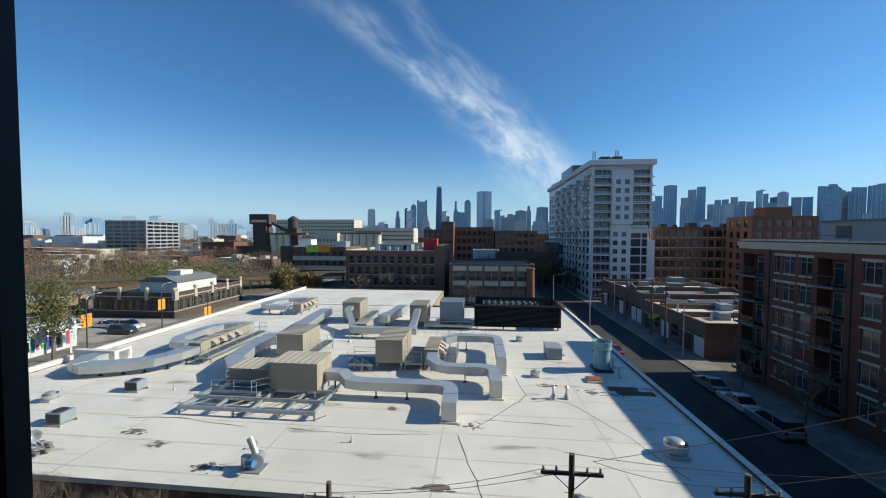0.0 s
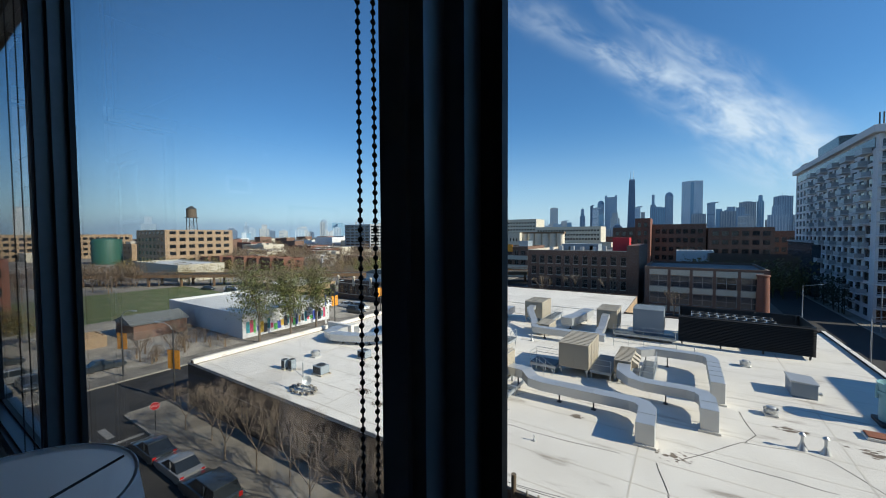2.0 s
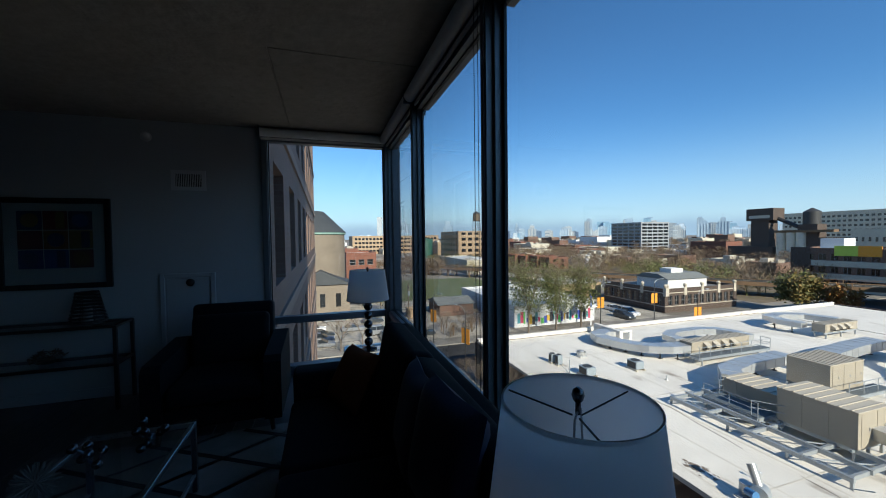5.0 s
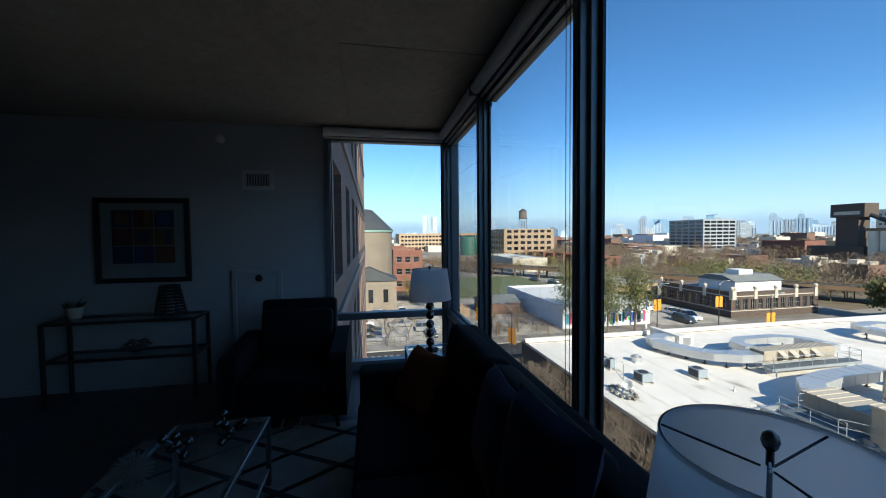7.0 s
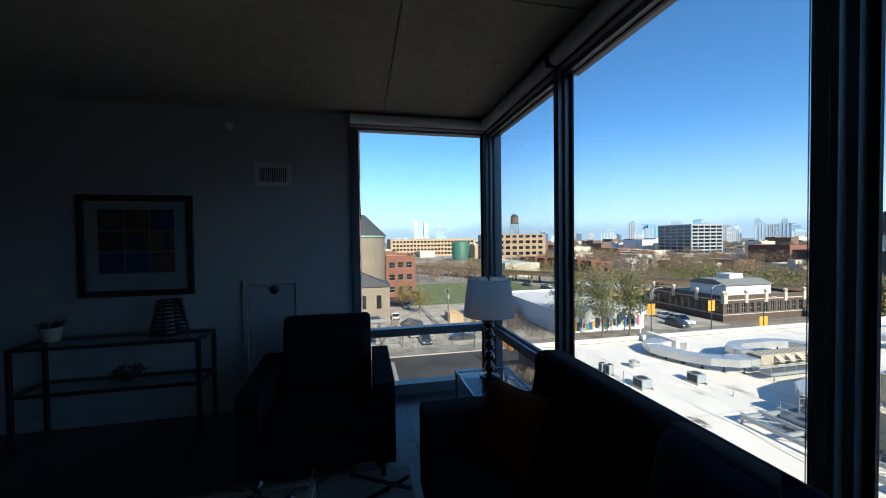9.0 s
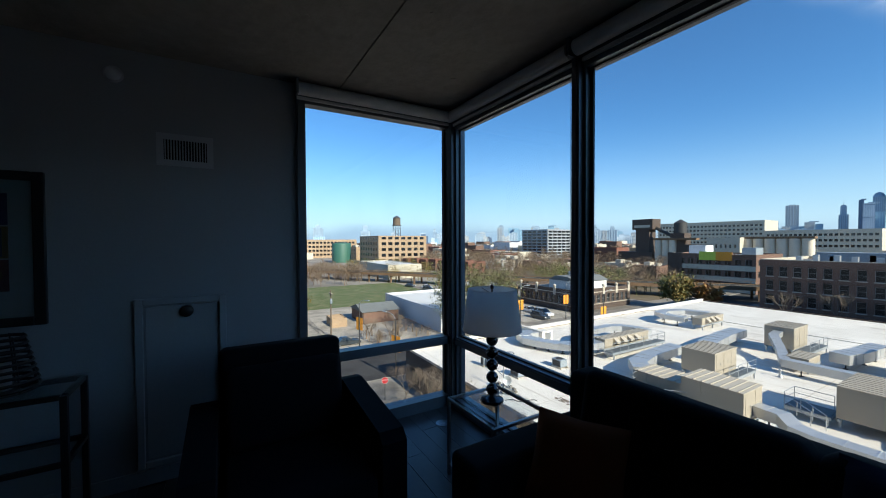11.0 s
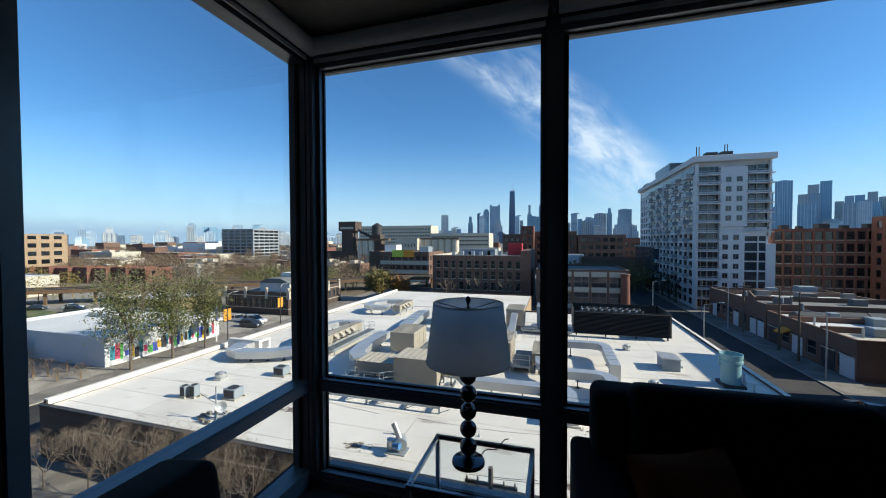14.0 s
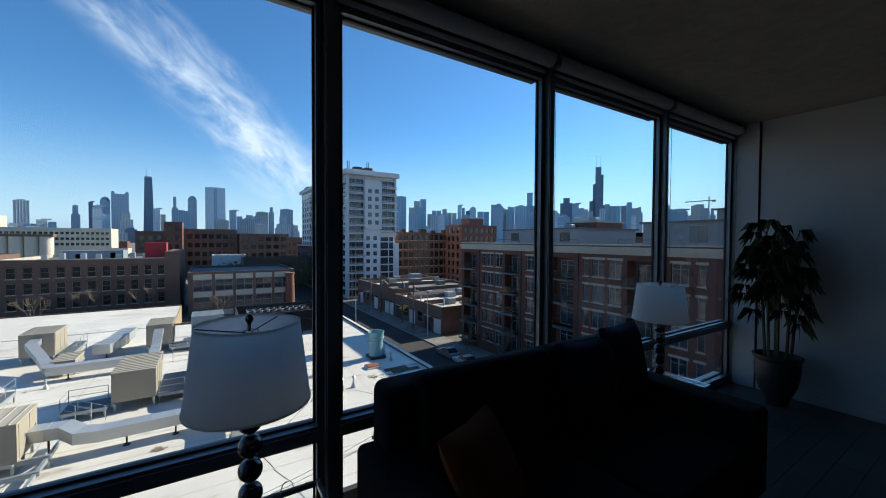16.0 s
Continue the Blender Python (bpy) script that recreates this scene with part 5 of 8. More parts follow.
DL = "shiny galvanised rooftop air duct on legs"
duct(DL, [(-8.7, 31.8, -10.9), (-7.0, 31.6, -10.9), (-6.2, 30.9, -11.2), (-5.2, 30.8, -11.3), (1.6, 30.9, -11.3), (2.4, 30.6, -11.3), (2.75, 29.9, -11.3), (2.8, 27.6, -11.3)], 1.15, 0.75, True)
duct(DL, [(0.2, 38.1, -11.0), (0.3, 36.6, -11.1), (1.2, 35.5, -11.2), (2.2, 35.1, -11.2), (5.2, 35.2, -11.2), (6.1, 34.9, -11.2), (6.45, 34.1, -11.2), (6.5, 32.0, -11.2)], 1.1, 0.75, True)
duct(DL, [(0.8, 43.9, -11.0), (2.2, 45.2, -11.0), (6.0, 45.3, -11.0), (6.9, 45.0, -11.0), (7.25, 44.2, -11.0), (7.3, 37.6, -11.0)], 1.0, 0.75, True)
duct(DL, [(-12.5, 49.2, -11.4), (-8, 49.2, -11.4), (-3.4, 49.4, -11.4)], 1.1, 0.8)
duct(DL, [(-4.3, 55.9, -9.9), (-4.3, 54.6, -10.0), (-4.3, 52.6, -11.0), (-4.3, 49.9, -11.3)], 0.9, 0.6, False, False)
duct(DL, [(-15.3, 56.9, -9.9), (-15.3, 55.4, -10.1), (-13.6, 52.4, -11.1), (-12.4, 49.4, -11.4)], 0.9, 0.6, False, False)
duct(DL, [(-9.6, 55.0, -11.2), (-8.8, 58.5, -11.2), (-8.3, 64.0, -11.2)], 1.7, 1.1)
duct(DL, [(-17.8, 45.4, -11.3), (-19.6, 49, -11.3), (-20.4, 55.0, -11.3), (-20.6, 60.0, -11.3)], 1.9, 1.0)
duct(DL, [(-18.2, 33.2, -11.3), (-19.8, 35.0, -11.3), (-20.6, 38.5, -11.3), (-20.9, 44.5, -11.3)], 1.7, 0.9)
duct(DL, [(-26.6, 37.9, -11.2), (-26.9, 36.0, -11.2), (-28.2, 34.6, -11.4), (-30.0, 33.9, -11.6), (-31.6, 33.2, -11.6), (-33.6, 32.6, -11.6), (-35.2, 33.2, -11.6), (-35.9, 34.8, -11.6), (-35.4, 36.4, -11.6), (-34.0, 37.4, -11.6)], 1.7, 0.8)
duct(DL, [(-28.2, 39.2, -11.1), (-30.2, 39.6, -11.1), (-31.2, 41.2, -11.1), (-31.2, 46.0, -11.1), (-30.4, 47.8, -11.1), (-28.6, 48.6, -11.1), (-26.6, 48.3, -11.1)], 1.3, 0.7)
duct(DL, [(-28.6, 62.2, -11.2), (-31.2, 62.0, -11.2), (-33.4, 63.2, -11.2), (-33.8, 66.0, -11.2), (-32.4, 69.0, -11.2), (-28.8, 70.2, -11.2)], 1.5, 0.7)


def railing(pts, z, h=1.07, label="galvanised rooftop guard rail"):
    r = thing("guard_rail", label, "railing", (pts[0][0], pts[0][1], z), "guard rails")
    o = Vector((pts[0][0], pts[0][1], 0))
    for a, b in zip(pts, pts[1:]):
        a, b = Vector((*a, 0)) - o, Vector((*b, 0)) - o
        n = max(1, int((b - a).length / 1.5))
        for k in range(n + 1):
            p = a + (b - a) * k / n
            part("post", S().tube((p.x, p.y, 0), (p.x, p.y, h), 0.028, n=6), M_RAIL, r)
        for hh in (h, h * 0.52):
            part("rail", S().tube((a.x, a.y, hh), (b.x, b.y, hh), 0.026, n=6), M_RAIL, r)


def catwalk(x0, x1, y0, y1, z):
    c = thing("catwalk", "galvanised steel grating walkway on legs", "walkway", ((x0 + x1) / 2, (y0 + y1) / 2, R), "catwalks")
    a, b, hz = (x1 - x0) / 2, (y1 - y0) / 2, z - R
    part("grating", S().box(-a, a, -b, b, hz - 0.05, hz), M_GRATE, c)
    for sy in (-1, 1):
        part("edge_beam", S().box(-a, a, sy * b - 0.06, sy * b + 0.06, hz - 0.3, hz - 0.05), M_RAIL, c)
    for sx in (-1, 1):
        part("edge_beam", S().box(sx * a - 0.06, sx * a + 0.06, -b + 0.06, b - 0.06, hz - 0.3, hz - 0.05), M_RAIL, c)
    for sx in (-0.92, 0.92):
        for sy in (-0.92, 0.92):
            part("leg", S().box(sx * a - 0.05, sx * a + 0.05, sy * b - 0.05, sy * b + 0.05, 0, hz - 0.3), M_RAIL, c)


catwalk(-25.2, -24.2, 37.0, 48.0, -11.6)
railing([(-24.2, 37.0), (-24.2, 48.0)], -11.6)
railing([(-25.2, 48.0), (-24.2, 48.0)], -11.6)
catwalk(-2.75, -0.9, 37.6, 43.0, -11.6)
railing([(-2.7, 37.6), (-0.9, 37.6)], -11.6)
catwalk(1.45, 2.6, 38.0, 43.4, -11.6)
railing([(1.5, 38.0), (2.6, 38.0), (2.6, 43.4)], -11.6)
catwalk(-8.6, -6.0, 37.0, 39.0, -11.7)
railing([(-8.6, 36.9), (-8.6, 39.0), (-6.2, 39.0)], -11.7)
railing([(-8.6, 36.9), (-6.4, 34.6)], -11.9)
railing([(-7.6, 36.9), (-5.6, 34.6)], -11.9)
catwalk(-14.3, -13.2, 38.8, 44.6, -11.6)
railing([(-13.2, 38.8), (-13.2, 44.6)], -11.6)
catwalk(-13.6, -12.4, 57.0, 63.0, -11.6)
railing([(-12.4, 57.0), (-12.4, 63.0)], -11.6)
catwalk(-17.4, -13.4, 28.6, 30.6, -11.65)
railing([(-17.4, 28.6), (-13.4, 28.6)], -11.65)
railing([(-13.9, 28.7), (-12.2, 30.0)], -11.65)
railing([(-17.4, 30.4), (-17.4, 33.6)], -11.65)
catwalk(-3.2, 4.0, 54.6, 56.2, -11.75)
railing([(-3.2, 54.6), (4.0, 54.6)], -11.75)
railing([(-2.6, 50.6), (4.2, 50.8)], R)

rack = thing("steel_rack", "empty galvanised steel dunnage frame on the roof", "frame", (-13, 28, R))
for y, z in ((-1.55, 0.55), (0.2, 0.62), (2.0, 0.68)):
    part("beam", S().box(-5.6, 5.7, y - 0.1, y + 0.1, z - 0.14, z + 0.14), M_RAIL, rack)
for x in (-5.4, -2.6, 0.4, 3.2, 5.5):
    part("cross_beam", S().box(x - 0.08, x + 0.08, -1.45, 5.2, 0.42, 0.68), M_RAIL, rack)
for xa, xb in ((-5.2, -2.7), (-2.4, 0.3), (0.6, 3.1), (3.4, 5.4)):
    part("brace", S().tube((xa, -1.4, 0.5), (xb, 1.8, 0.52), 0.05, n=6), M_RAIL, rack)
for x in (-5.5, -1.0, 2.6, 5.6):
    for y in (-1.55, 2.0):
        part("leg", S().box(x - 0.07, x + 0.07, y - 0.07, y + 0.07, 0, 0.42), M_RAIL, rack)
        part("brace", S().tube((x, y, 0.05), (x + 0.9, y, 0.45), 0.035, n=5), M_RAIL, rack)

scr = thing("louvred_enclosure", "black louvred screen around rooftop chillers", "enclosure", (10.7, 59.4, R))
for a, b, c, d in ((-6.4, 6.4, -3.6, -3.5), (-6.4, 6.4, 3.5, 3.6)):
    part("screen_panel", S().box(a, b, c, d, 0.45, 3.75), M_BLACKSCREEN, scr)
for a, b, c, d in ((-6.4, -6.3, -3.5, 3.5), (6.3, 6.4, -3.5, 3.5)):
    part("screen_panel", S().box(a, b, c, d, 0.45, 3.75), M_BLACKSCREEN, scr)
for k in range(18):
    z = 0.5 + k * 0.18
    part("louvre_blade", S().prism([(-3.62, z), (-3.75, z - 0.05), (-3.75, z - 0.02), (-3.62, z + 0.08)], "x", -6.4, 6.4), M_BLACKSCREEN, scr)
for x in (-6, -2, 2, 6):
    part("post", S().box(x - 0.08, x + 0.08, -3.48, -3.3, 0, 3.7).box(x - 0.08, x + 0.08, 3.3, 3.48, 0, 3.7), M_STEELDK, scr)
ch = part("chiller", S().box(-5, 3.5, -1.5, 2.6, 0.5, 3.3), M_UNITGREY, scr)
for k in range(9):
    part("fan_deck", S().lathe(-4.5 + k * 0.95, -0.6, ((0.42, 3.3), (0.42, 3.5), (0.36, 3.5), (0.36, 3.32)), 16), M_STEELDK, ch)
    part("fan_deck", S().lathe(-4.5 + k * 0.95, 1.4, ((0.42, 3.3), (0.42, 3.5), (0.36, 3.5), (0.36, 3.32)), 16), M_STEELDK, ch)
part("chiller_feet", S().box(-5, 3.5, -1.4, -1.2, 0, 0.5).box(-5, 3.5, 2.2, 2.4, 0, 0.5), M_STEELDK, scr)

tank = thing("exhaust_stack", "teal painted round exhaust stack on a kerb", "stack", (17.9, 39.9, R))
part("kerb_base", S().rbox(-0.95, 0.95, -0.95, 0.95, 0, 0.3, 0.03, 1), M_STEELDK, tank)
part("barrel", S().lathe(0, 0, ((0.82, 0.3), (0.82, 2.55)), 28), M_TEAL, tank, "", True)
part("collar_ring", S().lathe(0, 0, ((0.82, 2.2), (0.96, 2.28), (0.96, 2.5), (0.9, 2.52), (0.98, 3.1), (0.92, 3.1), (0.84, 2.5)), 28, False), M_TEAL, tank, "", True)
part("liner", S().lathe(0, 0, ((0.8, 2.5), (0.78, 2.52)), 24), M_STEELDK, tank)
part("side_pipe", S().tube((-0.95, 0, 2.9), (-0.95, 0, 1.9), 0.1, n=8), M_TEAL, tank, "", True)


def mushroom_fan(x, y, s, label="white spun metal roof exhaust fan"):
    f = thing("roof_fan", label, "fan", (x, y, R), "roof fans")
    part("kerb_base", S().rbox(-0.55 * s, 0.55 * s, -0.55 * s, 0.55 * s, 0, 0.22 * s, 0.02, 1), M_DUCT, f)
    part("wind_band", S().lathe(0, 0, ((0.5 * s, 0.22 * s), (0.62 * s, 0.4 * s), (0.64 * s, 0.72 * s), (0.6 * s, 0.72 * s), (0.55 * s, 0.45 * s)), 26, False), M_DUCT, f, "", True)
    part("cap", S().lathe(0, 0, ((0.42 * s, 0.5 * s), (0.42 * s, 0.82 * s), (0.34 * s, 0.9 * s), (0.1 * s, 0.93 * s)), 22), M_DUCT, f, "", True)


mushroom_fan(17.7, 24.6, 1.15)
mushroom_fan(10.65, 37.3, 0.75)
mushroom_fan(10.4, 49.8, 0.75)
mushroom_fan(-31.1, 27.4, 0.85)


def gooseneck(x, y, s=1.0, label="small galvanised roof vent with a cone base"):
    g = thing("roof_vent", label, "vent", (x, y, R), "roof vents")
    part("flashing_cone", S().lathe(0, 0, ((0.3 * s, 0), (0.28 * s, 0.05), (0.12 * s, 0.4 * s), (0.1 * s, 0.5 * s)), 16), M_DUCT, g, "", True)
    part("pipe", S().tube((0, 0, 0.45 * s), (0, 0, 0.95 * s), 0.09 * s, n=10), M_DUCT, g, "", True)
    part("cap", S().lathe(0, 0, ((0.17 * s, 0.95 * s), (0.19 * s, 1.0 * s), (0.06 * s, 1.14 * s)), 14), M_DUCT, g, "", True)


for x, y, s in ((11.46, 32.3, 1.0), (12.6, 32.4, 1.0), (18.9, 37.9, 0.9), (19.3, 40.8, 1.0), (-3.6, 23.9, 0.4), (-12.0, 47.0, 0.8), (-19.0, 52.0, 0.8), (-22.5, 30.5, 0.45), (6.0, 52, 0.6), (-9.5, 22.5, 0.5)):
    gooseneck(x, y, s)


def curb_box(x, y, a, b, h, label="small grey condensing unit on a roof kerb"):
    c = thing("condenser", label, "condenser", (x, y, R), "condensers")
    part("sleeper", S().box(-a, a, -b, -b + 0.15, 0, 0.15).box(-a, a, b - 0.15, b, 0, 0.15), M_STONE, c)
    part("case", S().rbox(-a * 0.85, a * 0.85, -b * 0.85, b * 0.85, 0.15, h, 0.03, 1), M_UNITGREY, c)
    part("fan_grille", S().lathe(0, 0, ((min(a, b) * 0.7, h), (min(a, b) * 0.7, h + 0.04), (min(a, b) * 0.6, h + 0.04)), 18), M_STEELDK, c)
    part("coil_face", S().box(-a * 0.7, a * 0.7, -b * 0.86, -b * 0.85, 0.22, h - 0.1), M_STEELDK, c)


curb_box(-25.9, 30.1, 0.75, 0.6, 0.95)
curb_box(-26.1, 24.2, 0.75, 0.65, 0.95)
curb_box(-30.5, 23.1, 0.35, 0.35, 1.05)
curb_box(-29.6, 23.3, 0.35, 0.35, 1.15)
hb = thing("hatch_box", "pale grey sheet metal roof hatch box", "hatch", (13.6, 43.8, R))
part("body", S().rbox(-0.85, 0.85, -1.2, 1.2, 0, 1.25, 0.04, 1), M_UNITGREY, hb)
part("lid", S().prism([(-0.92, 1.25), (0.92, 1.25), (0.92, 1.3), (-0.92, 1.42)], "y", -1.25, 1.25), M_DUCT, hb)
part("side_valve", S().tube((0.85, -0.6, 0.4), (1.2, -0.6, 0.4), 0.16, n=10), M_DUCT, hb)
rh = thing("rusty_hatch", "low rust-red hatch cover on a white kerb", "hatch", (16.2, 36.7, R))
part("kerb_base", S().rbox(-0.75, 0.75, -0.6, 0.6, 0, 0.2, 0.02, 1), M_ROOF, rh)
part("lid", S().rbox(-0.68, 0.68, -0.52, 0.52, 0.2, 0.3, 0.02, 1), M_RUST, rh)
for k, (x, w, l) in enumerate(((18.2, 1.3, 0.35), (19.0, 1.6, 0.35))):
    pl = thing("scrap_boards", "weathered boards lying on the roof", "boards", (x, 34.9 - k * 0.9, R), "boards")
    for j in range(3):
        part("board", S().box(-w, w, -l + j * 0.26, -l + 0.2 + j * 0.26, 0, 0.06 + 0.02 * j), M_WOODPOLE, pl)

blw = thing("roof_blower", "galvanised blower with a blue motor and angled stack", "blower", (-8.6, 20.5, R))
part("base_pad", S().box(-0.6, 0.8, -0.5, 0.5, 0, 0.08), M_RAIL, blw)
part("housing", S().lathe(0, 0, ((0.42, -0.3), (0.42, 0.3)), 22).turn(pose(0.35, 0, 0.62, 90, 0, 20)), M_RAIL, blw, "", True)
part("motor", S().tube((0.05, -0.5, 0.65), (0.55, -0.62, 0.72), 0.2, n=14), mat("blue_motor", (0.05, 0.17, 0.36), 0.5), blw, "blue electric motor", True)
part("stack", S().tube((0.3, 0, 0.9), (-0.25, 0.25, 1.75), 0.2, 0.22, 14), M_DUCT, blw, "", True)
part("duct_elbow", S().tube((-0.4, 0, 0.05), (-0.35, 0, 0.75), 0.26, 0.28, 14), M_DUCT, blw, "", True)

ant = thing("antenna_mount", "ballasted roof mount with a mast and small dish", "antenna", (-24.1, 20.6, R))
part("mast", S().tube((0, 0, 0.1), (0, 0, 2.6), 0.045, n=8), M_RAIL, ant)
for a in (0, 60, 120):
    c, s = math.cos(radians(a)), math.sin(radians(a))
    part("sled_rail", S().tube((-1.6 * c, -0.9 * s, 0.08), (1.6 * c, 0.9 * s, 0.08), 0.05, n=6), M_RAIL, ant)
    part("brace", S().tube((1.2 * c, 0.7 * s, 0.1), (0, 0, 1.1), 0.03, n=6), M_RAIL, ant)
for k in range(12):
    a = k * math.pi / 6
    part("ballast_block", S().rbox(1.35 * math.cos(a) - 0.2, 1.35 * math.cos(a) + 0.2, 0.8 * math.sin(a) - 0.13, 0.8 * math.sin(a) + 0.13, 0.1, 0.28, 0.02, 1), M_CONC, ant)
part("dish", S().lathe(0, 0, ((0.05, 0), (0.25, 0.06), (0.42, 0.18), (0.4, 0.18), (0.24, 0.08)), 20, False).turn(pose(0.35, 0.1, 1.0, 70, 0, 60)), M_RAIL, ant, "", True)
part("boom", S().tube((-0.1, 0, 1.3), (-1.9, 0.2, 1.75), 0.03, n=6), M_RAIL, ant)

# ---- street things


def power_pole(x, y, h, label="weathered wooden power pole with a crossarm"):
    p = thing("power_pole", label, "pole", (x, y, G), "power poles")
    part("pole_shaft", S().tube((0, 0, 0), (0, 0, h), 0.16, 0.11, 10), M_WOODPOLE, p, "", True)
    part("crossarm", S().box(-1.2, 1.2, -0.08, 0.04, h - 0.85, h - 0.72), M_WOODPOLE, p)
    for sx in (-1, 1):
        part("brace", S().tube((sx * 0.75, -0.02, h - 0.8), (0, -0.1, h - 1.45), 0.02, n=5), M_STEELDK, p)
    for sx in (-1.1, -0.6, 0.6, 1.1):
        part("insulator", S().lathe(sx, -0.02, ((0.03, h - 0.72), (0.06, h - 0.66), (0.04, h - 0.6), (0.055, h - 0.55), (0.02, h - 0.5)), 10), M_STONE, p, "", True)
    part("transformer", S().lathe(0.32, 0, ((0.2, h - 2.6), (0.22, h - 2.55), (0.22, h - 1.75), (0.12, h - 1.65)), 16), M_UNITGREY, p, "", True)
    return p


power_pole(8.7, 14.6, 9.8)
power_pole(-1.2, 14.4, 8.1)
power_pole(15.2, 14.6, 9.4)
power_pole(-70.0, 15.6, 9.0)
power_pole(37.0, 72.0, 10.5)
power_pole(37.0, 84.0, 10.0)
power_pole(36.6, 66.0, 10.5)
lines = thing("overhead_wires", "thin black overhead power lines between poles", "wires", (8, 14.6, -7.4))
for (xa, ya, za), (xb, yb, zb) in (((8.7, 14.5, -7.6), (-1.2, 14.4, -9.2)), ((7.6, 14.5, -7.6), (-2.2, 14.4, -9.2)), ((9.5, 14.5, -7.2), (15.2, 14.6, -7.9)), ((8.4, 14.5, -6.9), (21, 15, -7.4)), ((15.2, 14.6, -7.9), (36.6, 20, -7.0)),
                                   ((8.4, 14.5, -8.5), (15.2, 14.6, -8.6)), ((9.5, 14.5, -7.2), (36.6, 24, -6.4))):
    s = S()
    f = lambda k: Vector((xa + (xb - xa) * k - 8, ya + (yb - ya) * k - 14.6, za + (zb - za) * k + 7.4 - 1.2 * k * (1 - k)))
    for i in range(12):
        s.tube(f(i / 12), f((i + 1) / 12), 0.010, n=4, caps=False)
    part("wire", s, M_STEELDK, lines)

stop = thing("stop_sign", "red octagonal stop sign on a metal post", "sign", (-36.7, 13.6, G + 0.15), rz=70)
part("post", S().tube((0, 0, 0), (0, 0, 2.7), 0.035, n=8), M_STEELDK, stop)
oct8 = [(0.38 * math.cos(radians(22.5 + 45 * i)), 2.35 + 0.38 * math.sin(radians(22.5 + 45 * i))) for i in range(8)]
part("rim", S().prism([(a * 1.06, 2.35 + (b - 2.35) * 1.06) for a, b in oct8], "y", -0.042, -0.036), M_SIGNWHITE, stop)
part("plate", S().prism(oct8, "y", -0.05, -0.043), M_SIGNRED, stop)


def lettering(text, size, m, parent, material):
    cu = bpy.data.curves.new("lettering", "FONT")
    cu.body, cu.size, cu.extrude, cu.align_x, cu.align_y = text, size, 0.003, "CENTER", "CENTER"
    ob = new("lettering_source", cu)
    me = bpy.data.meshes.new_from_object(ob.evaluated_get(bpy.context.evaluated_depsgraph_get()))
    bpy.data.objects.remove(ob)
    bpy.data.curves.remove(cu)
    me.materials.clear()
    me.materials.append(material)
    o = new("lettering", me)
    o.parent, o.matrix_basis = parent, m
    return o


lettering("STOP", 0.27, pose(0, -0.054, 2.35, 90, 0, 0), stop, M_SIGNWHITE)


def banner_pole(x, y, h, rz=0, arm=True):
    p = thing("street_lamp", "street lamp pole with two orange banners", "lamp post", (x, y, G + 0.15), "banner lamp posts", rz)
    part("pole_shaft", S().tube((0, 0, 0), (0, 0, h), 0.1, 0.06, 10), M_STEELDK, p, "", True)
    for s in (-1, 1):
        part("banner", S().box(s * 0.12 if s > 0 else -0.82, 0.82 if s > 0 else -0.12, -0.012, 0.012, 3.6, 5.7), M_BANNER, p, "plain orange banner")
        part("banner_arm", S().tube((0, 0, 5.75), (s * 0.85, 0, 5.75), 0.02, n=6), M_STEELDK, p)
    if arm:
        s = S()
        pts = [(0, h - 0.1), (0.5, h + 0.45), (1.2, h + 0.7), (1.9, h + 0.72)]
        for (xa, za), (xb, zb) in zip(pts, pts[1:]):
            s.tube((xa, 0, za), (xb, 0, zb), 0.04, n=6)
        part("lamp_arm", s, M_RAIL, p)
        part("lamp_head", S().rbox(1.75, 2.5, -0.14, 0.14, h + 0.62, h + 0.78, 0.05, 2), M_RAIL, p, "", True)


banner_pole(-42.4, 17.4, 8.0, 200)
banner_pole(-56.6, 17.0, 8.0, 20)
banner_pole(-56.4, 52.0, 8.0, 90)
banner_pole(-42.2, 60.0, 8.0, 90)
banner_pole(-56.5, 66, 8.0, 90)
for x, y in ((35.2, 100), (35.2, 86), (23.2, 93), (23.0, 62), (35.4, 58)):
    l = thing("street_lamp", "plain grey street lamp with a long arm", "lamp post", (x, y, G + 0.15), "street lamps", 0 if x < 30 else 180)
    part("pole_shaft", S().tube((0, 0, 0), (0, 0, 8.6), 0.11, 0.06, 8), M_RAIL, l, "", True)
    part("lamp_arm", S().tube((0, 0, 8.5), (2.0, 0, 8.9), 0.04, n=6), M_RAIL, l)
    part("lamp_head", S().rbox(1.9, 2.6, -0.13, 0.13, 8.84, 8.98, 0.04, 2), M_RAIL, l, "", True)


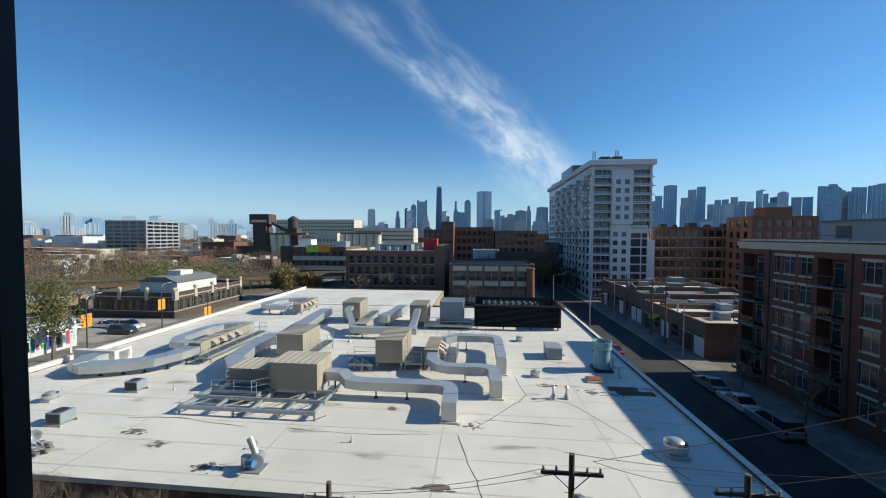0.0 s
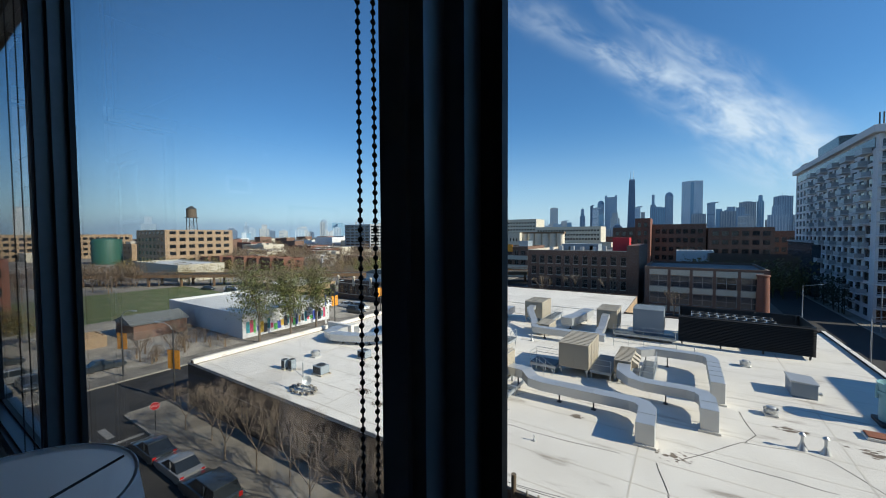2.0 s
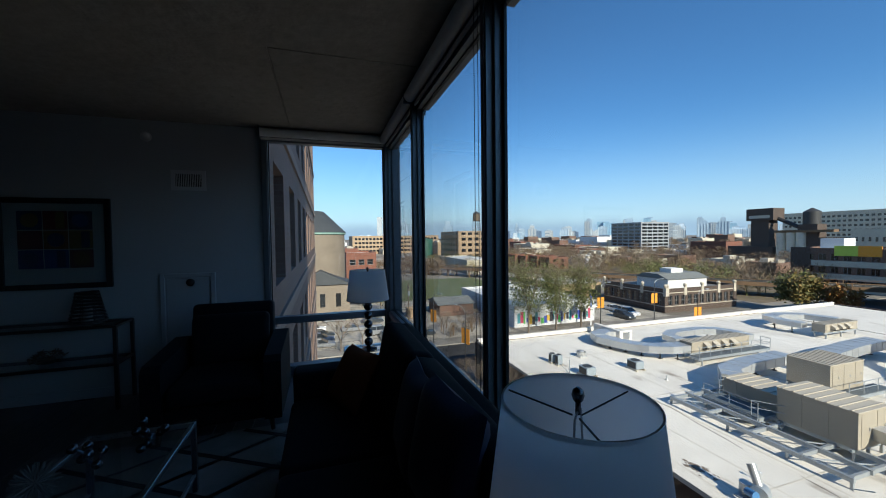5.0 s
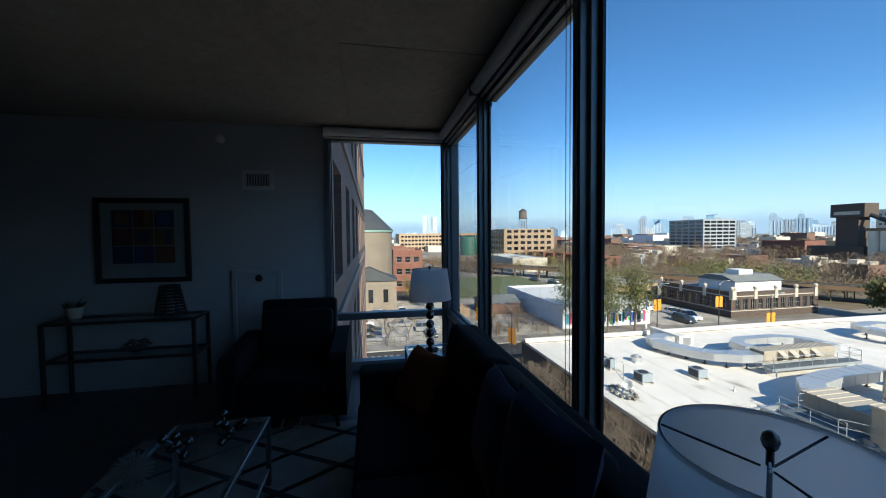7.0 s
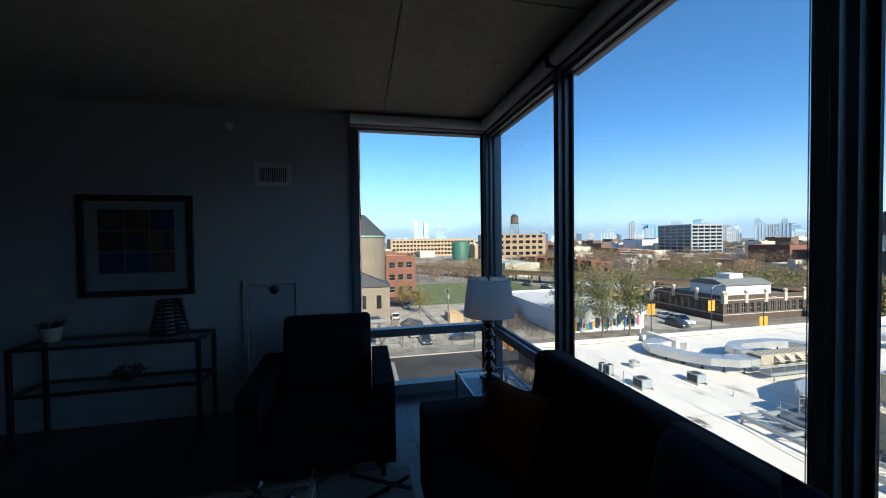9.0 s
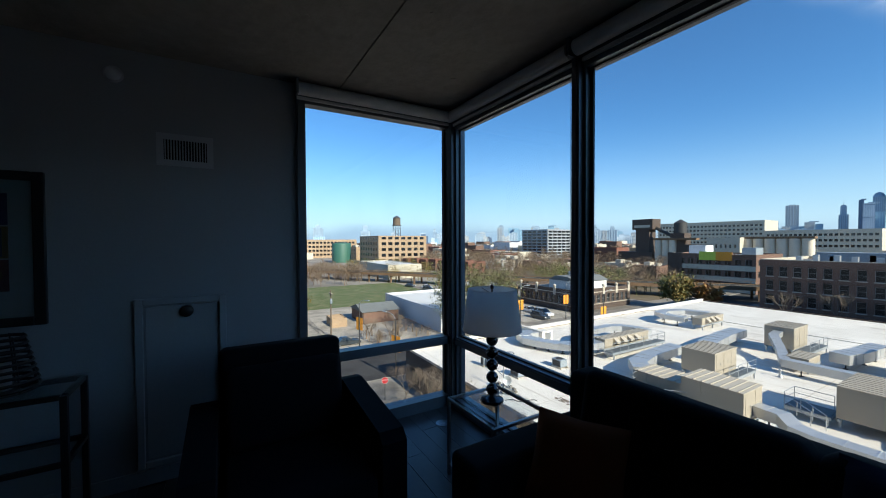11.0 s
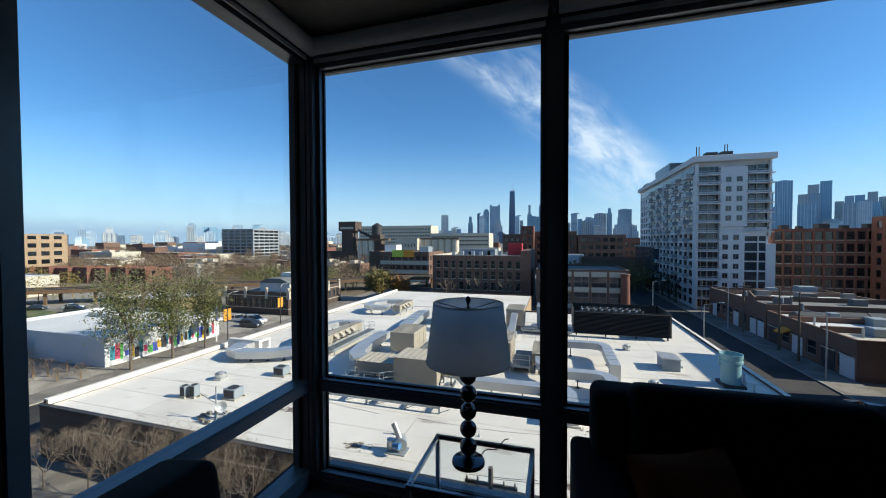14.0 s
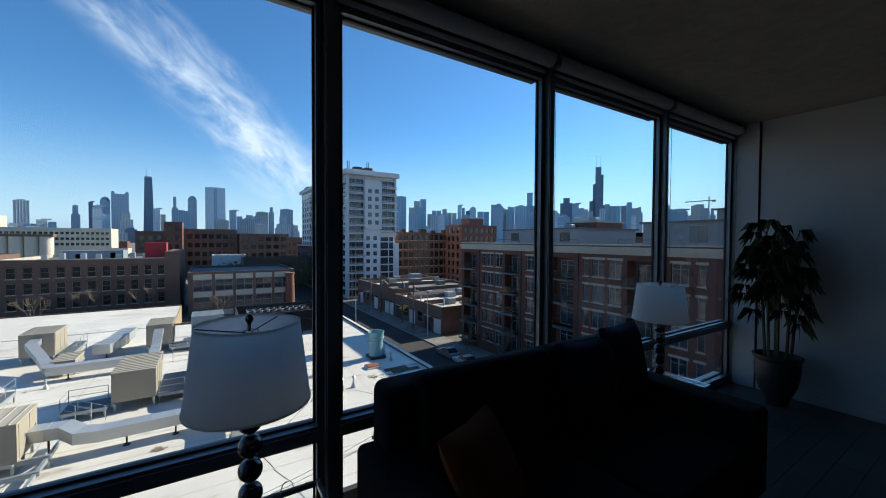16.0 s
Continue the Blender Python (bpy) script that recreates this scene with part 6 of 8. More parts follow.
def car(label, x, y, rz, paint, kind="sedan", z=G + 0.013):
    L, Wd, Hh = {"sedan": (4.6, 1.8, 1.45), "suv": (4.7, 1.86, 1.72), "van": (5.1, 1.98, 1.78)}[kind]
    c = thing("parked_car", label, "car", (x, y, z), "parked cars", rz)
    a, w = L / 2, Wd / 2
    hood = Hh * 0.58
    body = [(-a, 0.32), (-a, hood * 0.92), (-a + 0.12, hood), (a - 1.1, hood * 0.98), (a - 0.12, hood * 0.82), (a, hood * 0.66), (a, 0.3), (a - 0.3, 0.2), (-a + 0.3, 0.2)]
    k = S()
    n = len(body)
    for yy, sc in ((-w, 0.94), (-w * 0.94, 1.0), (w * 0.94, 1.0), (w, 0.94)):
        k.v += [(px * (0.985 if sc < 1 else 1), yy, 0.32 + (pz - 0.32) * sc) for px, pz in body]
    for r in range(3):
        k.f += [(r * n + i, r * n + (i + 1) % n, (r + 1) * n + (i + 1) % n, (r + 1) * n + i) for i in range(n)]
    k.f += [tuple(range(n)), tuple(3 * n + n - 1 - i for i in range(n))]
    part("body", k, paint, c, "", True)
    back = -a + (0.55 if kind == "sedan" else 0.12)
    cab = [(back, hood * 0.97), (back + (0.75 if kind == "sedan" else 0.25), Hh - 0.06), (a - 2.35, Hh - 0.04), (a - 1.25, hood * 0.97)]
    g = S()
    for yy, up in ((-w * 0.93, 0), (w * 0.93, 0)):
        g.v += [(px, yy * (0.84 if i in (1, 2) else 1), pz) for i, (px, pz) in enumerate(cab)]
    g.f = [(0, 1, 5, 4), (1, 2, 6, 5), (2, 3, 7, 6), (0, 3, 2, 1), (4, 5, 6, 7), (0, 4, 7, 3)]
    part("glasshouse", g, M_CARGLASS, c, "dark tinted windows")
    part("roof_panel", S().rbox(cab[1][0] - 0.02, cab[2][0] + 0.02, -w * 0.80, w * 0.80, Hh - 0.07, Hh, 0.03, 2), paint, c, "", True)
    for i, (px, pz) in enumerate(((cab[1][0] * 0.55 + cab[2][0] * 0.45, 0),)):
        for s in (-1, 1):
            part("door_pillar", S().box(px - 0.05, px + 0.05, s * w * 0.90 - 0.03, s * w * 0.90 + 0.03, hood * 0.95, Hh - 0.05), paint, c)
    for sx in (-a + 0.85, a - 0.9):
        for s in (-1, 1):
            wh = part("wheel", S().lathe(0, 0, ((0.2, -0.1), (0.31, -0.1), (0.33, -0.06), (0.33, 0.06), (0.31, 0.1), (0.2, 0.1)), 20).turn(pose(sx, s * (w - 0.11), 0.33, 90, 0, 0)), M_TYRE, c, "black rubber tyre", True)
            part("rim", S().lathe(0, 0, ((0.21, -0.07), (0.21, 0.105), (0.06, 0.09)), 14).turn(pose(sx, s * (w - 0.105), 0.33, 90 if s < 0 else -90, 0, 0)), M_RIM, wh, "", True)
    for s in (-1, 1):
        part("headlight", S().rbox(a - 0.2, a + 0.005, s * w * 0.72 - 0.2, s * w * 0.72 + 0.2, hood * 0.62, hood * 0.8, 0.04, 2), M_CLEARLENS, c, "", True)
        part("tail_light", S().rbox(-a - 0.012, -a + 0.1, s * w * 0.8 - 0.13, s * w * 0.8 + 0.13, hood * 0.62, hood * 0.95, 0.02, 1), M_REDLENS, c)
    part("bumper", S().rbox(-a - 0.06, -a + 0.1, -w * 0.9, w * 0.9, 0.3, 0.5, 0.03, 2), M_STEELDK, c, "", True)


car("dark grey minivan parked by the kerb", -22.9, 12.0, 180, M_CARDARK, "van")
car("pale hatchback parked by the kerb", -28.0, 12.1, 180, M_CARSILVER, "sedan")
car("dark green saloon parked by the kerb", -32.6, 12.0, 180, M_CARDARK, "sedan")
car("silver saloon parked in the shade", 33.1, 47.4, 90, M_CARSILVER, "sedan")
car("white estate car parked in the shade", 33.1, 42.6, 90, M_CARWHITE, "sedan")
car("silver van parked in the shade", 33.1, 37.6, 90, M_CARSILVER, "van")
car("red car parked on the street", 26.0, 60.0, 90, M_CARRED, "sedan")
for x, y, rz, p, k, lb in ((-62.5, 8.6 + 8, 90, M_CARDARK, "sedan", "dark saloon in the parking lot"), (-61.0, -1.5, 90, M_CARSILVER, "sedan", "silver saloon in the parking lot"), (-64.2, -1.6, 90, M_CARBLUE, "suv", "navy car in the parking lot"),
                         (-67.5, -1.4, 90, M_CARDARK, "sedan", "dark saloon in the parking lot"), (-72.0, -3.0, 90, M_CARWHITE, "suv", "white car in the parking lot"), (-62.0, 0.5 + 9, 0, M_CARDARK, "sedan", "dark car by the fence"),
                         (-68.0, 66.0, 0, M_CARWHITE, "sedan", "white saloon in the parking lot"), (-63.0, 65.5, 0, M_CARWHITE, "van", "white van in the parking lot"), (-60.6, 62.0, 0, M_CARDARK, "suv", "dark car in the parking lot"), (-74.0, 64, 0, M_CARWHITE, "van", "white van in the parking lot"),
                         (-112, 66, 40, M_CARSILVER, "sedan", "silver car under the tracks"), (-118, 63, 40, M_CARDARK, "suv", "dark car under the tracks"), (-125, 66, 20, M_CARWHITE, "sedan", "white car under the tracks"), (-132, 62, 20, M_CARDARK, "sedan", "dark car under the tracks"),
                         (-98, 10.2, 0, M_CARSILVER, "suv", "silver car parked beyond the lot"), (-84, 6.0, 180, M_CARWHITE, "sedan", "white car in the parking lot"), (-70.5, 4.5, 90, M_CARSILVER, "sedan", "silver saloon in the parking lot"), (-66.2, 9.4, 90, M_CARSILVER, "suv", "silver car in the parking lot"), (-76.5, 9.0, 90, M_CARDARK, "sedan", "dark saloon in the parking lot"), (-80.5, 1.2, 90, M_CARSILVER, "van", "silver van in the parking lot"), (-47.5, 70.0, 90, M_CARDARK, "sedan", "dark car on the cross street")):
    car(lb, x, y, rz, p, k)


# ---- trees
def limbs(s, p, d, l, r, depth, rng, spread=0.55):
    q = p + d * l
    s.tube(p, q, r, r * 0.68, 5 if depth > 2 else 3, False)
    if depth == 0:
        return [q]
    tips = [q] if depth < 4 else []
    for k in range(3 if depth > 1 else 3 + (rng.random() > 0.4)):
        v = (d + Vector((rng.uniform(-1, 1), rng.uniform(-1, 1), rng.uniform(-0.35, 0.75))) * spread).normalized()
        tips += limbs(s, p + (q - p) * rng.uniform(0.62, 1.0), v, l * rng.uniform(0.6, 0.82), r * 0.6, depth - 1, rng, spread)
    return tips


def tree(name, label, x, y, h, seed, leaf=None, leaves=0, size=0.3, depth=4, z=G, group="", thick=1.0, spread=0.5, lean=0.55):
    rng = random.Random(seed)
    t = thing(name, label, "tree", (x, y, z), group)
    tr = S()
    tr.tube((0, 0, -0.1), (0.05, 0, h * 0.28), h * 0.019 * thick, h * 0.014 * thick, 8)
    part("trunk", tr, M_BARK, t, "", True)
    br = S()
    tips = []
    for k in range(4):
        a = k * 1.57 + rng.random()
        d = Vector((math.cos(a) * lean, math.sin(a) * lean, 1)).normalized()
        tips += limbs(br, Vector((0.05, 0, h * (0.2 + 0.025 * k))), d, h * 0.26, h * 0.010 * thick, depth, rng, spread)
    part("branches", br, M_BARK, t)
    if leaf:
        cr = S()
        for i in range(leaves):
            b0, f = rng.choice(tips), rng.uniform(0.3, 1.0) ** 0.75
            c = Vector((b0.x * (0.55 + 0.4 * f), b0.y * (0.55 + 0.4 * f), b0.z * f + h * 0.05)) + Vector((rng.gauss(0, 1), rng.gauss(0, 1), rng.gauss(0, 1) - 0.7)) * h * 0.06
            n = Vector((rng.gauss(0, 1), rng.gauss(0, 1), rng.gauss(0, 1) + 0.6)).normalized()
            u = n.orthogonal().normalized()
            u = (Matrix.Rotation(rng.random() * 6.28, 3, n) @ u) * size * rng.uniform(0.6, 1.2)
            w = n.cross(u) * 0.55
            cr.poly((c - u, c + w, c + u, c - w))
        part("crown", cr, leaf, t)
    return t


for i, (x, h) in enumerate(((-34.5, 5.0), (-30.4, 5.8), (-26.4, 6.6), (-22.6, 7.0), (-19.0, 6.6), (-15.6, 7.0), (-12.0, 6.6), (-8.0, 6.2))):
    tree("bare_tree", "leafless street tree with fine branches", x, 15.2 + 0.5 * math.sin(i * 2.1), h, 20 + i, depth=6, z=G + 0.15, group="bare street trees", thick=0.5, spread=0.85)
for i, (x, y, h) in enumerate(((-56.2, 35.4, 15.6), (-55.6, 41.0, 14.6), (-55.8, 46.8, 14.0))):
    tree("street_tree", "tall green locust tree on the pavement", x, y, h, 40 + i, M_LEAFG, 5200, 0.17, 4, G + 0.15, "green street trees", 0.7, 0.36, 0.26)
tree("autumn_tree", "yellow-green autumn tree by the corner", -52.0, 104.0, 10.5, 51, M_LEAFG, 2200, 0.4, 4)
tree("autumn_tree", "yellow autumn tree by the corner", -49.5, 102.0, 10.0, 52, M_LEAFY, 2200, 0.4, 4)
tree("autumn_tree", "orange autumn tree by the corner", -45.0, 106.0, 8.0, 53, M_LEAFO, 1600, 0.4, 4)
for i, (x, y, h, lf) in enumerate(((-62, 20.5, 5.5, None), (-64.5, 27, 5.0, None), (-60.2, 24, 4.5, None), (-58.6, -8, 7, None), (-60, 5.2, 6, None), (-57, 1.5, 6.5, None), (-88, 12.5, 8, M_LEAFY), (-96, 9.5, 8, M_LEAFY), (-28, 101, 8.5, None), (-20, 101.5, 9, None), (-11, 101, 9, None), (3, 97, 7, None), (36.8, 47.5, 7, None), (36.6, 38.5, 7, None), (36.8, 30, 7, None))):
    tree("street_tree", "small bare autumn street tree" if lf is None else "small yellow autumn street tree", x, y, h, 60 + i, lf, 900 if lf else 0, 0.22, 4, G + 0.05, "street trees")


def wood(name, label, x0, x1, y0, y1, count, h, leaf, seed, skip=None):
    """A stretch of wood: many small clumps of leaf and twig on thin trunks."""
    rng = random.Random(seed)
    s = S()
    for i in range(count):
        x, y = rng.uniform(x0, x1), rng.uniform(y0, y1)
        hh = h * rng.uniform(0.6, 1.15)
        s.tube((x, y, G), (x, y, G + hh * 0.6), 0.16, 0.08, 3, False)
        bare = leaf is M_WOODS
        for k in range(230 if bare else 150):
            f = rng.betavariate(2.2, 1.8)
            wide = hh * (0.26 if bare else 0.24) * (1.15 - 0.6 * f)
            ox, oy = rng.gauss(0, wide), rng.gauss(0, wide)
            c = Vector((x + ox, y + oy, G + hh * (0.12 + 0.9 * f)))
            if bare:
                u = Vector((ox * 0.25 + rng.gauss(0, 0.35), oy * 0.25 + rng.gauss(0, 0.35), 1.0)).normalized() * hh * rng.uniform(0.04, 0.09)
                w = Vector((rng.gauss(0, 1), rng.gauss(0, 1), rng.gauss(0, 0.4))).normalized() * hh * rng.uniform(0.006, 0.016)
            else:
                n = Vector((rng.gauss(0, 1), rng.gauss(0, 1), rng.gauss(0, 1))).normalized()
                u = n.orthogonal().normalized() * hh * rng.uniform(0.018, 0.045)
                w = n.cross(u) * 0.6
            s.poly((c - u, c + w, c + u, c - w))
    return tagged(part(name, s, leaf), label, "trees", "", "stuff")


wood("woodland", "brown autumn thicket of bare trees", -300, -66, 112, 175, 300, 8.0, M_WOODS, 1)
wood("woodland", "rusty autumn trees in the thicket", -290, -70, 112, 200, 40, 7.5, M_LEAFY, 12)
wood("woodland", "brown autumn thicket of bare trees", -400, -110, 175, 290, 260, 8.5, M_WOODS, 2)
wood("woodland", "yellowing trees along the railway", -230, -140, 60, 95, 60, 8.0, M_LEAFY, 3)
wood("woodland", "green and yellow trees beyond the lot", -120, -70, 112, 130, 34, 8.0, M_LEAFG, 4)
wood("woodland", "autumn trees between the lofts", -6, 34, 138, 152, 40, 10.0, M_LEAFY, 5)
wood("woodland", "brown trees beyond the park", -215, -150, 14, 58, 60, 8.0, M_WOODS, 6)
wood("woodland", "dark evergreen street trees by the tower", 34.5, 36.4, 118, 170, 26, 8.0, leafy("dark_evergreen", (0.02, 0.03, 0.012), (0.035, 0.045, 0.02)), 7)
wood("woodland", "scrub along the neighbour's lot", -66, -59, 20, 33, 16, 2.6, M_WOODS, 8)
wood("woodland", "far bare trees towards the skyline", -1100, -200, 290, 800, 560, 11.0, M_WOODS, 9)

# ---- west side
fence = thing("iron_fence", "black iron railing along the parking lot", "fence", (-58.8, 13.9, G))
for i in range(40):
    part("picket", S().box(-i * 1.0 - 0.02, -i * 1.0 + 0.02, -0.02, 0.02, 0, 1.2), M_STEELDK, fence)
for z in (0.2, 1.1):
    part("fence_rail", S().box(-39, 0, -0.015, 0.015, z, z + 0.04), M_STEELDK, fence)
fence2 = thing("iron_fence", "black iron railing along the parking lot", "fence", (-58.8, 13.7, G))
for i in range(38):
    part("picket", S().box(-0.02, 0.02, -i * 1.0 - 0.02, -i * 1.0 + 0.02, 0, 1.2), M_STEELDK, fence2)
for z in (0.2, 1.1):
    part("fence_rail", S().box(-0.015, 0.015, -37, 0, z, z + 0.04), M_STEELDK, fence2)

shop = building("white_shop", "white painted shop with a mural on its street side", (-91, -61.2, 35.2, 54.5, G, G + 4.4), M_TOWERW, M_WHITEROOF, {}, 0.5)
murals = [(0.05, 0.25, 0.30), (0.45, 0.06, 0.12), (0.10, 0.38, 0.10), (0.05, 0.08, 0.35), (0.55, 0.35, 0.05), (0.05, 0.05, 0.06)]
mm = [mat("mural_paint", c, 0.7, vary=0.2, size=0.5, bump=0.05) for c in murals]
rng = random.Random(5)
for i in range(26):
    y = -9.0 + i * 0.68
    part("mural_shape", S().rbox(14.9, 14.92 + 0.002 * (i % 3), y, y + rng.uniform(0.4, 0.9), rng.uniform(0.3, 1.0), rng.uniform(1.6, 3.2), 0.005, 1), mm[i % 6], shop)
part("roof_unit", S().rbox(2, 6, -2, 1.5, 3.9, 5.3, 0.05, 1), M_WHITEROOF, shop)
part("roof_unit", S().rbox(-9, -1, 2, 2.8, 3.9, 4.7, 0.05, 1), M_WHITEROOF, shop)
sgn = thing("pole_sign", "blue shop sign with pale lines on a white post", "sign", (-57.4, 50.5, G + 0.15), rz=-40)
part("post", S().box(-0.12, 0.12, -0.12, 0.12, 0, 4.1), M_SIGNWHITE, sgn)
part("panel", S().rbox(-0.3, 2.3, -0.14, 0.14, 4.1, 6.2, 0.04, 1), M_SIGNBLUE, sgn)
for z, w in ((5.4, 1.0), (5.0, 1.6), (4.6, 1.3)):
    part("text_bar", S().box(0.0, w, -0.152, -0.141, z, z + 0.2), M_SIGNWHITE, sgn)
shed = thing("brick_shed", "low brick shed with a grey gabled roof", "shed", (-81, 28.5, G))
part("wall", S().box(-4.4, 4.4, -4.2, 4.2, 0, 2.6), M_OLDBRICK, shed)
part("roof", S().prism([(-4.7, 2.6), (4.7, 2.6), (0, 3.9)], "y", -4.6, 4.6), M_SHINGLE, shed)
encl = thing("bin_enclosure", "open brick bin enclosure with three bays", "enclosure", (-79.0, 19.0, G))
part("wall", S().box(-2.6, 2.6, -1.6, -1.4, 0, 1.9).box(-2.6, 2.6, 1.4, 1.6, 0, 1.9).box(-2.6, -2.4, -1.4, 1.4, 0, 1.9).box(2.4, 2.6, -1.4, 1.4, 0, 1.9).box(-0.8, -0.6, -1.4, 1.4, 0, 1.9).box(0.7, 0.9, -1.4, 1.4, 0, 1.9), M_YELBRICK, encl)

deco = building("brick_hall", "low brown brick hall with pale stone trim", (-81.0, -61.4, 74.5, 98.0, G, G + 5.6), M_DKBRICK, M_TARROOF, {"S": (10, 1, 1.2, 2.3, 1.65, 3.5, 0.6), "E": (11, 1, 1.2, 2.3, 1.65, 3.5, 0.7)}, 0.7, style="grid")
for sx in (-9.8, -3.3, 3.3, 9.8):
    part("stone_pier", S().box(sx - 0.4, sx + 0.4, -11.9, -11.7, 3.9, 5.9), M_STONE, deco)
    part("stone_urn", S().lathe(sx, -11.7, ((0.2, 5.9), (0.42, 6.2), (0.42, 6.5), (0.15, 6.75)), 12), M_STONE, deco, "", True)
for sy in (-11.0, -5.5, 0, 5.5, 11.0):
    part("stone_pier", S().box(9.75, 9.95, sy - 0.4, sy + 0.4, 3.9, 5.9), M_STONE, deco)
    part("stone_urn", S().lathe(9.75, sy, ((0.2, 5.9), (0.42, 6.2), (0.42, 6.5), (0.15, 6.75)), 12), M_STONE, deco, "", True)
part("stone_band", S().box(-9.85, 9.85, -11.82, -11.76, 4.5, 4.7).box(9.81, 9.86, -11.7, 11.7, 4.5, 4.7).box(-9.85, 9.85, -11.82, -11.76, 1.4, 1.55).box(9.81, 9.86, -11.7, 11.7, 1.4, 1.55), M_STONE, deco)
part("rooftop_house", S().box(-3.5, 6.0, -6.5, 6.5, 4.8, 7.2), M_WHITEROOF, deco)
part("house_roof", S().prism([(-3.9, 7.2), (6.4, 7.2), (3.4, 8.4), (-0.9, 8.4)], "y", -6.9, 6.9), M_SHINGLE, deco)
part("lantern_box", S().box(-0.4, 3.0, -2, 2, 8.4, 9.5), M_WHITEROOF, deco)
building("garage_shed", "low tan brick garage with a pale roof", (-104, -84, 62, 76, G, G + 4.6), M_YELBRICK, M_WHITEROOF, {"E": (3, 1, 2.6, 2.4, 0.4, 3, 1)}, 0.3)

# elevated railway
vd = thing("railway_viaduct", "rusty steel elevated railway on columns", "viaduct", (-137, 74, G), rz=math.degrees(math.atan2(61, 87)))
part("deck", S().box(-210, 140, -4.2, 4.2, 3.9, 4.2), M_STONE, vd)
for s in (-1, 1):
    part("girder", S().box(-210, 140, s * 4.2 - 0.15, s * 4.2 + 0.15, 3.3, 4.4), M_RUSTSTEEL, vd)
    part("hand_rail", S().box(-210, 140, s * 4.3 - 0.03, s * 4.3 + 0.03, 5.2, 5.28), M_RUSTSTEEL, vd)
    part("track", S().box(-210, 140, s * 1.9 - 0.75, s * 1.9 - 0.65, 4.2, 4.4).box(-210, 140, s * 1.9 + 0.65, s * 1.9 + 0.75, 4.2, 4.4), M_STEELDK, vd)
for k in range(30):
    x = -205 + k * 11.7
    for s in (-1, 1):
        part("column", S().box(x - 0.3, x + 0.3, s * 3.4 - 0.3, s * 3.4 + 0.3, 0, 3.4), M_RUSTSTEEL, vd)
        part("stiffener", S().box(x - 0.1, x + 0.1, s * 4.38 - 0.06, s * 4.38 + 0.06, 3.3, 5.2), M_RUSTSTEEL, vd)
    part("cross_girder", S().box(x - 0.25, x + 0.25, -4.0, 4.0, 3.2, 3.88), M_RUSTSTEEL, vd)

loft = building("brick_warehouse", "buff brick warehouse with rows of windows", (-302, -258, 96, 136, G, 5.6), M_YELBRICK, M_TARROOF, {"E": (7, 5, 3.4, 2.3, 2.4, 4.3, 1.5), "S": (7, 5, 3.4, 2.3, 2.4, 4.3, 1.5)}, 0.8, frames=False)
wtk = thing("water_tower", "old wooden rooftop water tank on steel legs", "water tower", (-275, 118, 4.9))
for sx in (-1, 1):
    for sy in (-1, 1):
        part("leg", S().tube((sx * 2.4, sy * 2.4, -0.6), (sx * 2.1, sy * 2.1, 9.0), 0.22, n=6), M_STEELDK, wtk)
    part("brace", S().tube((sx * 2.3, -2.3, 1), (sx * 2.2, 2.2, 8), 0.1, n=5).tube((sx * 2.3, 2.3, 1), (sx * 2.2, -2.2, 8), 0.1, n=5), M_STEELDK, wtk)
part("platform", S().box(-3, 3, -3, 3, 9.0, 9.4), M_STEELDK, wtk)
part("tank", S().lathe(0, 0, ((3.0, 9.4), (3.0, 15.0)), 24), M_WOODPOLE, wtk, "", True)
part("tank_roof", S().lathe(0, 0, ((3.4, 15.0), (0.2, 17.2)), 24), M_SLATE, wtk, "", True)
for i in range(7):
    building("terrace_house", "two-storey red brick terrace house", (-232 + i * 9.2, -223.4 + i * 9.2, 104 + i * 1.8, 116 + i * 1.8, G, -10.2 + (i % 2) * 0.4), M_REDBRICK, M_TARROOF, {"S": (2, 2, 1.4, 1.5, 1.0, 3.0, 0.5), "E": (2, 2, 1.4, 1.5, 1.0, 3.0, 1.0)}, 0.5, group="terrace houses", frames=False)
gt = thing("storage_tank", "dark green round storage tank", "tank", (-322, 86, G))
part("shell", S().lathe(0, 0, ((8, 0), (8, 16), (7.6, 16.6)), 28), M_GREENTANK, gt, "", True)
part("tank_top", S().lathe(0, 0, ((7.6, 16.6), (3, 17.4)), 24), M_GREENTANK, gt, "", True)

ch = thing("church", "buff brick church with a round apse and slate roof", "church", (-93, -3.2, G))
part("apse_wall", S().lathe(0, 0, ((7.5, 0), (7.5, 19.4)), 40), M_CHURCH, ch, "", True)
part("cornice", S().lathe(0, 0, ((7.5, 19.2), (7.8, 19.4), (7.8, 19.8), (7.5, 19.9)), 40), mat("copper_cornice", (0.22, 0.36, 0.30), 0.7, vary=0.2, size=1), ch, "green copper cornice", True)
part("apse_roof", S().lathe(0, 0, ((7.9, 19.8), (2.6, 25.0), (0.3, 25.3)), 40), M_SLATE, ch, "", True)
part("nave_wall", S().box(-26, -1, -16, 3.6, 0, 19.4), M_CHURCH, ch)
part("nave_roof", S().prism([(-16.6, 19.4), (4.2, 19.4), (-6.2, 25.6)], "x", -26.5, -0.6), M_SLATE, ch)
part("annex_wall", S().box(0.5, 11, -4.5, 7.8, 0, 8.0), M_CHURCH, ch)
part("annex_roof", S().prism([(-5, 8.0), (8.2, 8.0), (1.6, 11.2)], "x", 0, 11.4), M_SLATE, ch)
for k in range(3):
    part("annex_window", S().box(11.0, 11.06, -2 + k * 3.4, -0.9 + k * 3.4, 3.0, 6.0), M_WIN, ch)
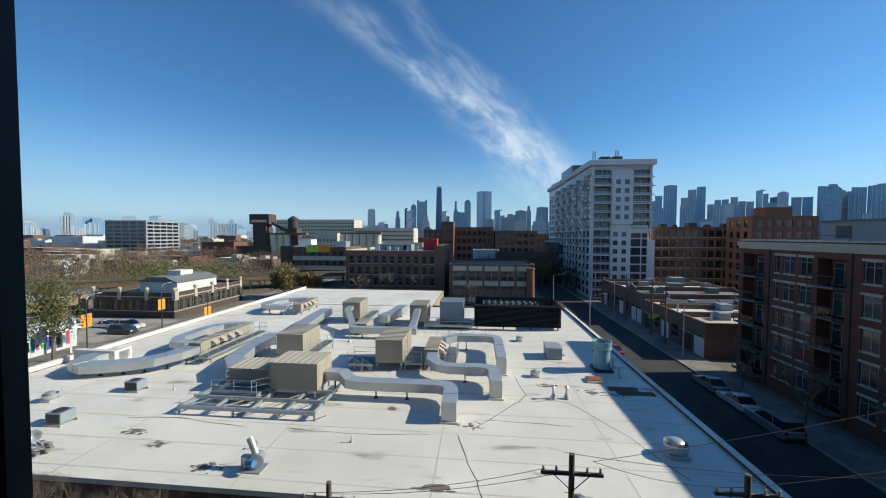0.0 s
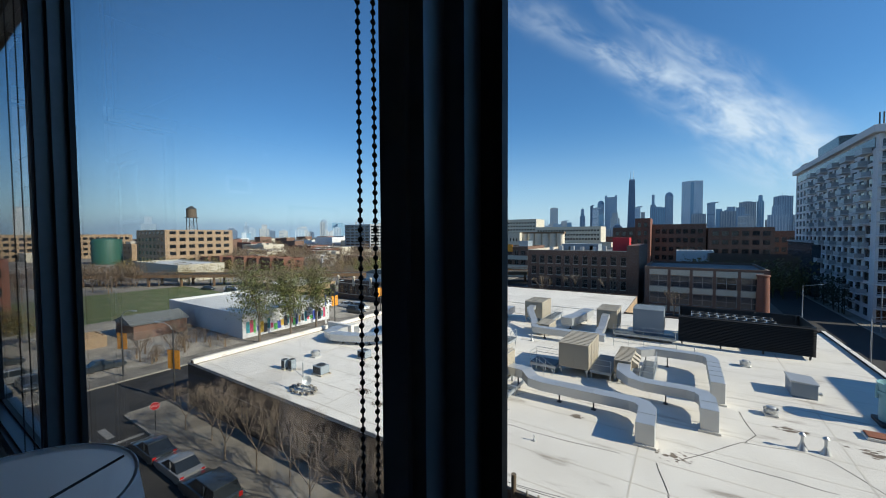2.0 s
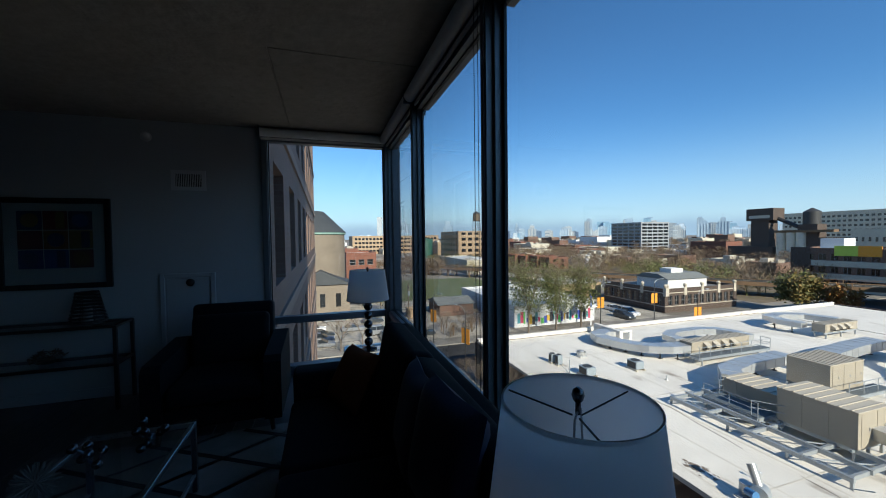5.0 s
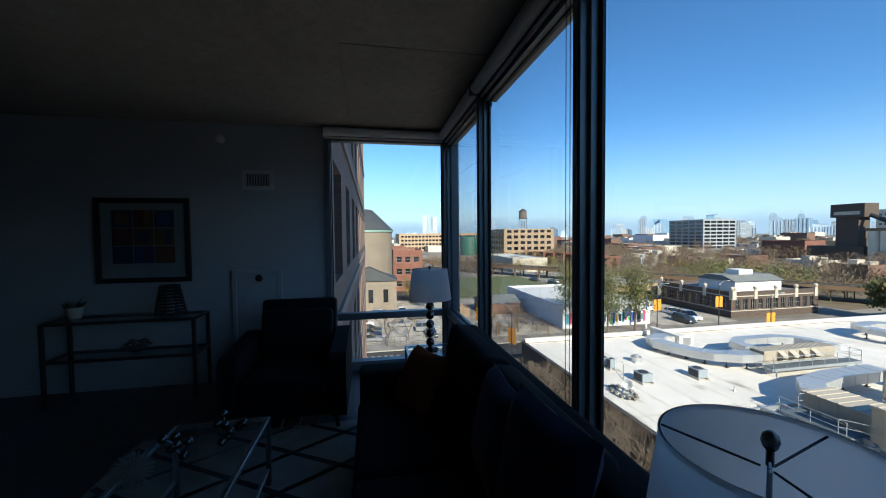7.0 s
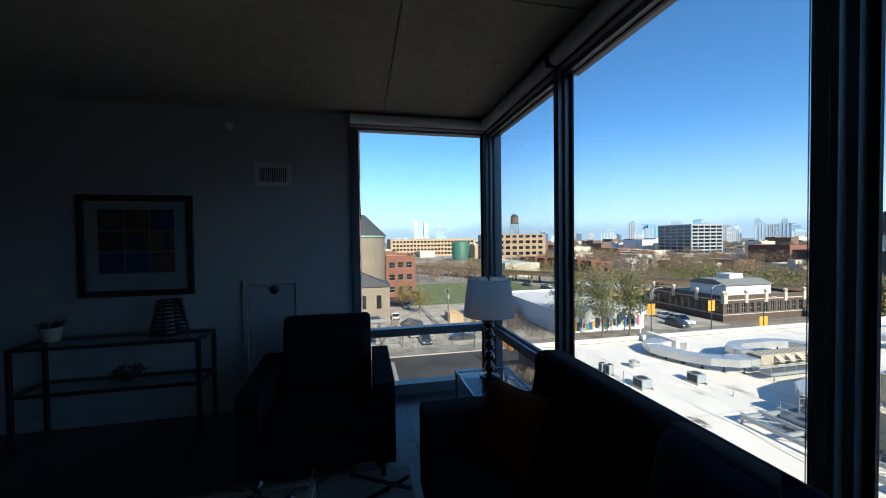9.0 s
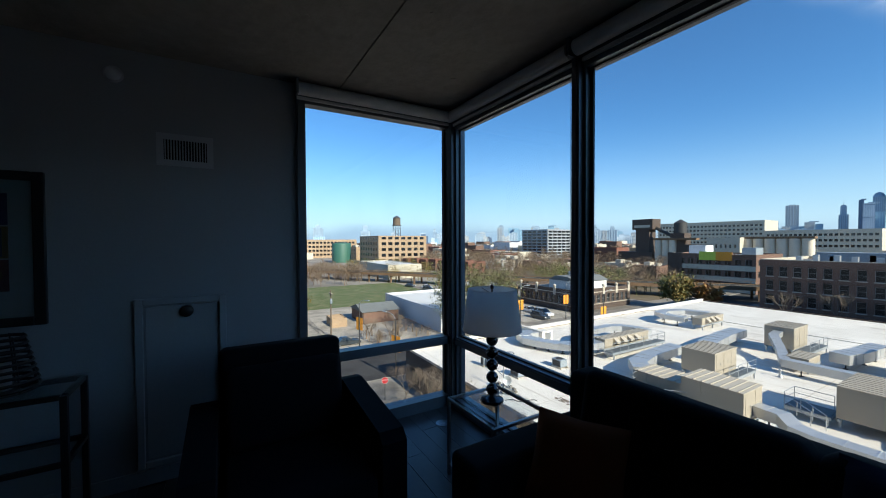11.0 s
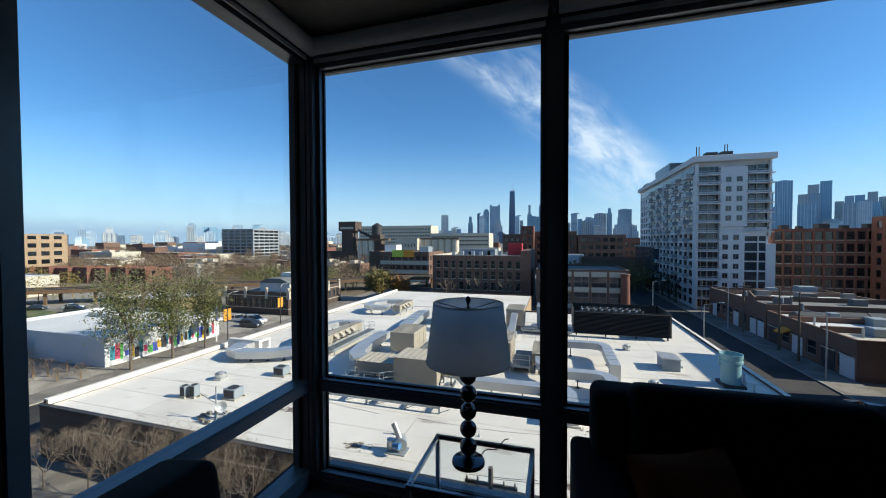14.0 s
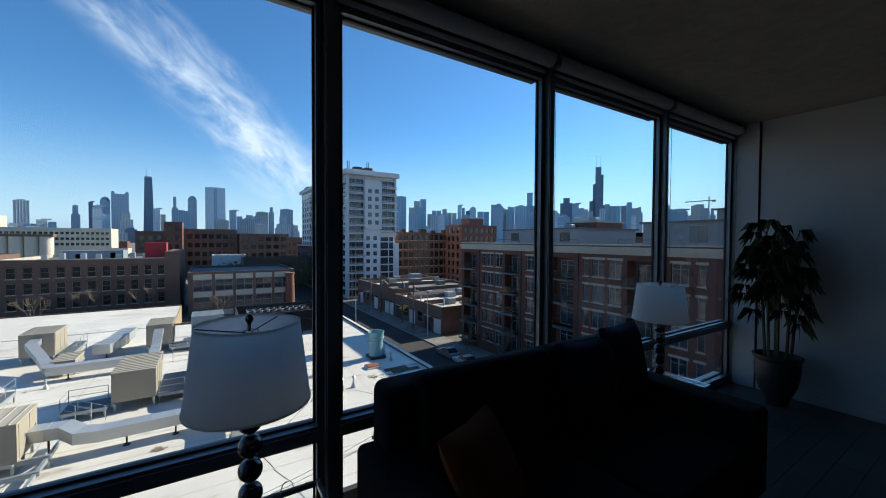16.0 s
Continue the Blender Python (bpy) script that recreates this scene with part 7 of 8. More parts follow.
building("red_brick_house", "three-storey red brick house with a flat roof", (-136, -118, 6, 15.6, G, -3.2), M_REDBRICK, M_WHITEROOF, {"E": (3, 3, 1.9, 1.8, 1.6, 4.0, 0.6), "N": (5, 3, 1.9, 1.8, 1.6, 4.0, 1)}, 0.6)
building("flat_roofed_shed", "long low pale industrial shed", (-260, -190, -14, 16, G, -9.0), M_CREAM, M_WHITEROOF, {"E": (8, 1, 2, 1.6, 3, 3, 1)}, 0.4, frames=False)
building("flat_roofed_shed", "long low pale industrial shed", (-210, -165, 66, 84, G, -10.0), M_CREAM, M_WHITEROOF, {}, 0.4)
building("loft_block", "long tan loft block far off", (-480, -420, 30, 130, G, 3.5), M_YELBRICK, M_TARROOF, {"E": (24, 4, 2.8, 2.2, 2.5, 4.4, 2)}, 0.6, win=M_WIN, frames=False)
building("loft_block", "grey concrete loft block far off", (-360, -316, 330, 370, G, 15.0), M_TOWERG, M_TARROOF, {"S": (5, 8, 7.0, 2.3, 2.0, 3.7, 1.0), "E": (5, 8, 6.5, 2.3, 2.0, 3.7, 1.0)}, 0.6, frames=False)
rngb = random.Random(11)
for i in range(136):
    d = rngb.uniform(330, 900) if i < 50 else (rngb.uniform(420, 1300) if i < 104 else rngb.uniform(215, 420))
    a = radians(rngb.uniform(98, 178) if i < 104 else rngb.uniform(104, 152))
    x, y = math.cos(a) * d, math.sin(a) * d
    w, dd, hh = rngb.uniform(14, 46), rngb.uniform(12, 30), rngb.uniform(5, 13 if d < 500 else 18)
    if i >= 104:
        w, dd, hh = rngb.uniform(8, 20), rngb.uniform(8, 16), rngb.uniform(3.2, 6.0)
        if -345 < x < -245 and 80 < y < 150 or -170 < x < -55 and y > 235:
            continue
    m = rngb.choice((M_OLDBRICK, M_REDBRICK, M_CREAM, M_YELBRICK, M_TOWERW, M_CREAM))
    lb = building("low_building", "far low building with a flat roof", (x - w / 2, x + w / 2, y - dd / 2, y + dd / 2, G, G + hh), m, rngb.choice((M_WHITEROOF, M_TARROOF, M_WHITEROOF)),
                  {"S": (max(2, int(w / 8)), max(1, int(hh / 4)), 2.6, 1.7, 1.4, 3.7, 1.0)} if i < 34 else {}, 0.4, frames=False, group="far low buildings")
    if i % 2 == 0:
        part("roof_unit", S().box(-w * 0.2, w * 0.05, -2, 2, hh - 0.4, hh + 1.6).box(w * 0.2, w * 0.32, -1, 3, hh - 0.4, hh + 1.1), M_UNITTOP, lb)

# ---- north: old brick blocks, silos, lofts
b4 = building("brick_factory", "four-storey old brown brick loft with arched windows", (-33.9, -6.6, 105, 135, G, -2.8), M_OLDBRICK, M_TARROOF, {"S": (11, 4, 1.35, 2.2, 0.75, 3.15, 0.6)}, 0.7, coping=M_STONE, win=M_WINDIM)
for i in range(11):
    for j in range(4):
        x, z = -13.05 + 26.1 / 11 * (i + 0.5), 0.75 + 3.15 * j
        part("window_sill", S().box(x - 0.8, x + 0.8, -15.12, -14.98, z - 0.16, z), M_STONE, b4)
        arch = S()
        for q in range(6):
            a0 = radians(20 + 140 / 6 * q)
            a1 = radians(20 + 140 / 6 * (q + 1))
            p0, p1 = (x + 0.74 * math.cos(a0), z + 2.0 + 0.42 * math.sin(a0)), (x + 0.74 * math.cos(a1), z + 2.0 + 0.42 * math.sin(a1))
            arch.tube((p0[0], -15.03, p0[1]), (p1[0], -15.03, p1[1]), 0.07, 0.07, 4)
        part("window_arch", arch, M_DKBRICK, b4)
part("stair_tower", S().box(12.6, 15.4, -15.3, 10, 0, 15.4), M_OLDBRICK, b4)
part("red_hut", S().box(8.2, 12.4, -8, -4, 13.4, 17.4), M_REDPAINT, b4)
for k in range(9):
    part("roof_box", S().rbox(-10 + k * 2.1, -9 + k * 2.1, -6 + (k % 3) * 3, -5 + (k % 3) * 3, 13.3, 14.6 + 0.3 * (k % 2), 0.05, 1), M_DUCT, b4)
part("roof_house", S().box(-8, 3, 0, 6, 13.3, 15.4), M_UNITGREY, b4)
fac = building("brick_workshop", "two-storey dark red brick workshop with cream panels", (-3.1, 19.6, 100, 122, G, -6.1), M_OLDBRICK, M_TARROOF, {"S": (5, 2, 3.6, 2.6, 2.2, 4.0, 0.7)}, 0.5, style="grid", win=M_WINBLUE)
for i in range(5):
    x = -11.35 + 0.7 + 4.26 * (i + 0.5)
    for z in (0.5, 4.9, 8.9):
        part("cream_panel", S().box(x - 1.85, x + 1.85, -11.06, -11.0, z, z + 1.25), M_CREAM, fac)
chm = thing("brick_chimney", "round orange brick chimney", "chimney", (18.4, 98.9, G))
part("flue", S().lathe(0, 0, ((1.2, 0), (1.0, 9.6)), 24), M_REDBRICK, chm, "", True)
part("rim", S().lathe(0, 0, ((1.0, 9.5), (1.15, 9.6), (1.15, 9.9), (0.8, 9.9)), 24), M_REDBRICK, chm, "", True)
sb = building("sign_building", "brown brick block with lime and orange billboards", (-78.9, -50.5, 150, 172, G, -3.4), M_OLDBRICK, M_WHITEROOF, {"S": (9, 3, 1.9, 2.0, 1.6, 4.0, 0.6), "E": (5, 3, 1.9, 2.0, 1.6, 4.0, 0.6)}, 0.6, style="double")
part("roof_house", S().box(-9.0, -3.2, -6, 0, 12.8, 16.4), M_TOWERW, sb, "white roof house")
part("roof_house", S().box(7.6, 11.6, -4, 2, 12.8, 15.6), M_UNITGREY, sb)
part("billboard", S().box(-3.0, 2.4, -11.2, -11.0, 11.1, 14.2), M_LIME, sb, "lime green billboard")
part("billboard", S().box(2.4, 7.4, -11.2, -11.0, 11.1, 14.2), M_BANNER, sb, "orange billboard")
for j in range(3):
    part("cream_panel", S().box(-8.8, 14.1, -11.06, -11.0, 3.75 + 4.0 * j, 5.45 + 4.0 * j) if j < 2 else S().box(-8.8, 14.1, -11.06, -11.0, 0.2, 1.4), M_CREAM, sb)
part("dark_bay", S().box(-14.3, -9.0, -11.15, -11.0, 0, 13.6), M_DKBRICK, sb)
sil = thing("grain_silos", "row of pale concrete grain silos", "silo", (-82, 264, G))
for k in range(6):
    part("silo", S().lathe(-13.0 + k * 5.3, 0, ((2.6, 0), (2.6, 19.0)), 24), M_SILO, sil, "", True)
part("gallery", S().box(-16, 16.5, -2.2, 2.2, 19.0, 20.2), M_RUSTSTEEL, sil)
sil2 = thing("grain_silos", "group of pale concrete grain silos", "silo", (-139, 258, G))
for k in range(3):
    part("silo", S().lathe(-4.8 + k * 4.8, 0, ((2.3, 0), (2.3, 18.4)), 24), M_SILO, sil2, "", True)
part("gallery", S().box(-7.5, 20, -2.2, 2.2, 18.4, 19.8), M_RUSTSTEEL, sil2)
hs = thing("grain_elevator", "dark grain elevator head house with a sloped conveyor", "elevator", (-155, 262, G))
part("tower_wall", S().box(-5.5, 4.5, -4, 4, 0, 30), M_DKBRICK, hs)
part("head_house", S().box(-7.6, 7.4, -5, 5, 26, 33.4), M_DKBRICK, hs)
part("window_band", S().box(-6, 5.6, -5.05, -5.0, 27.4, 29.2), M_CREAM, hs)
part("base_house", S().box(-18, 8, -6, 6, 0, 10), M_DKBRICK, hs)
part("conveyor", S().tube((6, 0, 27.5), (22, -3, 20), 1.2, n=6), M_STEELDK, hs)
wk = thing("water_tank", "dark round roof tank on a steel tower", "tank", (-131.5, 262, G))
part("tower_wall", S().box(-4.5, 4.5, -4, 4, 0, 23.0), M_DKBRICK, wk)
part("tank", S().lathe(0, 0, ((3.9, 23), (3.9, 30.0), (0.4, 32.2)), 20), M_STEELDK, wk, "", True)
part("lower_block", S().box(4.5, 19, -4, 4, 0, 15.5), M_DKBRICK, wk)
building("cream_block", "cream brick block between the silos", (-112.5, -95.8, 256, 268, G, 3.0), M_CREAM, M_TARROOF, {"S": (6, 1, 1.0, 2.2, 13.5, 3, 1)}, 0.5, frames=False)
building("long_white_block", "long white warehouse with rows of windows", (-236, -140, 420, 450, G, 19.5), M_CREAM, M_TARROOF, {"S": (27, 8, 2.2, 1.9, 3.0, 4.0, 1)}, 0.6, frames=False)
building("long_white_block", "long pale warehouse with rows of windows", (-140, -70, 420, 450, G, 9.8), M_CREAM, M_TARROOF, {"S": (22, 5, 2.1, 2.0, 3.0, 4.6, 1)}, 0.6, frames=False)
building("loft_block", "tall old orange brick loft", (-15.5, -9.0, 200, 214, G, 9.0), M_REDBRICK, M_TARROOF, {"S": (2, 6, 1.5, 2.2, 1.6, 4.0, 0.6)}, 0.6, frames=False)
building("loft_block", "old brown brick loft", (-26, -15.6, 205, 222, G, 4.8), M_OLDBRICK, M_TARROOF, {"S": (3, 5, 1.6, 2.0, 1.6, 4.0, 0.6)}, 0.6, frames=False)
building("loft_block", "old brown brick loft with large windows", (-8.8, 13.0, 210, 240, G, 6.2), M_OLDBRICK, M_TARROOF, {"S": (7, 5, 2.0, 2.2, 1.6, 4.2, 0.8)}, 0.6, frames=False)
building("loft_block", "grey brick loft with large windows", (13.6, 36.0, 204, 236, G, 4.2), M_OLDBRICK, M_TARROOF, {"S": (6, 5, 2.4, 2.0, 1.8, 3.9, 0.8)}, 0.6, frames=False)
building("long_hall", "long brown brick hall with arched windows", (34, 60, 215, 240, G, 2.6), M_OLDBRICK, M_TARROOF, {"S": (10, 4, 1.7, 2.2, 1.8, 4.2, 0.6)}, 0.6, frames=False)
building("low_building", "white low building among autumn trees", (2, 14, 172, 182, G, -5), M_TOWERW, M_WHITEROOF, {"S": (3, 2, 1.6, 1.8, 2, 4, 0.6)}, 0.5, frames=False)
building("low_building", "long low brick shed behind trees", (12, 36, 158, 170, G, -5.6), M_OLDBRICK, M_TARROOF, {}, 0.5)

# ---- east: white tower, low shops, red lofts, apartments
tw = building("apartment_tower", "fifteen-storey white concrete apartment tower with glass balconies", (37.0, 53.2, 111.2, 176, G, 21.6), M_TOWERW, M_TARROOF, {"W": (15, 15, 2.9, 1.75, 0.9, 2.46, 0.8)}, 0.5, win=M_WINBLUE, frames=False)
FL = 2.46
FY = -33.6          # outer front line, a little before the glazed bays
part("white_panel", S().rbox(-2.9, 2.9, FY - 0.5, -32.4, 21.7, 36.9, 0.05, 1), M_TOWERW, tw)
part("lower_panel", S().box(-2.9, 2.3, FY, -32.4, 0, 21.7), M_TOWERW, tw)
part("corner_pier", S().box(-8.12, -7.6, FY, -32.4, 0, 38.2), M_TOWERW, tw)
part("corner_pier", S().box(7.75, 8.12, FY, -32.4, 19.2, 38.2), M_TOWERW, tw)
part("lower_wing", S().box(7.2, 9.2, FY + 0.2, -20, 0, 17.3), M_TOWERW, tw)
part("bay_frame", S().box(2.3, 2.6, FY, -32.4, 6, 19.2).box(5.4, 5.6, FY, -32.4, 6, 19.2).box(2.3, 7.2, FY, -32.4, 19.2, 21.4).box(2.3, 7.2, FY, -32.4, 0, 6.0), M_TOWERW, tw)
wfr = S().box(-0.62, 0.62, -0.05, 0, 0, 0.06).box(-0.62, 0.62, -0.05, 0, 1.3, 1.36).box(-0.62, -0.56, -0.05, 0, 0.06, 1.3).box(0.56, 0.62, -0.05, 0, 0.06, 1.3).box(-0.03, 0.03, -0.04, 0, 0.06, 1.3).mesh("panel_window", M_WINFRAME)
wpn = S().box(-0.56, 0.56, -0.02, 0.01, 0.06, 1.3).mesh("pane", M_WINBLUE)
for j in range(15):
    z = 0.55 + FL * j
    if j in range(9, 14) or 2 <= j < 8:
        for x in ((-1.2, 1.15) if j > 8 else (-1.6, 0.75)):
            o = new("panel_window", wfr)
            o.parent, o.matrix_basis = tw, pose(x, (FY - 0.5 if j > 8 else FY) - 0.001, z + 0.45)
            p = new("pane", wpn)
            p.parent = o
    for x0, x1 in ((-7.6, -2.9), (2.9, 7.75)):
        if x0 > 0 and j < 8:
            if 2 <= j:
                part("glass_bay", S().box(2.6, 5.4, -33.2, -33.1, z + 0.15, z + 2.2).box(5.6, 7.2, -33.2, -33.1, z + 0.15, z + 2.2), M_WINBLUE, tw)
                part("bay_floor", S().box(2.6, 5.4, FY + 0.1, -32.4, z - 0.2, z + 0.12).box(5.6, 7.2, FY + 0.1, -32.4, z - 0.2, z + 0.12), M_TOWERW, tw)
            continue
        gl = part("window_wall", S().box(x0, x1, -32.5, -32.4, z + 0.15, z + 2.3), M_WINBLUE, tw)
        part("wall_pier", S().box((x0 + x1) / 2 - 0.14, (x0 + x1) / 2 + 0.14, -32.7, -32.5, z + 0.12, z + 2.3).box(x0 + 0.9, x0 + 1.0, -32.6, -32.5, z + 0.12, z + 2.3).box(x1 - 1.0, x1 - 0.9, -32.6, -32.5, z + 0.12, z + 2.3), M_WINFRAME, gl)
        if j and z < 38:
            out = 0.9 if j % 2 else 0.55
            sl = part("balcony", S().box(x0 - (0.4 if x0 < 0 else 0), x1 + (0.9 if x0 > 0 else 0), FY - out, -32.4, z - 0.12, z + 0.1), M_TOWERW, tw)
            part("balustrade", S().box(x0 - 0.3, x1 + 0.2, FY - out + 0.02, FY - out + 0.06, z + 0.9, z + 1.0).box(x0 - 0.3, x1 + 0.2, FY - out + 0.02, FY - out + 0.06, z + 0.2, z + 0.62), M_RAIL, sl)
    if j > 1:
        for k in range(5):
            y0 = -30.5 + k * 9.6 + (2.2 if j % 2 else 0)
            if y0 > 0 and j < 6:
                continue
            sl = part("balcony", S().box(-9.6, -8.1, y0, y0 + 4.2, z - 0.12, z + 0.1), M_TOWERW, tw)
            part("balustrade", S().box(-9.58, -9.53, y0 + 0.05, y0 + 4.15, z + 0.14, z + 1.1).box(-9.53, -8.15, y0 + 0.05, y0 + 0.1, z + 0.14, z + 1.1), M_RAIL, sl)
part("glass_podium", S().box(-9.9, -8.12, 2, 32, 0.2, 15.6), M_WINBLUE, tw)
part("podium_slab", S().box(-10.2, -8.12, 1.8, 32.2, 15.6, 16.1), M_TOWERG, tw)
part("top_glazing", S().box(-8.2, -8.12, -32, 30, 35.6, 37.8), M_WINBLUE, tw)
part("roof_slab", S().rbox(-9.1, 8.9, -34.6, 33.0, 38.4, 39.9, 0.06, 1), M_TOWERW, tw)
part("plant_room", S().box(-7.2, -0.5, -6, 12, 39.9, 43.6), M_WINBLUE, tw)
part("plant_room", S().box(-7.4, 0, 24, 31, 39.9, 41.4), M_TOWERG, tw)
for x in (-7.4, -6.8, -1.0, -0.4):
    part("roof_mast", S().tube((x, -31, 39.9), (x, -31, 43.2 if x > -2 else 43.0), 0.12, n=6), M_STEELDK, tw)
for x in (-4.2, -0.8):
    part("roof_box", S().box(x - 1.3, x + 1.3, -32, -29.6, 40.3, 41.2).box(x - 1.0, x - 0.8, -31.5, -30, 39.9, 40.3).box(x + 0.8, x + 1.0, -31.5, -30, 39.9, 40.3), M_STEELDK, tw)

low = building("low_shops", "low old brick shops along the shaded street", (38.8, 62, 80, 106, G, -10.3), M_OLDBRICK, M_TARROOF, {"W": (8, 1, 2.0, 2.2, 1.2, 3, 0.6), "S": (6, 1, 1.8, 1.8, 1.6, 3, 0.6)}, 0.5)
low2 = building("low_shops", "low old brick workshop with a white roof", (38.8, 58, 58.5, 79.6, G, -11.4), M_OLDBRICK, M_WHITEROOF, {"W": (6, 1, 2.2, 2.2, 1.0, 3, 0.6)}, 0.5)
for x, y, w in ((-5, -6, 1.8), (0, 2, 2.2), (4, -3, 1.6), (-3, 6, 1.4), (6, 6, 1.8)):
    part("roof_unit", S().rbox(x, x + w, y, y + w, 4.9, 6.1, 0.06, 1), M_UNITGREY, low2)
for x, y in ((-7.5, 7.2), (-1.5, 8.2), (3.0, 8.4)):
    part("skylight", S().prism([(-1.6, 4.9), (1.6, 4.9), (1.2, 5.6), (0, 6.1), (-1.2, 5.6)], "x", x, x + 4.2).turn(pose(0, y - 0.4, 0)), M_SLATE, low2)
for y in (-3.6, 3.8):
    part("party_wall", S().box(-9.5, 9.5, y - 0.18, y + 0.18, 4.9, 5.75), M_OLDBRICK, low2)
part("tar_patch", S().box(-9.2, 9.2, -10.1, -3.8, 4.9, 4.91), M_CREAM, low2)
for x, y in ((-6.5, -6.5), (2.5, -8.0), (5.5, 0.5), (-7.8, 1.0)):
    part("roof_pipe", S().tube((x, y, 4.8), (x, y, 6.2), 0.14, n=8), M_RAIL, low2)
for k, y in enumerate((-9.0, -5.4, 1.6, 8.4)):
    dr = part("roller_door", S().box(-9.66, -9.6, y - 1.3, y + 1.3, 0, 2.9), M_TOWERW if k % 2 == 0 else M_STEELDK, low2)
    part("door_hood", S().box(-9.8, -9.66, y - 1.45, y + 1.45, 2.9, 3.05), M_STONE, dr)
part("awning", S().prism([(-9.6, 3.6), (-10.9, 2.9), (-10.9, 2.7), (-9.6, 3.3)], "y", 3.4, 5.6), M_BANNER, low2, "faded orange awning")
part("stepped_gable", S().prism([(-12.9, 6.4), (-9.2, 6.4), (-9.2, 7.2), (-6.6, 8.0), (-4.0, 7.2), (-4.0, 6.4)], "x", -11.66, -11.3), M_OLDBRICK, low)
for y in (-11.4, -8.6, -1.5, 9.5):
    part("roller_door", S().box(-11.68, -11.6, y - 1.1, y + 1.1, 0, 3.0), M_TOWERW, low)
for x, y, w, h in ((-8, -9, 2.4, 1.3), (-2, -4, 3.0, 1.6), (4, -8, 2.2, 1.2), (-6, 3, 2.6, 1.1), (3, 6, 3.4, 1.9), (8, 1, 1.8, 1.2), (-1, 10, 2.0, 1.0)):
    part("roof_unit", S().rbox(x, x + w, y, y + w * 0.7, 6.0, 6.0 + h, 0.06, 1), M_UNITGREY if int(x) % 2 else M_TARROOF, low)
for y in (-4.5, 4.5):
    part("party_wall", S().box(-11.5, 11.5, y - 0.2, y + 0.2, 6.0, 6.9), M_OLDBRICK, low)
part("pale_roof_patch", S().box(-11.0, 11.0, -4.2, 4.2, 6.0, 6.012), M_WHITEROOF, low)
building("low_shops", "low tan brick shed", (58.4, 76, 60, 79, G, -11.9), M_CREAM, M_TARROOF, {}, 0.4)
rl = building("loft_block", "long red brick loft with rows of windows", (62.5, 92, 130, 160, G, 4.6), M_REDBRICK, M_TARROOF, {"S": (12, 6, 1.9, 2.3, 1.2, 3.4, 0.5), "W": (10, 6, 1.8, 2.3, 1.2, 3.4, 0.8)}, 0.7, frames=False)
for i in range(13):
    x = -14.25 + 28.5 / 12 * i
    part("brick_pier", S().box(x - 0.22, x + 0.22, -15.22, -15.0, 0, 21.2), M_REDBRICK, rl)
for j in range(6):
    part("sill_course", S().box(-14.7, 14.7, -15.1, -15.0, 0.95 + 3.4 * j, 1.16 + 3.4 * j), M_STONE, rl)
for x, y, w in ((-11, -12, 2.0), (-6, -10, 1.4), (-2, -12, 2.6), (4, -11, 1.6), (9, -12, 2.2), (12, -9, 1.2)):
    part("roof_unit", S().rbox(x, x + w, y, y + w, 20.6, 21.6 + w * 0.5, 0.05, 1), M_STEELDK, rl)
rb = building("loft_block", "taller red brick loft block", (85, 103, 118, 129.6, G, 7.6), M_REDBRICK, M_TARROOF, {"S": (6, 7, 1.6, 2.0, 1.4, 3.3, 1), "W": (3, 7, 1.6, 2.0, 1.4, 3.3, 1)}, 0.6, frames=False)
part("roof_house", S().box(-3, 4, -3, 3, 23.6, 27.2), M_REDBRICK, rb)

ap = building("apartment_house", "red brick apartment house with recessed balconies in shade", (40.0, 76, -42, 53.5, G, 1.2), M_APTBRICK, M_TARROOF, {"N": (9, 5, 1.6, 2.05, 1.75, 3.1, 0.8)}, 0.6, coping=M_STONE, win=M_WINBLUE, frames=False, west=False)
# the street front, with window bays and deep balcony bays set out from its north end
bays = []
for k in range(5):
    d = 20.0 * k
    bays += [(d + 0.7, d + 4.5, "deep"), (d + 6.0, d + 6.7, "slit"), (d + 7.2, d + 8.75, "pair"), (d + 9.4, d + 10.95, "pair"), (d + 11.6, d + 14.6, "deep"), (d + 16.2, d + 17.9, "pair"), (d + 18.6, d + 19.3, "slit")]
bays = [b for b in bays if b[1] < 95.0]
AX = -18.0
front = S()
cu = [0.0] + [v for b in bays for v in b[:2]] + [95.5]
cz = [0.0] + [v for j in range(5) for v in (1.75 + 3.1 * j, 3.80 + 3.1 * j)] + [18.0]
for i in range(len(cu) - 1):
    for j in range(len(cz) - 1):
        a, c, d, e = 47.75 - cu[i], 47.75 - cu[i + 1], cz[j], cz[j + 1]
        if i % 2 and j % 2:
            q = AX + (1.3 if bays[i // 2][2] == "deep" else 0.2)
            if bays[i // 2][2] == "deep":
                d -= 0.7
                front.poly(((q, a, d), (q, c, d), (q, c, e), (q, a, e)))
            front.poly(((AX, a, d), (q, a, d), (q, a, e), (AX, a, e))).poly(((AX, c, d), (AX, c, e), (q, c, e), (q, c, d)))
            front.poly(((AX, a, d), (AX, c, d), (q, c, d), (q, a, d))).poly(((AX, a, e), (q, a, e), (q, c, e), (AX, c, e)))
        else:
            if i % 2 and bays[i // 2][2] == "deep" and j < len(cz) - 2:
                e -= 0.7
            front.poly(((AX, a, d), (AX, c, d), (AX, c, e), (AX, a, e)))
part("street_front", front, M_APTBRICK, ap)
APW = {}
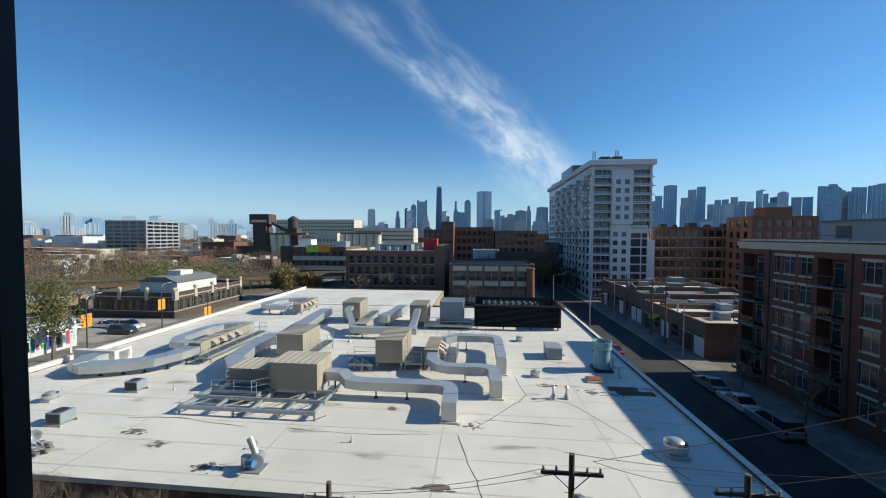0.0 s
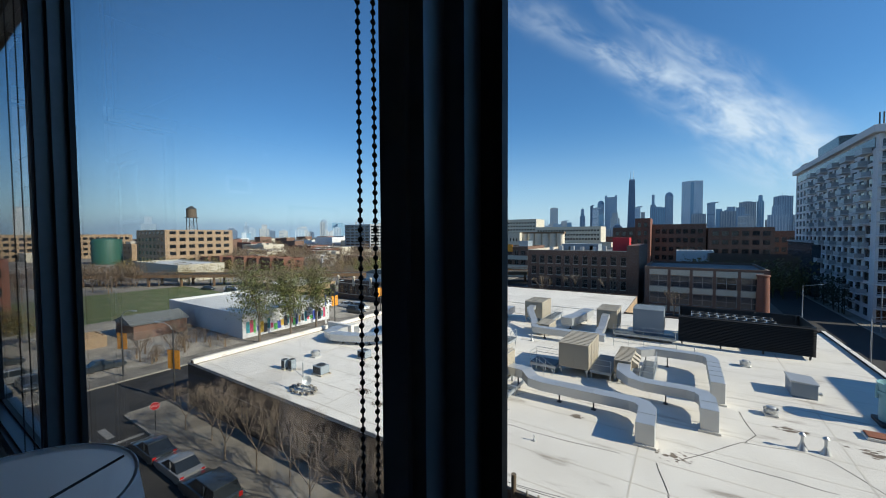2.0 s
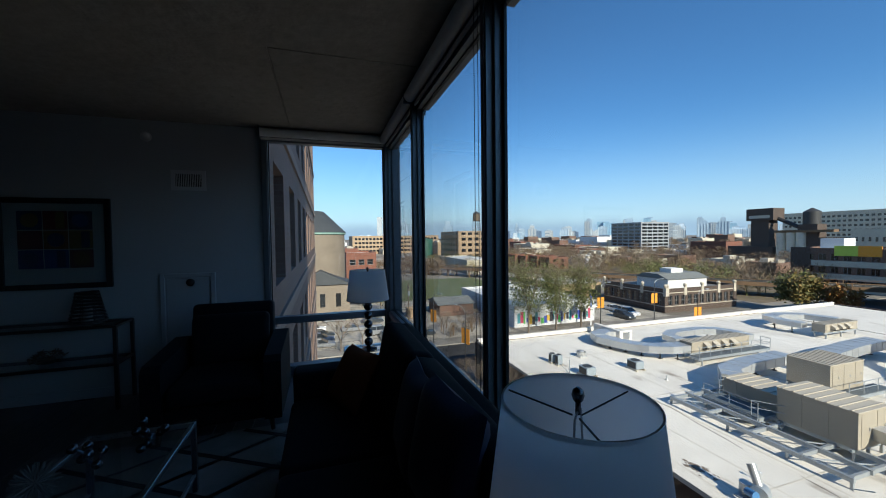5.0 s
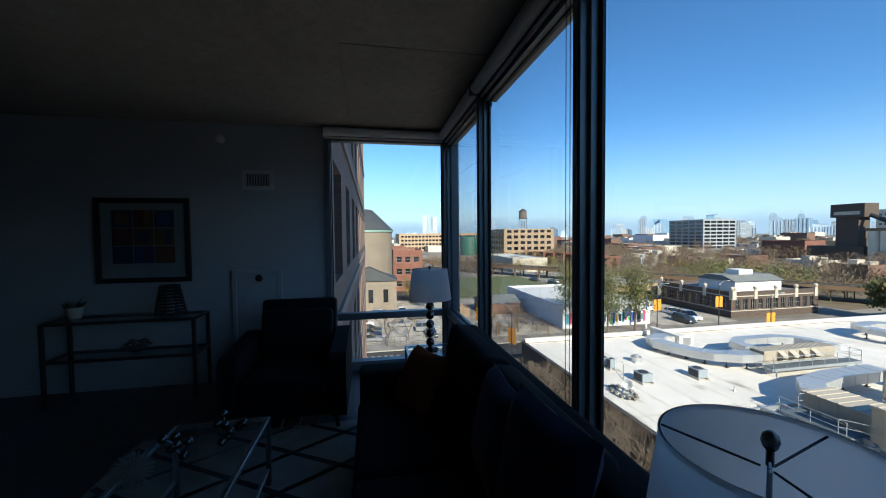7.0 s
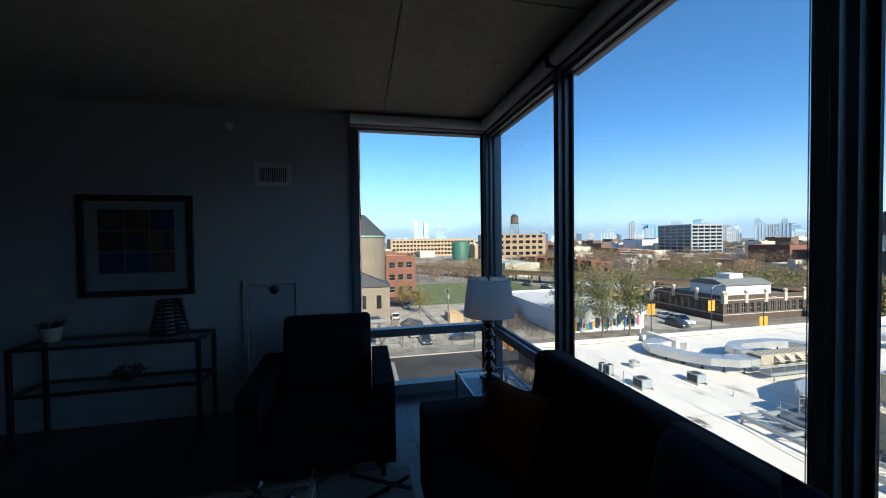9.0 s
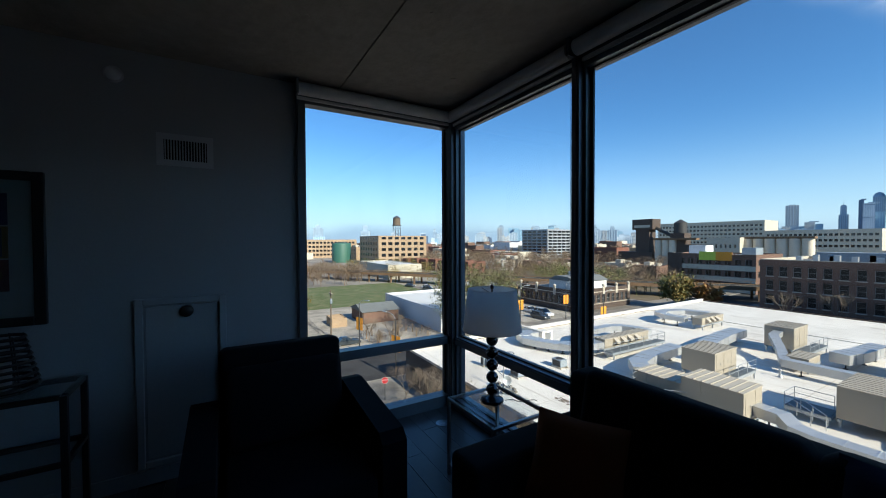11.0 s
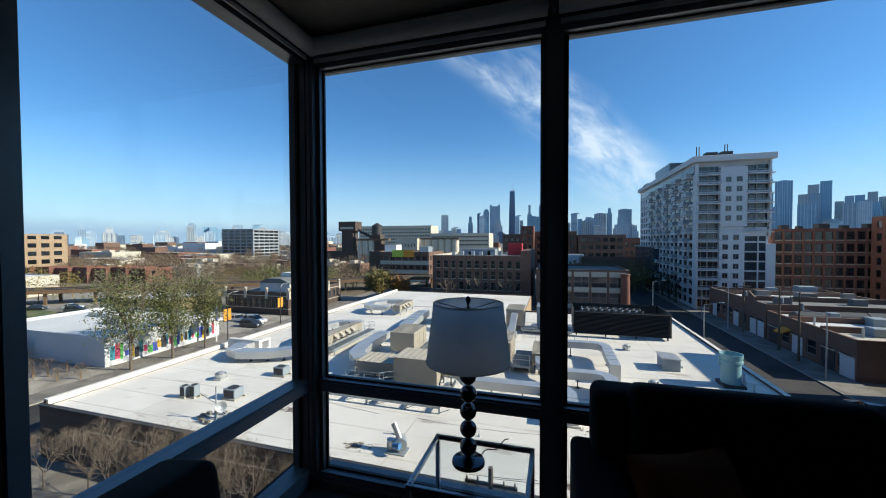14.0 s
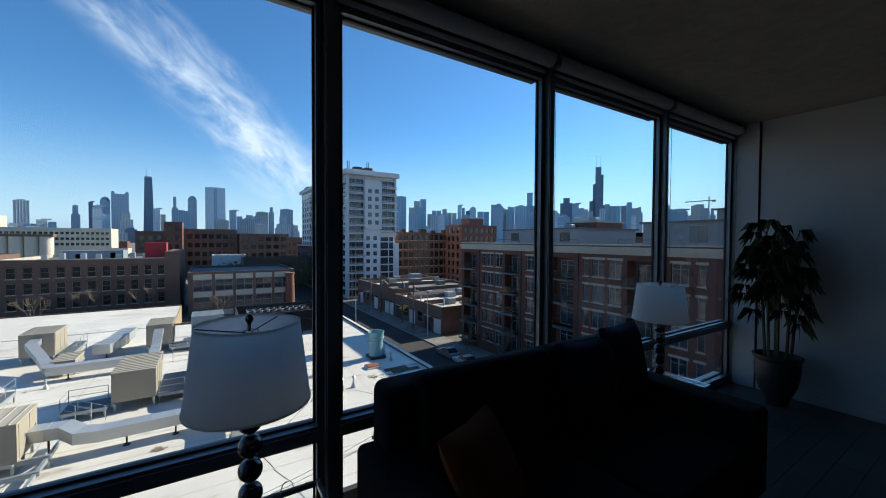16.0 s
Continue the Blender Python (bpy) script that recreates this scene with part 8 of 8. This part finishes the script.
for kind, w, h in (("slit", 0.70, 2.05), ("pair", 1.55, 2.05), ("deep", 2.2, 2.35)):
    f = S().box(0, 0.08, -w / 2, -w / 2 + 0.07, 0, h).box(0, 0.08, w / 2 - 0.07, w / 2, 0, h).box(0, 0.08, -w / 2 + 0.07, w / 2 - 0.07, 0, 0.08).box(0, 0.08, -w / 2 + 0.07, w / 2 - 0.07, h - 0.08, h)
    if kind != "slit":
        f.box(0.005, 0.075, -0.04, 0.04, 0.08, h - 0.08)
    f.box(0.01, 0.07, -w / 2 + 0.07, w / 2 - 0.07, h * 0.72, h * 0.72 + 0.06)
    pnm = S().box(0.03, 0.05, -w / 2 + 0.03, w / 2 - 0.03, 0.04, h - 0.04)
    APW[kind] = (f.mesh("window", M_WINFRAME), pnm.mesh("pane", M_WINBLUE), S().box(-0.06, 0, -w / 2 - 0.18, w / 2 + 0.18, h, h + 0.24).box(-0.05, 0, -w / 2 - 0.08, w / 2 + 0.08, -0.14, 0).mesh("lintel", M_STONE))
for a, c, kind in bays:
    for j in range(5):
        z, y = 1.75 + 3.1 * j - (0.7 if kind == "deep" else 0), 47.75 - (a + c) / 2
        f, pm, lm = APW[kind]
        o = new("window", f)
        o.parent, o.matrix_basis = ap, pose(AX + (1.2 if kind == "deep" else 0.1), y, z + (0.02 if kind == "deep" else 0))
        p = new("pane", pm)
        p.parent = o
        if kind != "deep":
            l = new("lintel", lm)
            l.parent, l.matrix_basis = ap, pose(AX, y, z)
        else:
            w = (c - a) / 2
            sl = part("balcony", S().box(AX - 1.1, AX + 1.25, y - w + 0.02, y + w - 0.02, z - 0.16, z), M_TARROOF, ap)
            rl2 = S().box(AX - 1.1, AX - 1.05, y - w, y + w, z + 1.05, z + 1.12).box(AX - 1.1, AX - 1.05, y - w, y + w, z + 0.1, z + 0.14)
            for q in range(5):
                yy = y - w + (2 * w - 0.05) * q / 4
                rl2.box(AX - 1.1, AX - 1.05, yy, yy + 0.05, z, z + 1.05)
            rl2.box(AX - 1.05, AX, y - w, y - w + 0.04, z + 1.05, z + 1.12).box(AX - 1.05, AX, y + w - 0.04, y + w, z + 1.05, z + 1.12)
            part("front_rail", rl2, M_STEELDK, sl)
            part("rail_glass", S().box(AX - 1.085, AX - 1.065, y - w + 0.05, y + w - 0.05, z + 0.16, z + 1.03), M_TABLEGLASS, sl)
part("stone_cornice", S().box(AX - 0.28, AX, -47.95, 47.95, 17.15, 17.72).box(AX - 0.14, AX, -47.85, 47.85, 16.85, 17.15), M_STONE, ap)
part("stone_cornice", S().box(AX, 18.2, 47.76, 48.0, 17.15, 17.72), M_STONE, ap)
for k in range(10):
    y = 47.75 - 5.2 - 10 * k
    if y > -47:
        part("down_pipe", S().box(AX - 0.12, AX, y - 0.06, y + 0.06, 0, 17.0), M_STEELDK, ap)
for x0, x1, y0, y1, h, m in ((-12, 2, 27, 43, 2.1, M_TOWERG), (-10, 6, 2, 19, 2.6, M_TOWERG), (-12, 4, -36, -9, 2.4, M_TOWERG), (-4, 3, 30, 36, 3.4, M_REDBRICK), (-2, 4, 8, 14, 4.4, M_TOWERG), (-6, -2, -26, -20, 4.0, M_OLDBRICK)):
    ph = part("penthouse", S().box(x0, x1, y0, y1, 17.2, 18 + h), m, ap)
    part("penthouse_cap", S().box(x0 - 0.3, x1 + 0.3, y0 - 0.3, y1 + 0.3, 18 + h, 18.22 + h), M_TARROOF if m is M_TOWERG else M_STONE, ph)
    n = max(1, int((y1 - y0) / 4.2))
    for k in range(n):
        yy = y0 + (y1 - y0) * (k + 0.5) / n
        part("penthouse_window", S().box(x0 - 0.05, x0 + 0.02, yy - 0.9, yy + 0.9, 18.3, 18 + h - 0.45), M_WINBLUE, ph)
    for k in range(3):
        xx, yy = x0 + (x1 - x0) * (0.2 + 0.28 * k), y0 + (y1 - y0) * (0.25 + 0.21 * k)
        part("roof_vent_box", S().rbox(xx - 0.5, xx + 0.5, yy - 0.6, yy + 0.6, 18.2 + h, 18.8 + h + 0.25 * (k % 2), 0.04, 1), M_UNITGREY, ph)
for k in range(8):
    yy = -40 + k * 10.6
    part("terrace_rail", S().box(-16.8, -16.76, yy, yy + 5.0, 18.5, 18.55).box(-16.8, -16.76, yy, yy + 0.05, 17.4, 18.5).box(-16.8, -16.76, yy + 4.95, yy + 5.0, 17.4, 18.5), M_STEELDK, ap)
building("rear_building", "pale block behind the apartments", (84, 104, 20, 62, G, 2.6), M_OLDBRICK, M_TARROOF, {"W": (8, 6, 1.8, 1.8, 2, 3.3, 1)}, 0.5, frames=False)

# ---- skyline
# aerial haze is tinted into all these base colours; slot also paints in shade
SK = {"dark": curtain("hazed_dark_steel_tower", (0.13, 0.185, 0.265), (0.085, 0.135, 0.21), 4.0, 6.0), "white": curtain("hazed_white_stone_tower", (0.58, 0.66, 0.72), (0.24, 0.36, 0.47), 4.0, 5.0),
      "blue": curtain("hazed_blue_glass_tower", (0.26, 0.42, 0.54), (0.15, 0.29, 0.42), 4.0, 7.0, 0.15), "tan": curtain("hazed_tan_stone_tower", (0.46, 0.48, 0.48), (0.22, 0.28, 0.33), 3.6, 5.0), "grey": curtain("hazed_grey_tower", (0.34, 0.44, 0.53), (0.19, 0.28, 0.37), 3.8, 6.0),
      "rib": mat("hazed_facade_rib", (0.50, 0.59, 0.66), 0.7, vary=0.08, size=20, bump=0), "slot": mat("hazed_slot_shade", (0.12, 0.19, 0.27), 0.5, vary=0.1, size=20, bump=0)}


def skyscraper(x, y, w, top, kind, crown="flat", d=None):
    label = {"dark": "dark steel", "white": "white stone", "blue": "blue glass", "tan": "tan stone", "grey": "grey concrete"}[kind] + " skyscraper on the far skyline, tinted with painted haze"
    o = thing("skyscraper", label, "skyscraper", (x, y, G), "city skyline", math.degrees(math.atan2(y, x)) - 90)
    h, a, b = top - G, w / 2, (d or w) / 2
    if crown == "taper":
        s = S()
        s.v = [(-a, -b, 0), (a, -b, 0), (a, b, 0), (-a, b, 0), (-a * 0.66, -b * 0.66, h), (a * 0.66, -b * 0.66, h), (a * 0.66, b * 0.66, h), (-a * 0.66, b * 0.66, h)]
        s.f = [(3, 2, 1, 0), (4, 5, 6, 7), (0, 1, 5, 4), (1, 2, 6, 5), (2, 3, 7, 6), (3, 0, 4, 7)]
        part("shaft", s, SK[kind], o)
        part("crown_band", S().box(-a * 0.64, a * 0.64, -b * 0.64, b * 0.64, h, h + 7), SK["grey"], o)
        for sx in (-0.35, 0.35):
            part("antenna", S().tube((a * sx, 0, h + 7), (a * sx, 0, h + 62), 1.6, 0.6, 6), SK["white"], o)
    elif crown == "steps":
        for xa, xb, g in ((-a * 0.9, -a * 0.3, 0.56), (-a * 0.3, a * 0.3, 1.0), (a * 0.3, a * 0.55, 0.9), (a * 0.55, a * 0.9, 0.5), (-a * 0.55, -a * 0.3, 0.78)):
            part("shaft_tier", S().box(xa, xb, -b * (0.8 if g < 1 else 0.9), b * 0.8, 0, h * g), SK[kind], o)
        part("louvre_band", S().box(-a * 0.31, a * 0.31, -b * 0.92, -b * 0.9, h * 0.86, h * 0.89).box(-a * 0.31, a * 0.31, -b * 0.92, -b * 0.9, h * 0.6, h * 0.63), SK["slot"], o)
        for sx in (-0.25, 0.25):
            part("antenna", S().tube((a * sx, 0, h), (a * sx, 0, h + 85), 2.2, 0.7, 6), SK["white"], o)
    elif crown == "dome":
        part("shaft", S().box(-a, a, -b, b, 0, h * 0.9), SK[kind], o)
        part("dome", S().lathe(0, 0, ((a, h * 0.9), (a * 0.9, h * 0.94), (a * 0.6, h * 0.98), (a * 0.1, h)), 16), SK[kind], o, "", True)
    elif crown == "twin":
        part("shaft", S().box(-a, a, -b, b, 0, h * 0.94), SK[kind], o)
        for sx in (-0.8, 0.8):
            part("turret", S().lathe(a * sx, 0, ((a * 0.2, h * 0.94), (a * 0.2, h * 0.985), (1, h)), 10), SK[kind], o)
    elif w > 78 and kind != "white":
        rw = random.Random(int(x) * 7 + int(y))
        n = int(w / 30)
        for k in range(n):
            xa = -a + w * k / n
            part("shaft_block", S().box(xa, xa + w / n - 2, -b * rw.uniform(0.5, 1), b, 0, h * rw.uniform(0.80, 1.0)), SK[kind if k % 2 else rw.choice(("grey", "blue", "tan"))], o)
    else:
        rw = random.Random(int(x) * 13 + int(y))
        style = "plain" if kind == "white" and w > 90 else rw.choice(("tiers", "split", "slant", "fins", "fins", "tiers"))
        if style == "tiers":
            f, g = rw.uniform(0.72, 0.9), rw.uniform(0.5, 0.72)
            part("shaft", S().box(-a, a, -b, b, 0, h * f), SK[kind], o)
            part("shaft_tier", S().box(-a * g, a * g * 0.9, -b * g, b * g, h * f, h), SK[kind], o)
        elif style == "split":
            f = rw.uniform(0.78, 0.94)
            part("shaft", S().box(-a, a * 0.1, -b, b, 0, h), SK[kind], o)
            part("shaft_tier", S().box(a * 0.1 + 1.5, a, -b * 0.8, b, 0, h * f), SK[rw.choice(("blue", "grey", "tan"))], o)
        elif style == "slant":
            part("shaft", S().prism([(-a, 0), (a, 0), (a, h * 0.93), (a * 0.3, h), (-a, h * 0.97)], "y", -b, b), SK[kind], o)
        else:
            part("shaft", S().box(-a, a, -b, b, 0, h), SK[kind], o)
        rib = S()
        if style in ("fins", "tiers"):
            n = max(3, int(w / 9))
            for k in range(n + 1):
                xr = -a + w * k / n
                rib.box(xr - 0.9, xr + 0.9, -b - 1.2, -b, 0, h * (1.0 if style == "fins" else f))
        else:
            for k in (0.33, 0.66, 0.97):
                rib.box(-a * 0.98, a * 0.08, -b - 0.8, -b, h * k - 2.5, h * k)
        if style != "plain":
            part("facade_rib", rib, SK["rib" if kind != "dark" and rw.random() < 0.6 else "slot"], o)
        part("roof_plant", S().box(-a * 0.55, a * 0.5, -b * 0.5, b * 0.5, h * (0.96 if style == "slant" else 1.0), h + 5), SK["grey"], o)
        if rw.random() < 0.22:
            part("antenna", S().tube((-a * 0.1, 0, h + 5), (-a * 0.1, 0, h + 26), 0.9, 0.4, 5), SK["grey"], o)
        if kind == "white" and w > 90:
            part("centre_slot", S().box(-a * 0.16, a * 0.16, -b - 0.6, -b, 0, h * 0.98), SK["blue"], o)


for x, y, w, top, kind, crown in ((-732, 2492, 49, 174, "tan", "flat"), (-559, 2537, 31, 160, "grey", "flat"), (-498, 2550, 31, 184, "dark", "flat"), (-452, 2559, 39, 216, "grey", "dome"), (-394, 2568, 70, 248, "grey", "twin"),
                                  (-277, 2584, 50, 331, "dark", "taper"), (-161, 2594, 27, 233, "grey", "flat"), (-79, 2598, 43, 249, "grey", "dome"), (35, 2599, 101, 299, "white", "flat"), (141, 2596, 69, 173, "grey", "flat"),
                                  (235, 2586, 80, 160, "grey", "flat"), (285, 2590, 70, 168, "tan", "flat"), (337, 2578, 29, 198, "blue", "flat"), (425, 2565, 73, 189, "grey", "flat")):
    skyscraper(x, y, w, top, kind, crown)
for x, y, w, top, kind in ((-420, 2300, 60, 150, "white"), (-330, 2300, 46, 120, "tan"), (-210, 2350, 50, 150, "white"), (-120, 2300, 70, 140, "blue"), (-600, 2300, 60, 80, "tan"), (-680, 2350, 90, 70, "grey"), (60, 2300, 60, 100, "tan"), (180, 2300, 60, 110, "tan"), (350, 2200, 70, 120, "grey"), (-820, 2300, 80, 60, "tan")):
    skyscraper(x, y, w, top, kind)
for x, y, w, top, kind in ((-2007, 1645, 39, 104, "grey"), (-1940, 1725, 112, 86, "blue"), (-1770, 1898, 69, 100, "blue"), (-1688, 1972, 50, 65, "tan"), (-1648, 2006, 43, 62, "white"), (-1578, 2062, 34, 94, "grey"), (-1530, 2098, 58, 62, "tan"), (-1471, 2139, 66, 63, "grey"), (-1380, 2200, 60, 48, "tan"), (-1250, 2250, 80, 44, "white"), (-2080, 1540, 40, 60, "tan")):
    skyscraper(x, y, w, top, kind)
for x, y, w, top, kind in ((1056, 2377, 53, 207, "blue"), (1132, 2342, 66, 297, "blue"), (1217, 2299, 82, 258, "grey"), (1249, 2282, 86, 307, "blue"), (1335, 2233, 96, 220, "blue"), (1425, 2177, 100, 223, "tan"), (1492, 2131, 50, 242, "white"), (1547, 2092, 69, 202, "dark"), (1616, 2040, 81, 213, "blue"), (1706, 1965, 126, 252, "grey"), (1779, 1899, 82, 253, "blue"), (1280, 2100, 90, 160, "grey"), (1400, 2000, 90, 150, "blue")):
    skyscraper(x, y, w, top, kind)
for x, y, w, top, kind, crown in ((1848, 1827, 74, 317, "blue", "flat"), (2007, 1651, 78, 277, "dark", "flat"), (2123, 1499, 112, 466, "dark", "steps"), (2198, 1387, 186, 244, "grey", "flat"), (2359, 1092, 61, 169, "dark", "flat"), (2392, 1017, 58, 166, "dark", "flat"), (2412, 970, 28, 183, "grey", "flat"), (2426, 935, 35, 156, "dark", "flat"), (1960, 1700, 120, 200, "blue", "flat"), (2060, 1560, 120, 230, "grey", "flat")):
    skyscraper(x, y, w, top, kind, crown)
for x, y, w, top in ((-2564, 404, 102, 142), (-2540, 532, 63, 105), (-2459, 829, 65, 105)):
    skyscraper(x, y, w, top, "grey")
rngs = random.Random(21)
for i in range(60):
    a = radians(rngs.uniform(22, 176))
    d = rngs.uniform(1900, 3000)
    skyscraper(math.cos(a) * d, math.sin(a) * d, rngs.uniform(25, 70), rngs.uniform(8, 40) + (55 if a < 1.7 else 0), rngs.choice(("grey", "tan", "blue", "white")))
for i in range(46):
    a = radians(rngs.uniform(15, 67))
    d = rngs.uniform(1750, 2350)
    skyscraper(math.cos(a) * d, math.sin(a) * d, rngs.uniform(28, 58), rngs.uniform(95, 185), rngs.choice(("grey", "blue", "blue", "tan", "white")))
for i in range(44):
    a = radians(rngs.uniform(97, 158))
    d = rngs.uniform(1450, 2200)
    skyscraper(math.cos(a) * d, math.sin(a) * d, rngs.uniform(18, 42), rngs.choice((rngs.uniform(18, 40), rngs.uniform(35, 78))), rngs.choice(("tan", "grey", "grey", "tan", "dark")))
crn = thing("tower_crane", "thin tower crane far on the skyline", "crane", (1150, 470, G))
part("mast", S().box(-1.2, 1.2, -1.2, 1.2, 0, 140), M_RAIL, crn)
part("jib", S().box(-1, 1, -8, 60, 128, 130.5), M_RAIL, crn)
part("counterweight", S().box(-2, 2, -16, -8, 125, 130), M_CONC, crn)

# ---------------------------------------------------------------- floor boards
boards = bpy.data.objects["floor"]
bl, bw = 1.53, 0.153
bmesh_board = S().rbox(0.0012, bl - 0.0012, 0.0012, bw - 0.0012, -0.0118, 0.0, 0.0015, 1).mesh("floor_board", M_PLANK)
rngf = random.Random(3)
row = 0
y = -0.09 - bw
while y > -4.4:
    x = -0.02 - (row * 0.61) % bl
    while x < XR - 0.3:
        if x > -0.03 - 1e-6 and x + bl < XR + 0.001:
            o = new("floor_board", bmesh_board)
            o.parent, o.matrix_basis = boards, pose(x, y, 0)
        else:
            xa, xb = max(x, -0.02), min(x + bl, XR - 0.002)
            if xb - xa > 0.05:
                o = part("floor_board", S().box(xa + 0.001, xb - 0.001, y + 0.001, y + bw - 0.001, -0.0118, 0.0), M_PLANK, boards)
        x += bl
    y -= bw
    row += 1
tagged(part("floor_boards_rear", S().box(-0.02, XR, YB, y + bw, -0.0118, -0.0005), M_PLANK), "dark floorboards in the rear of the room", "", "", "structure")
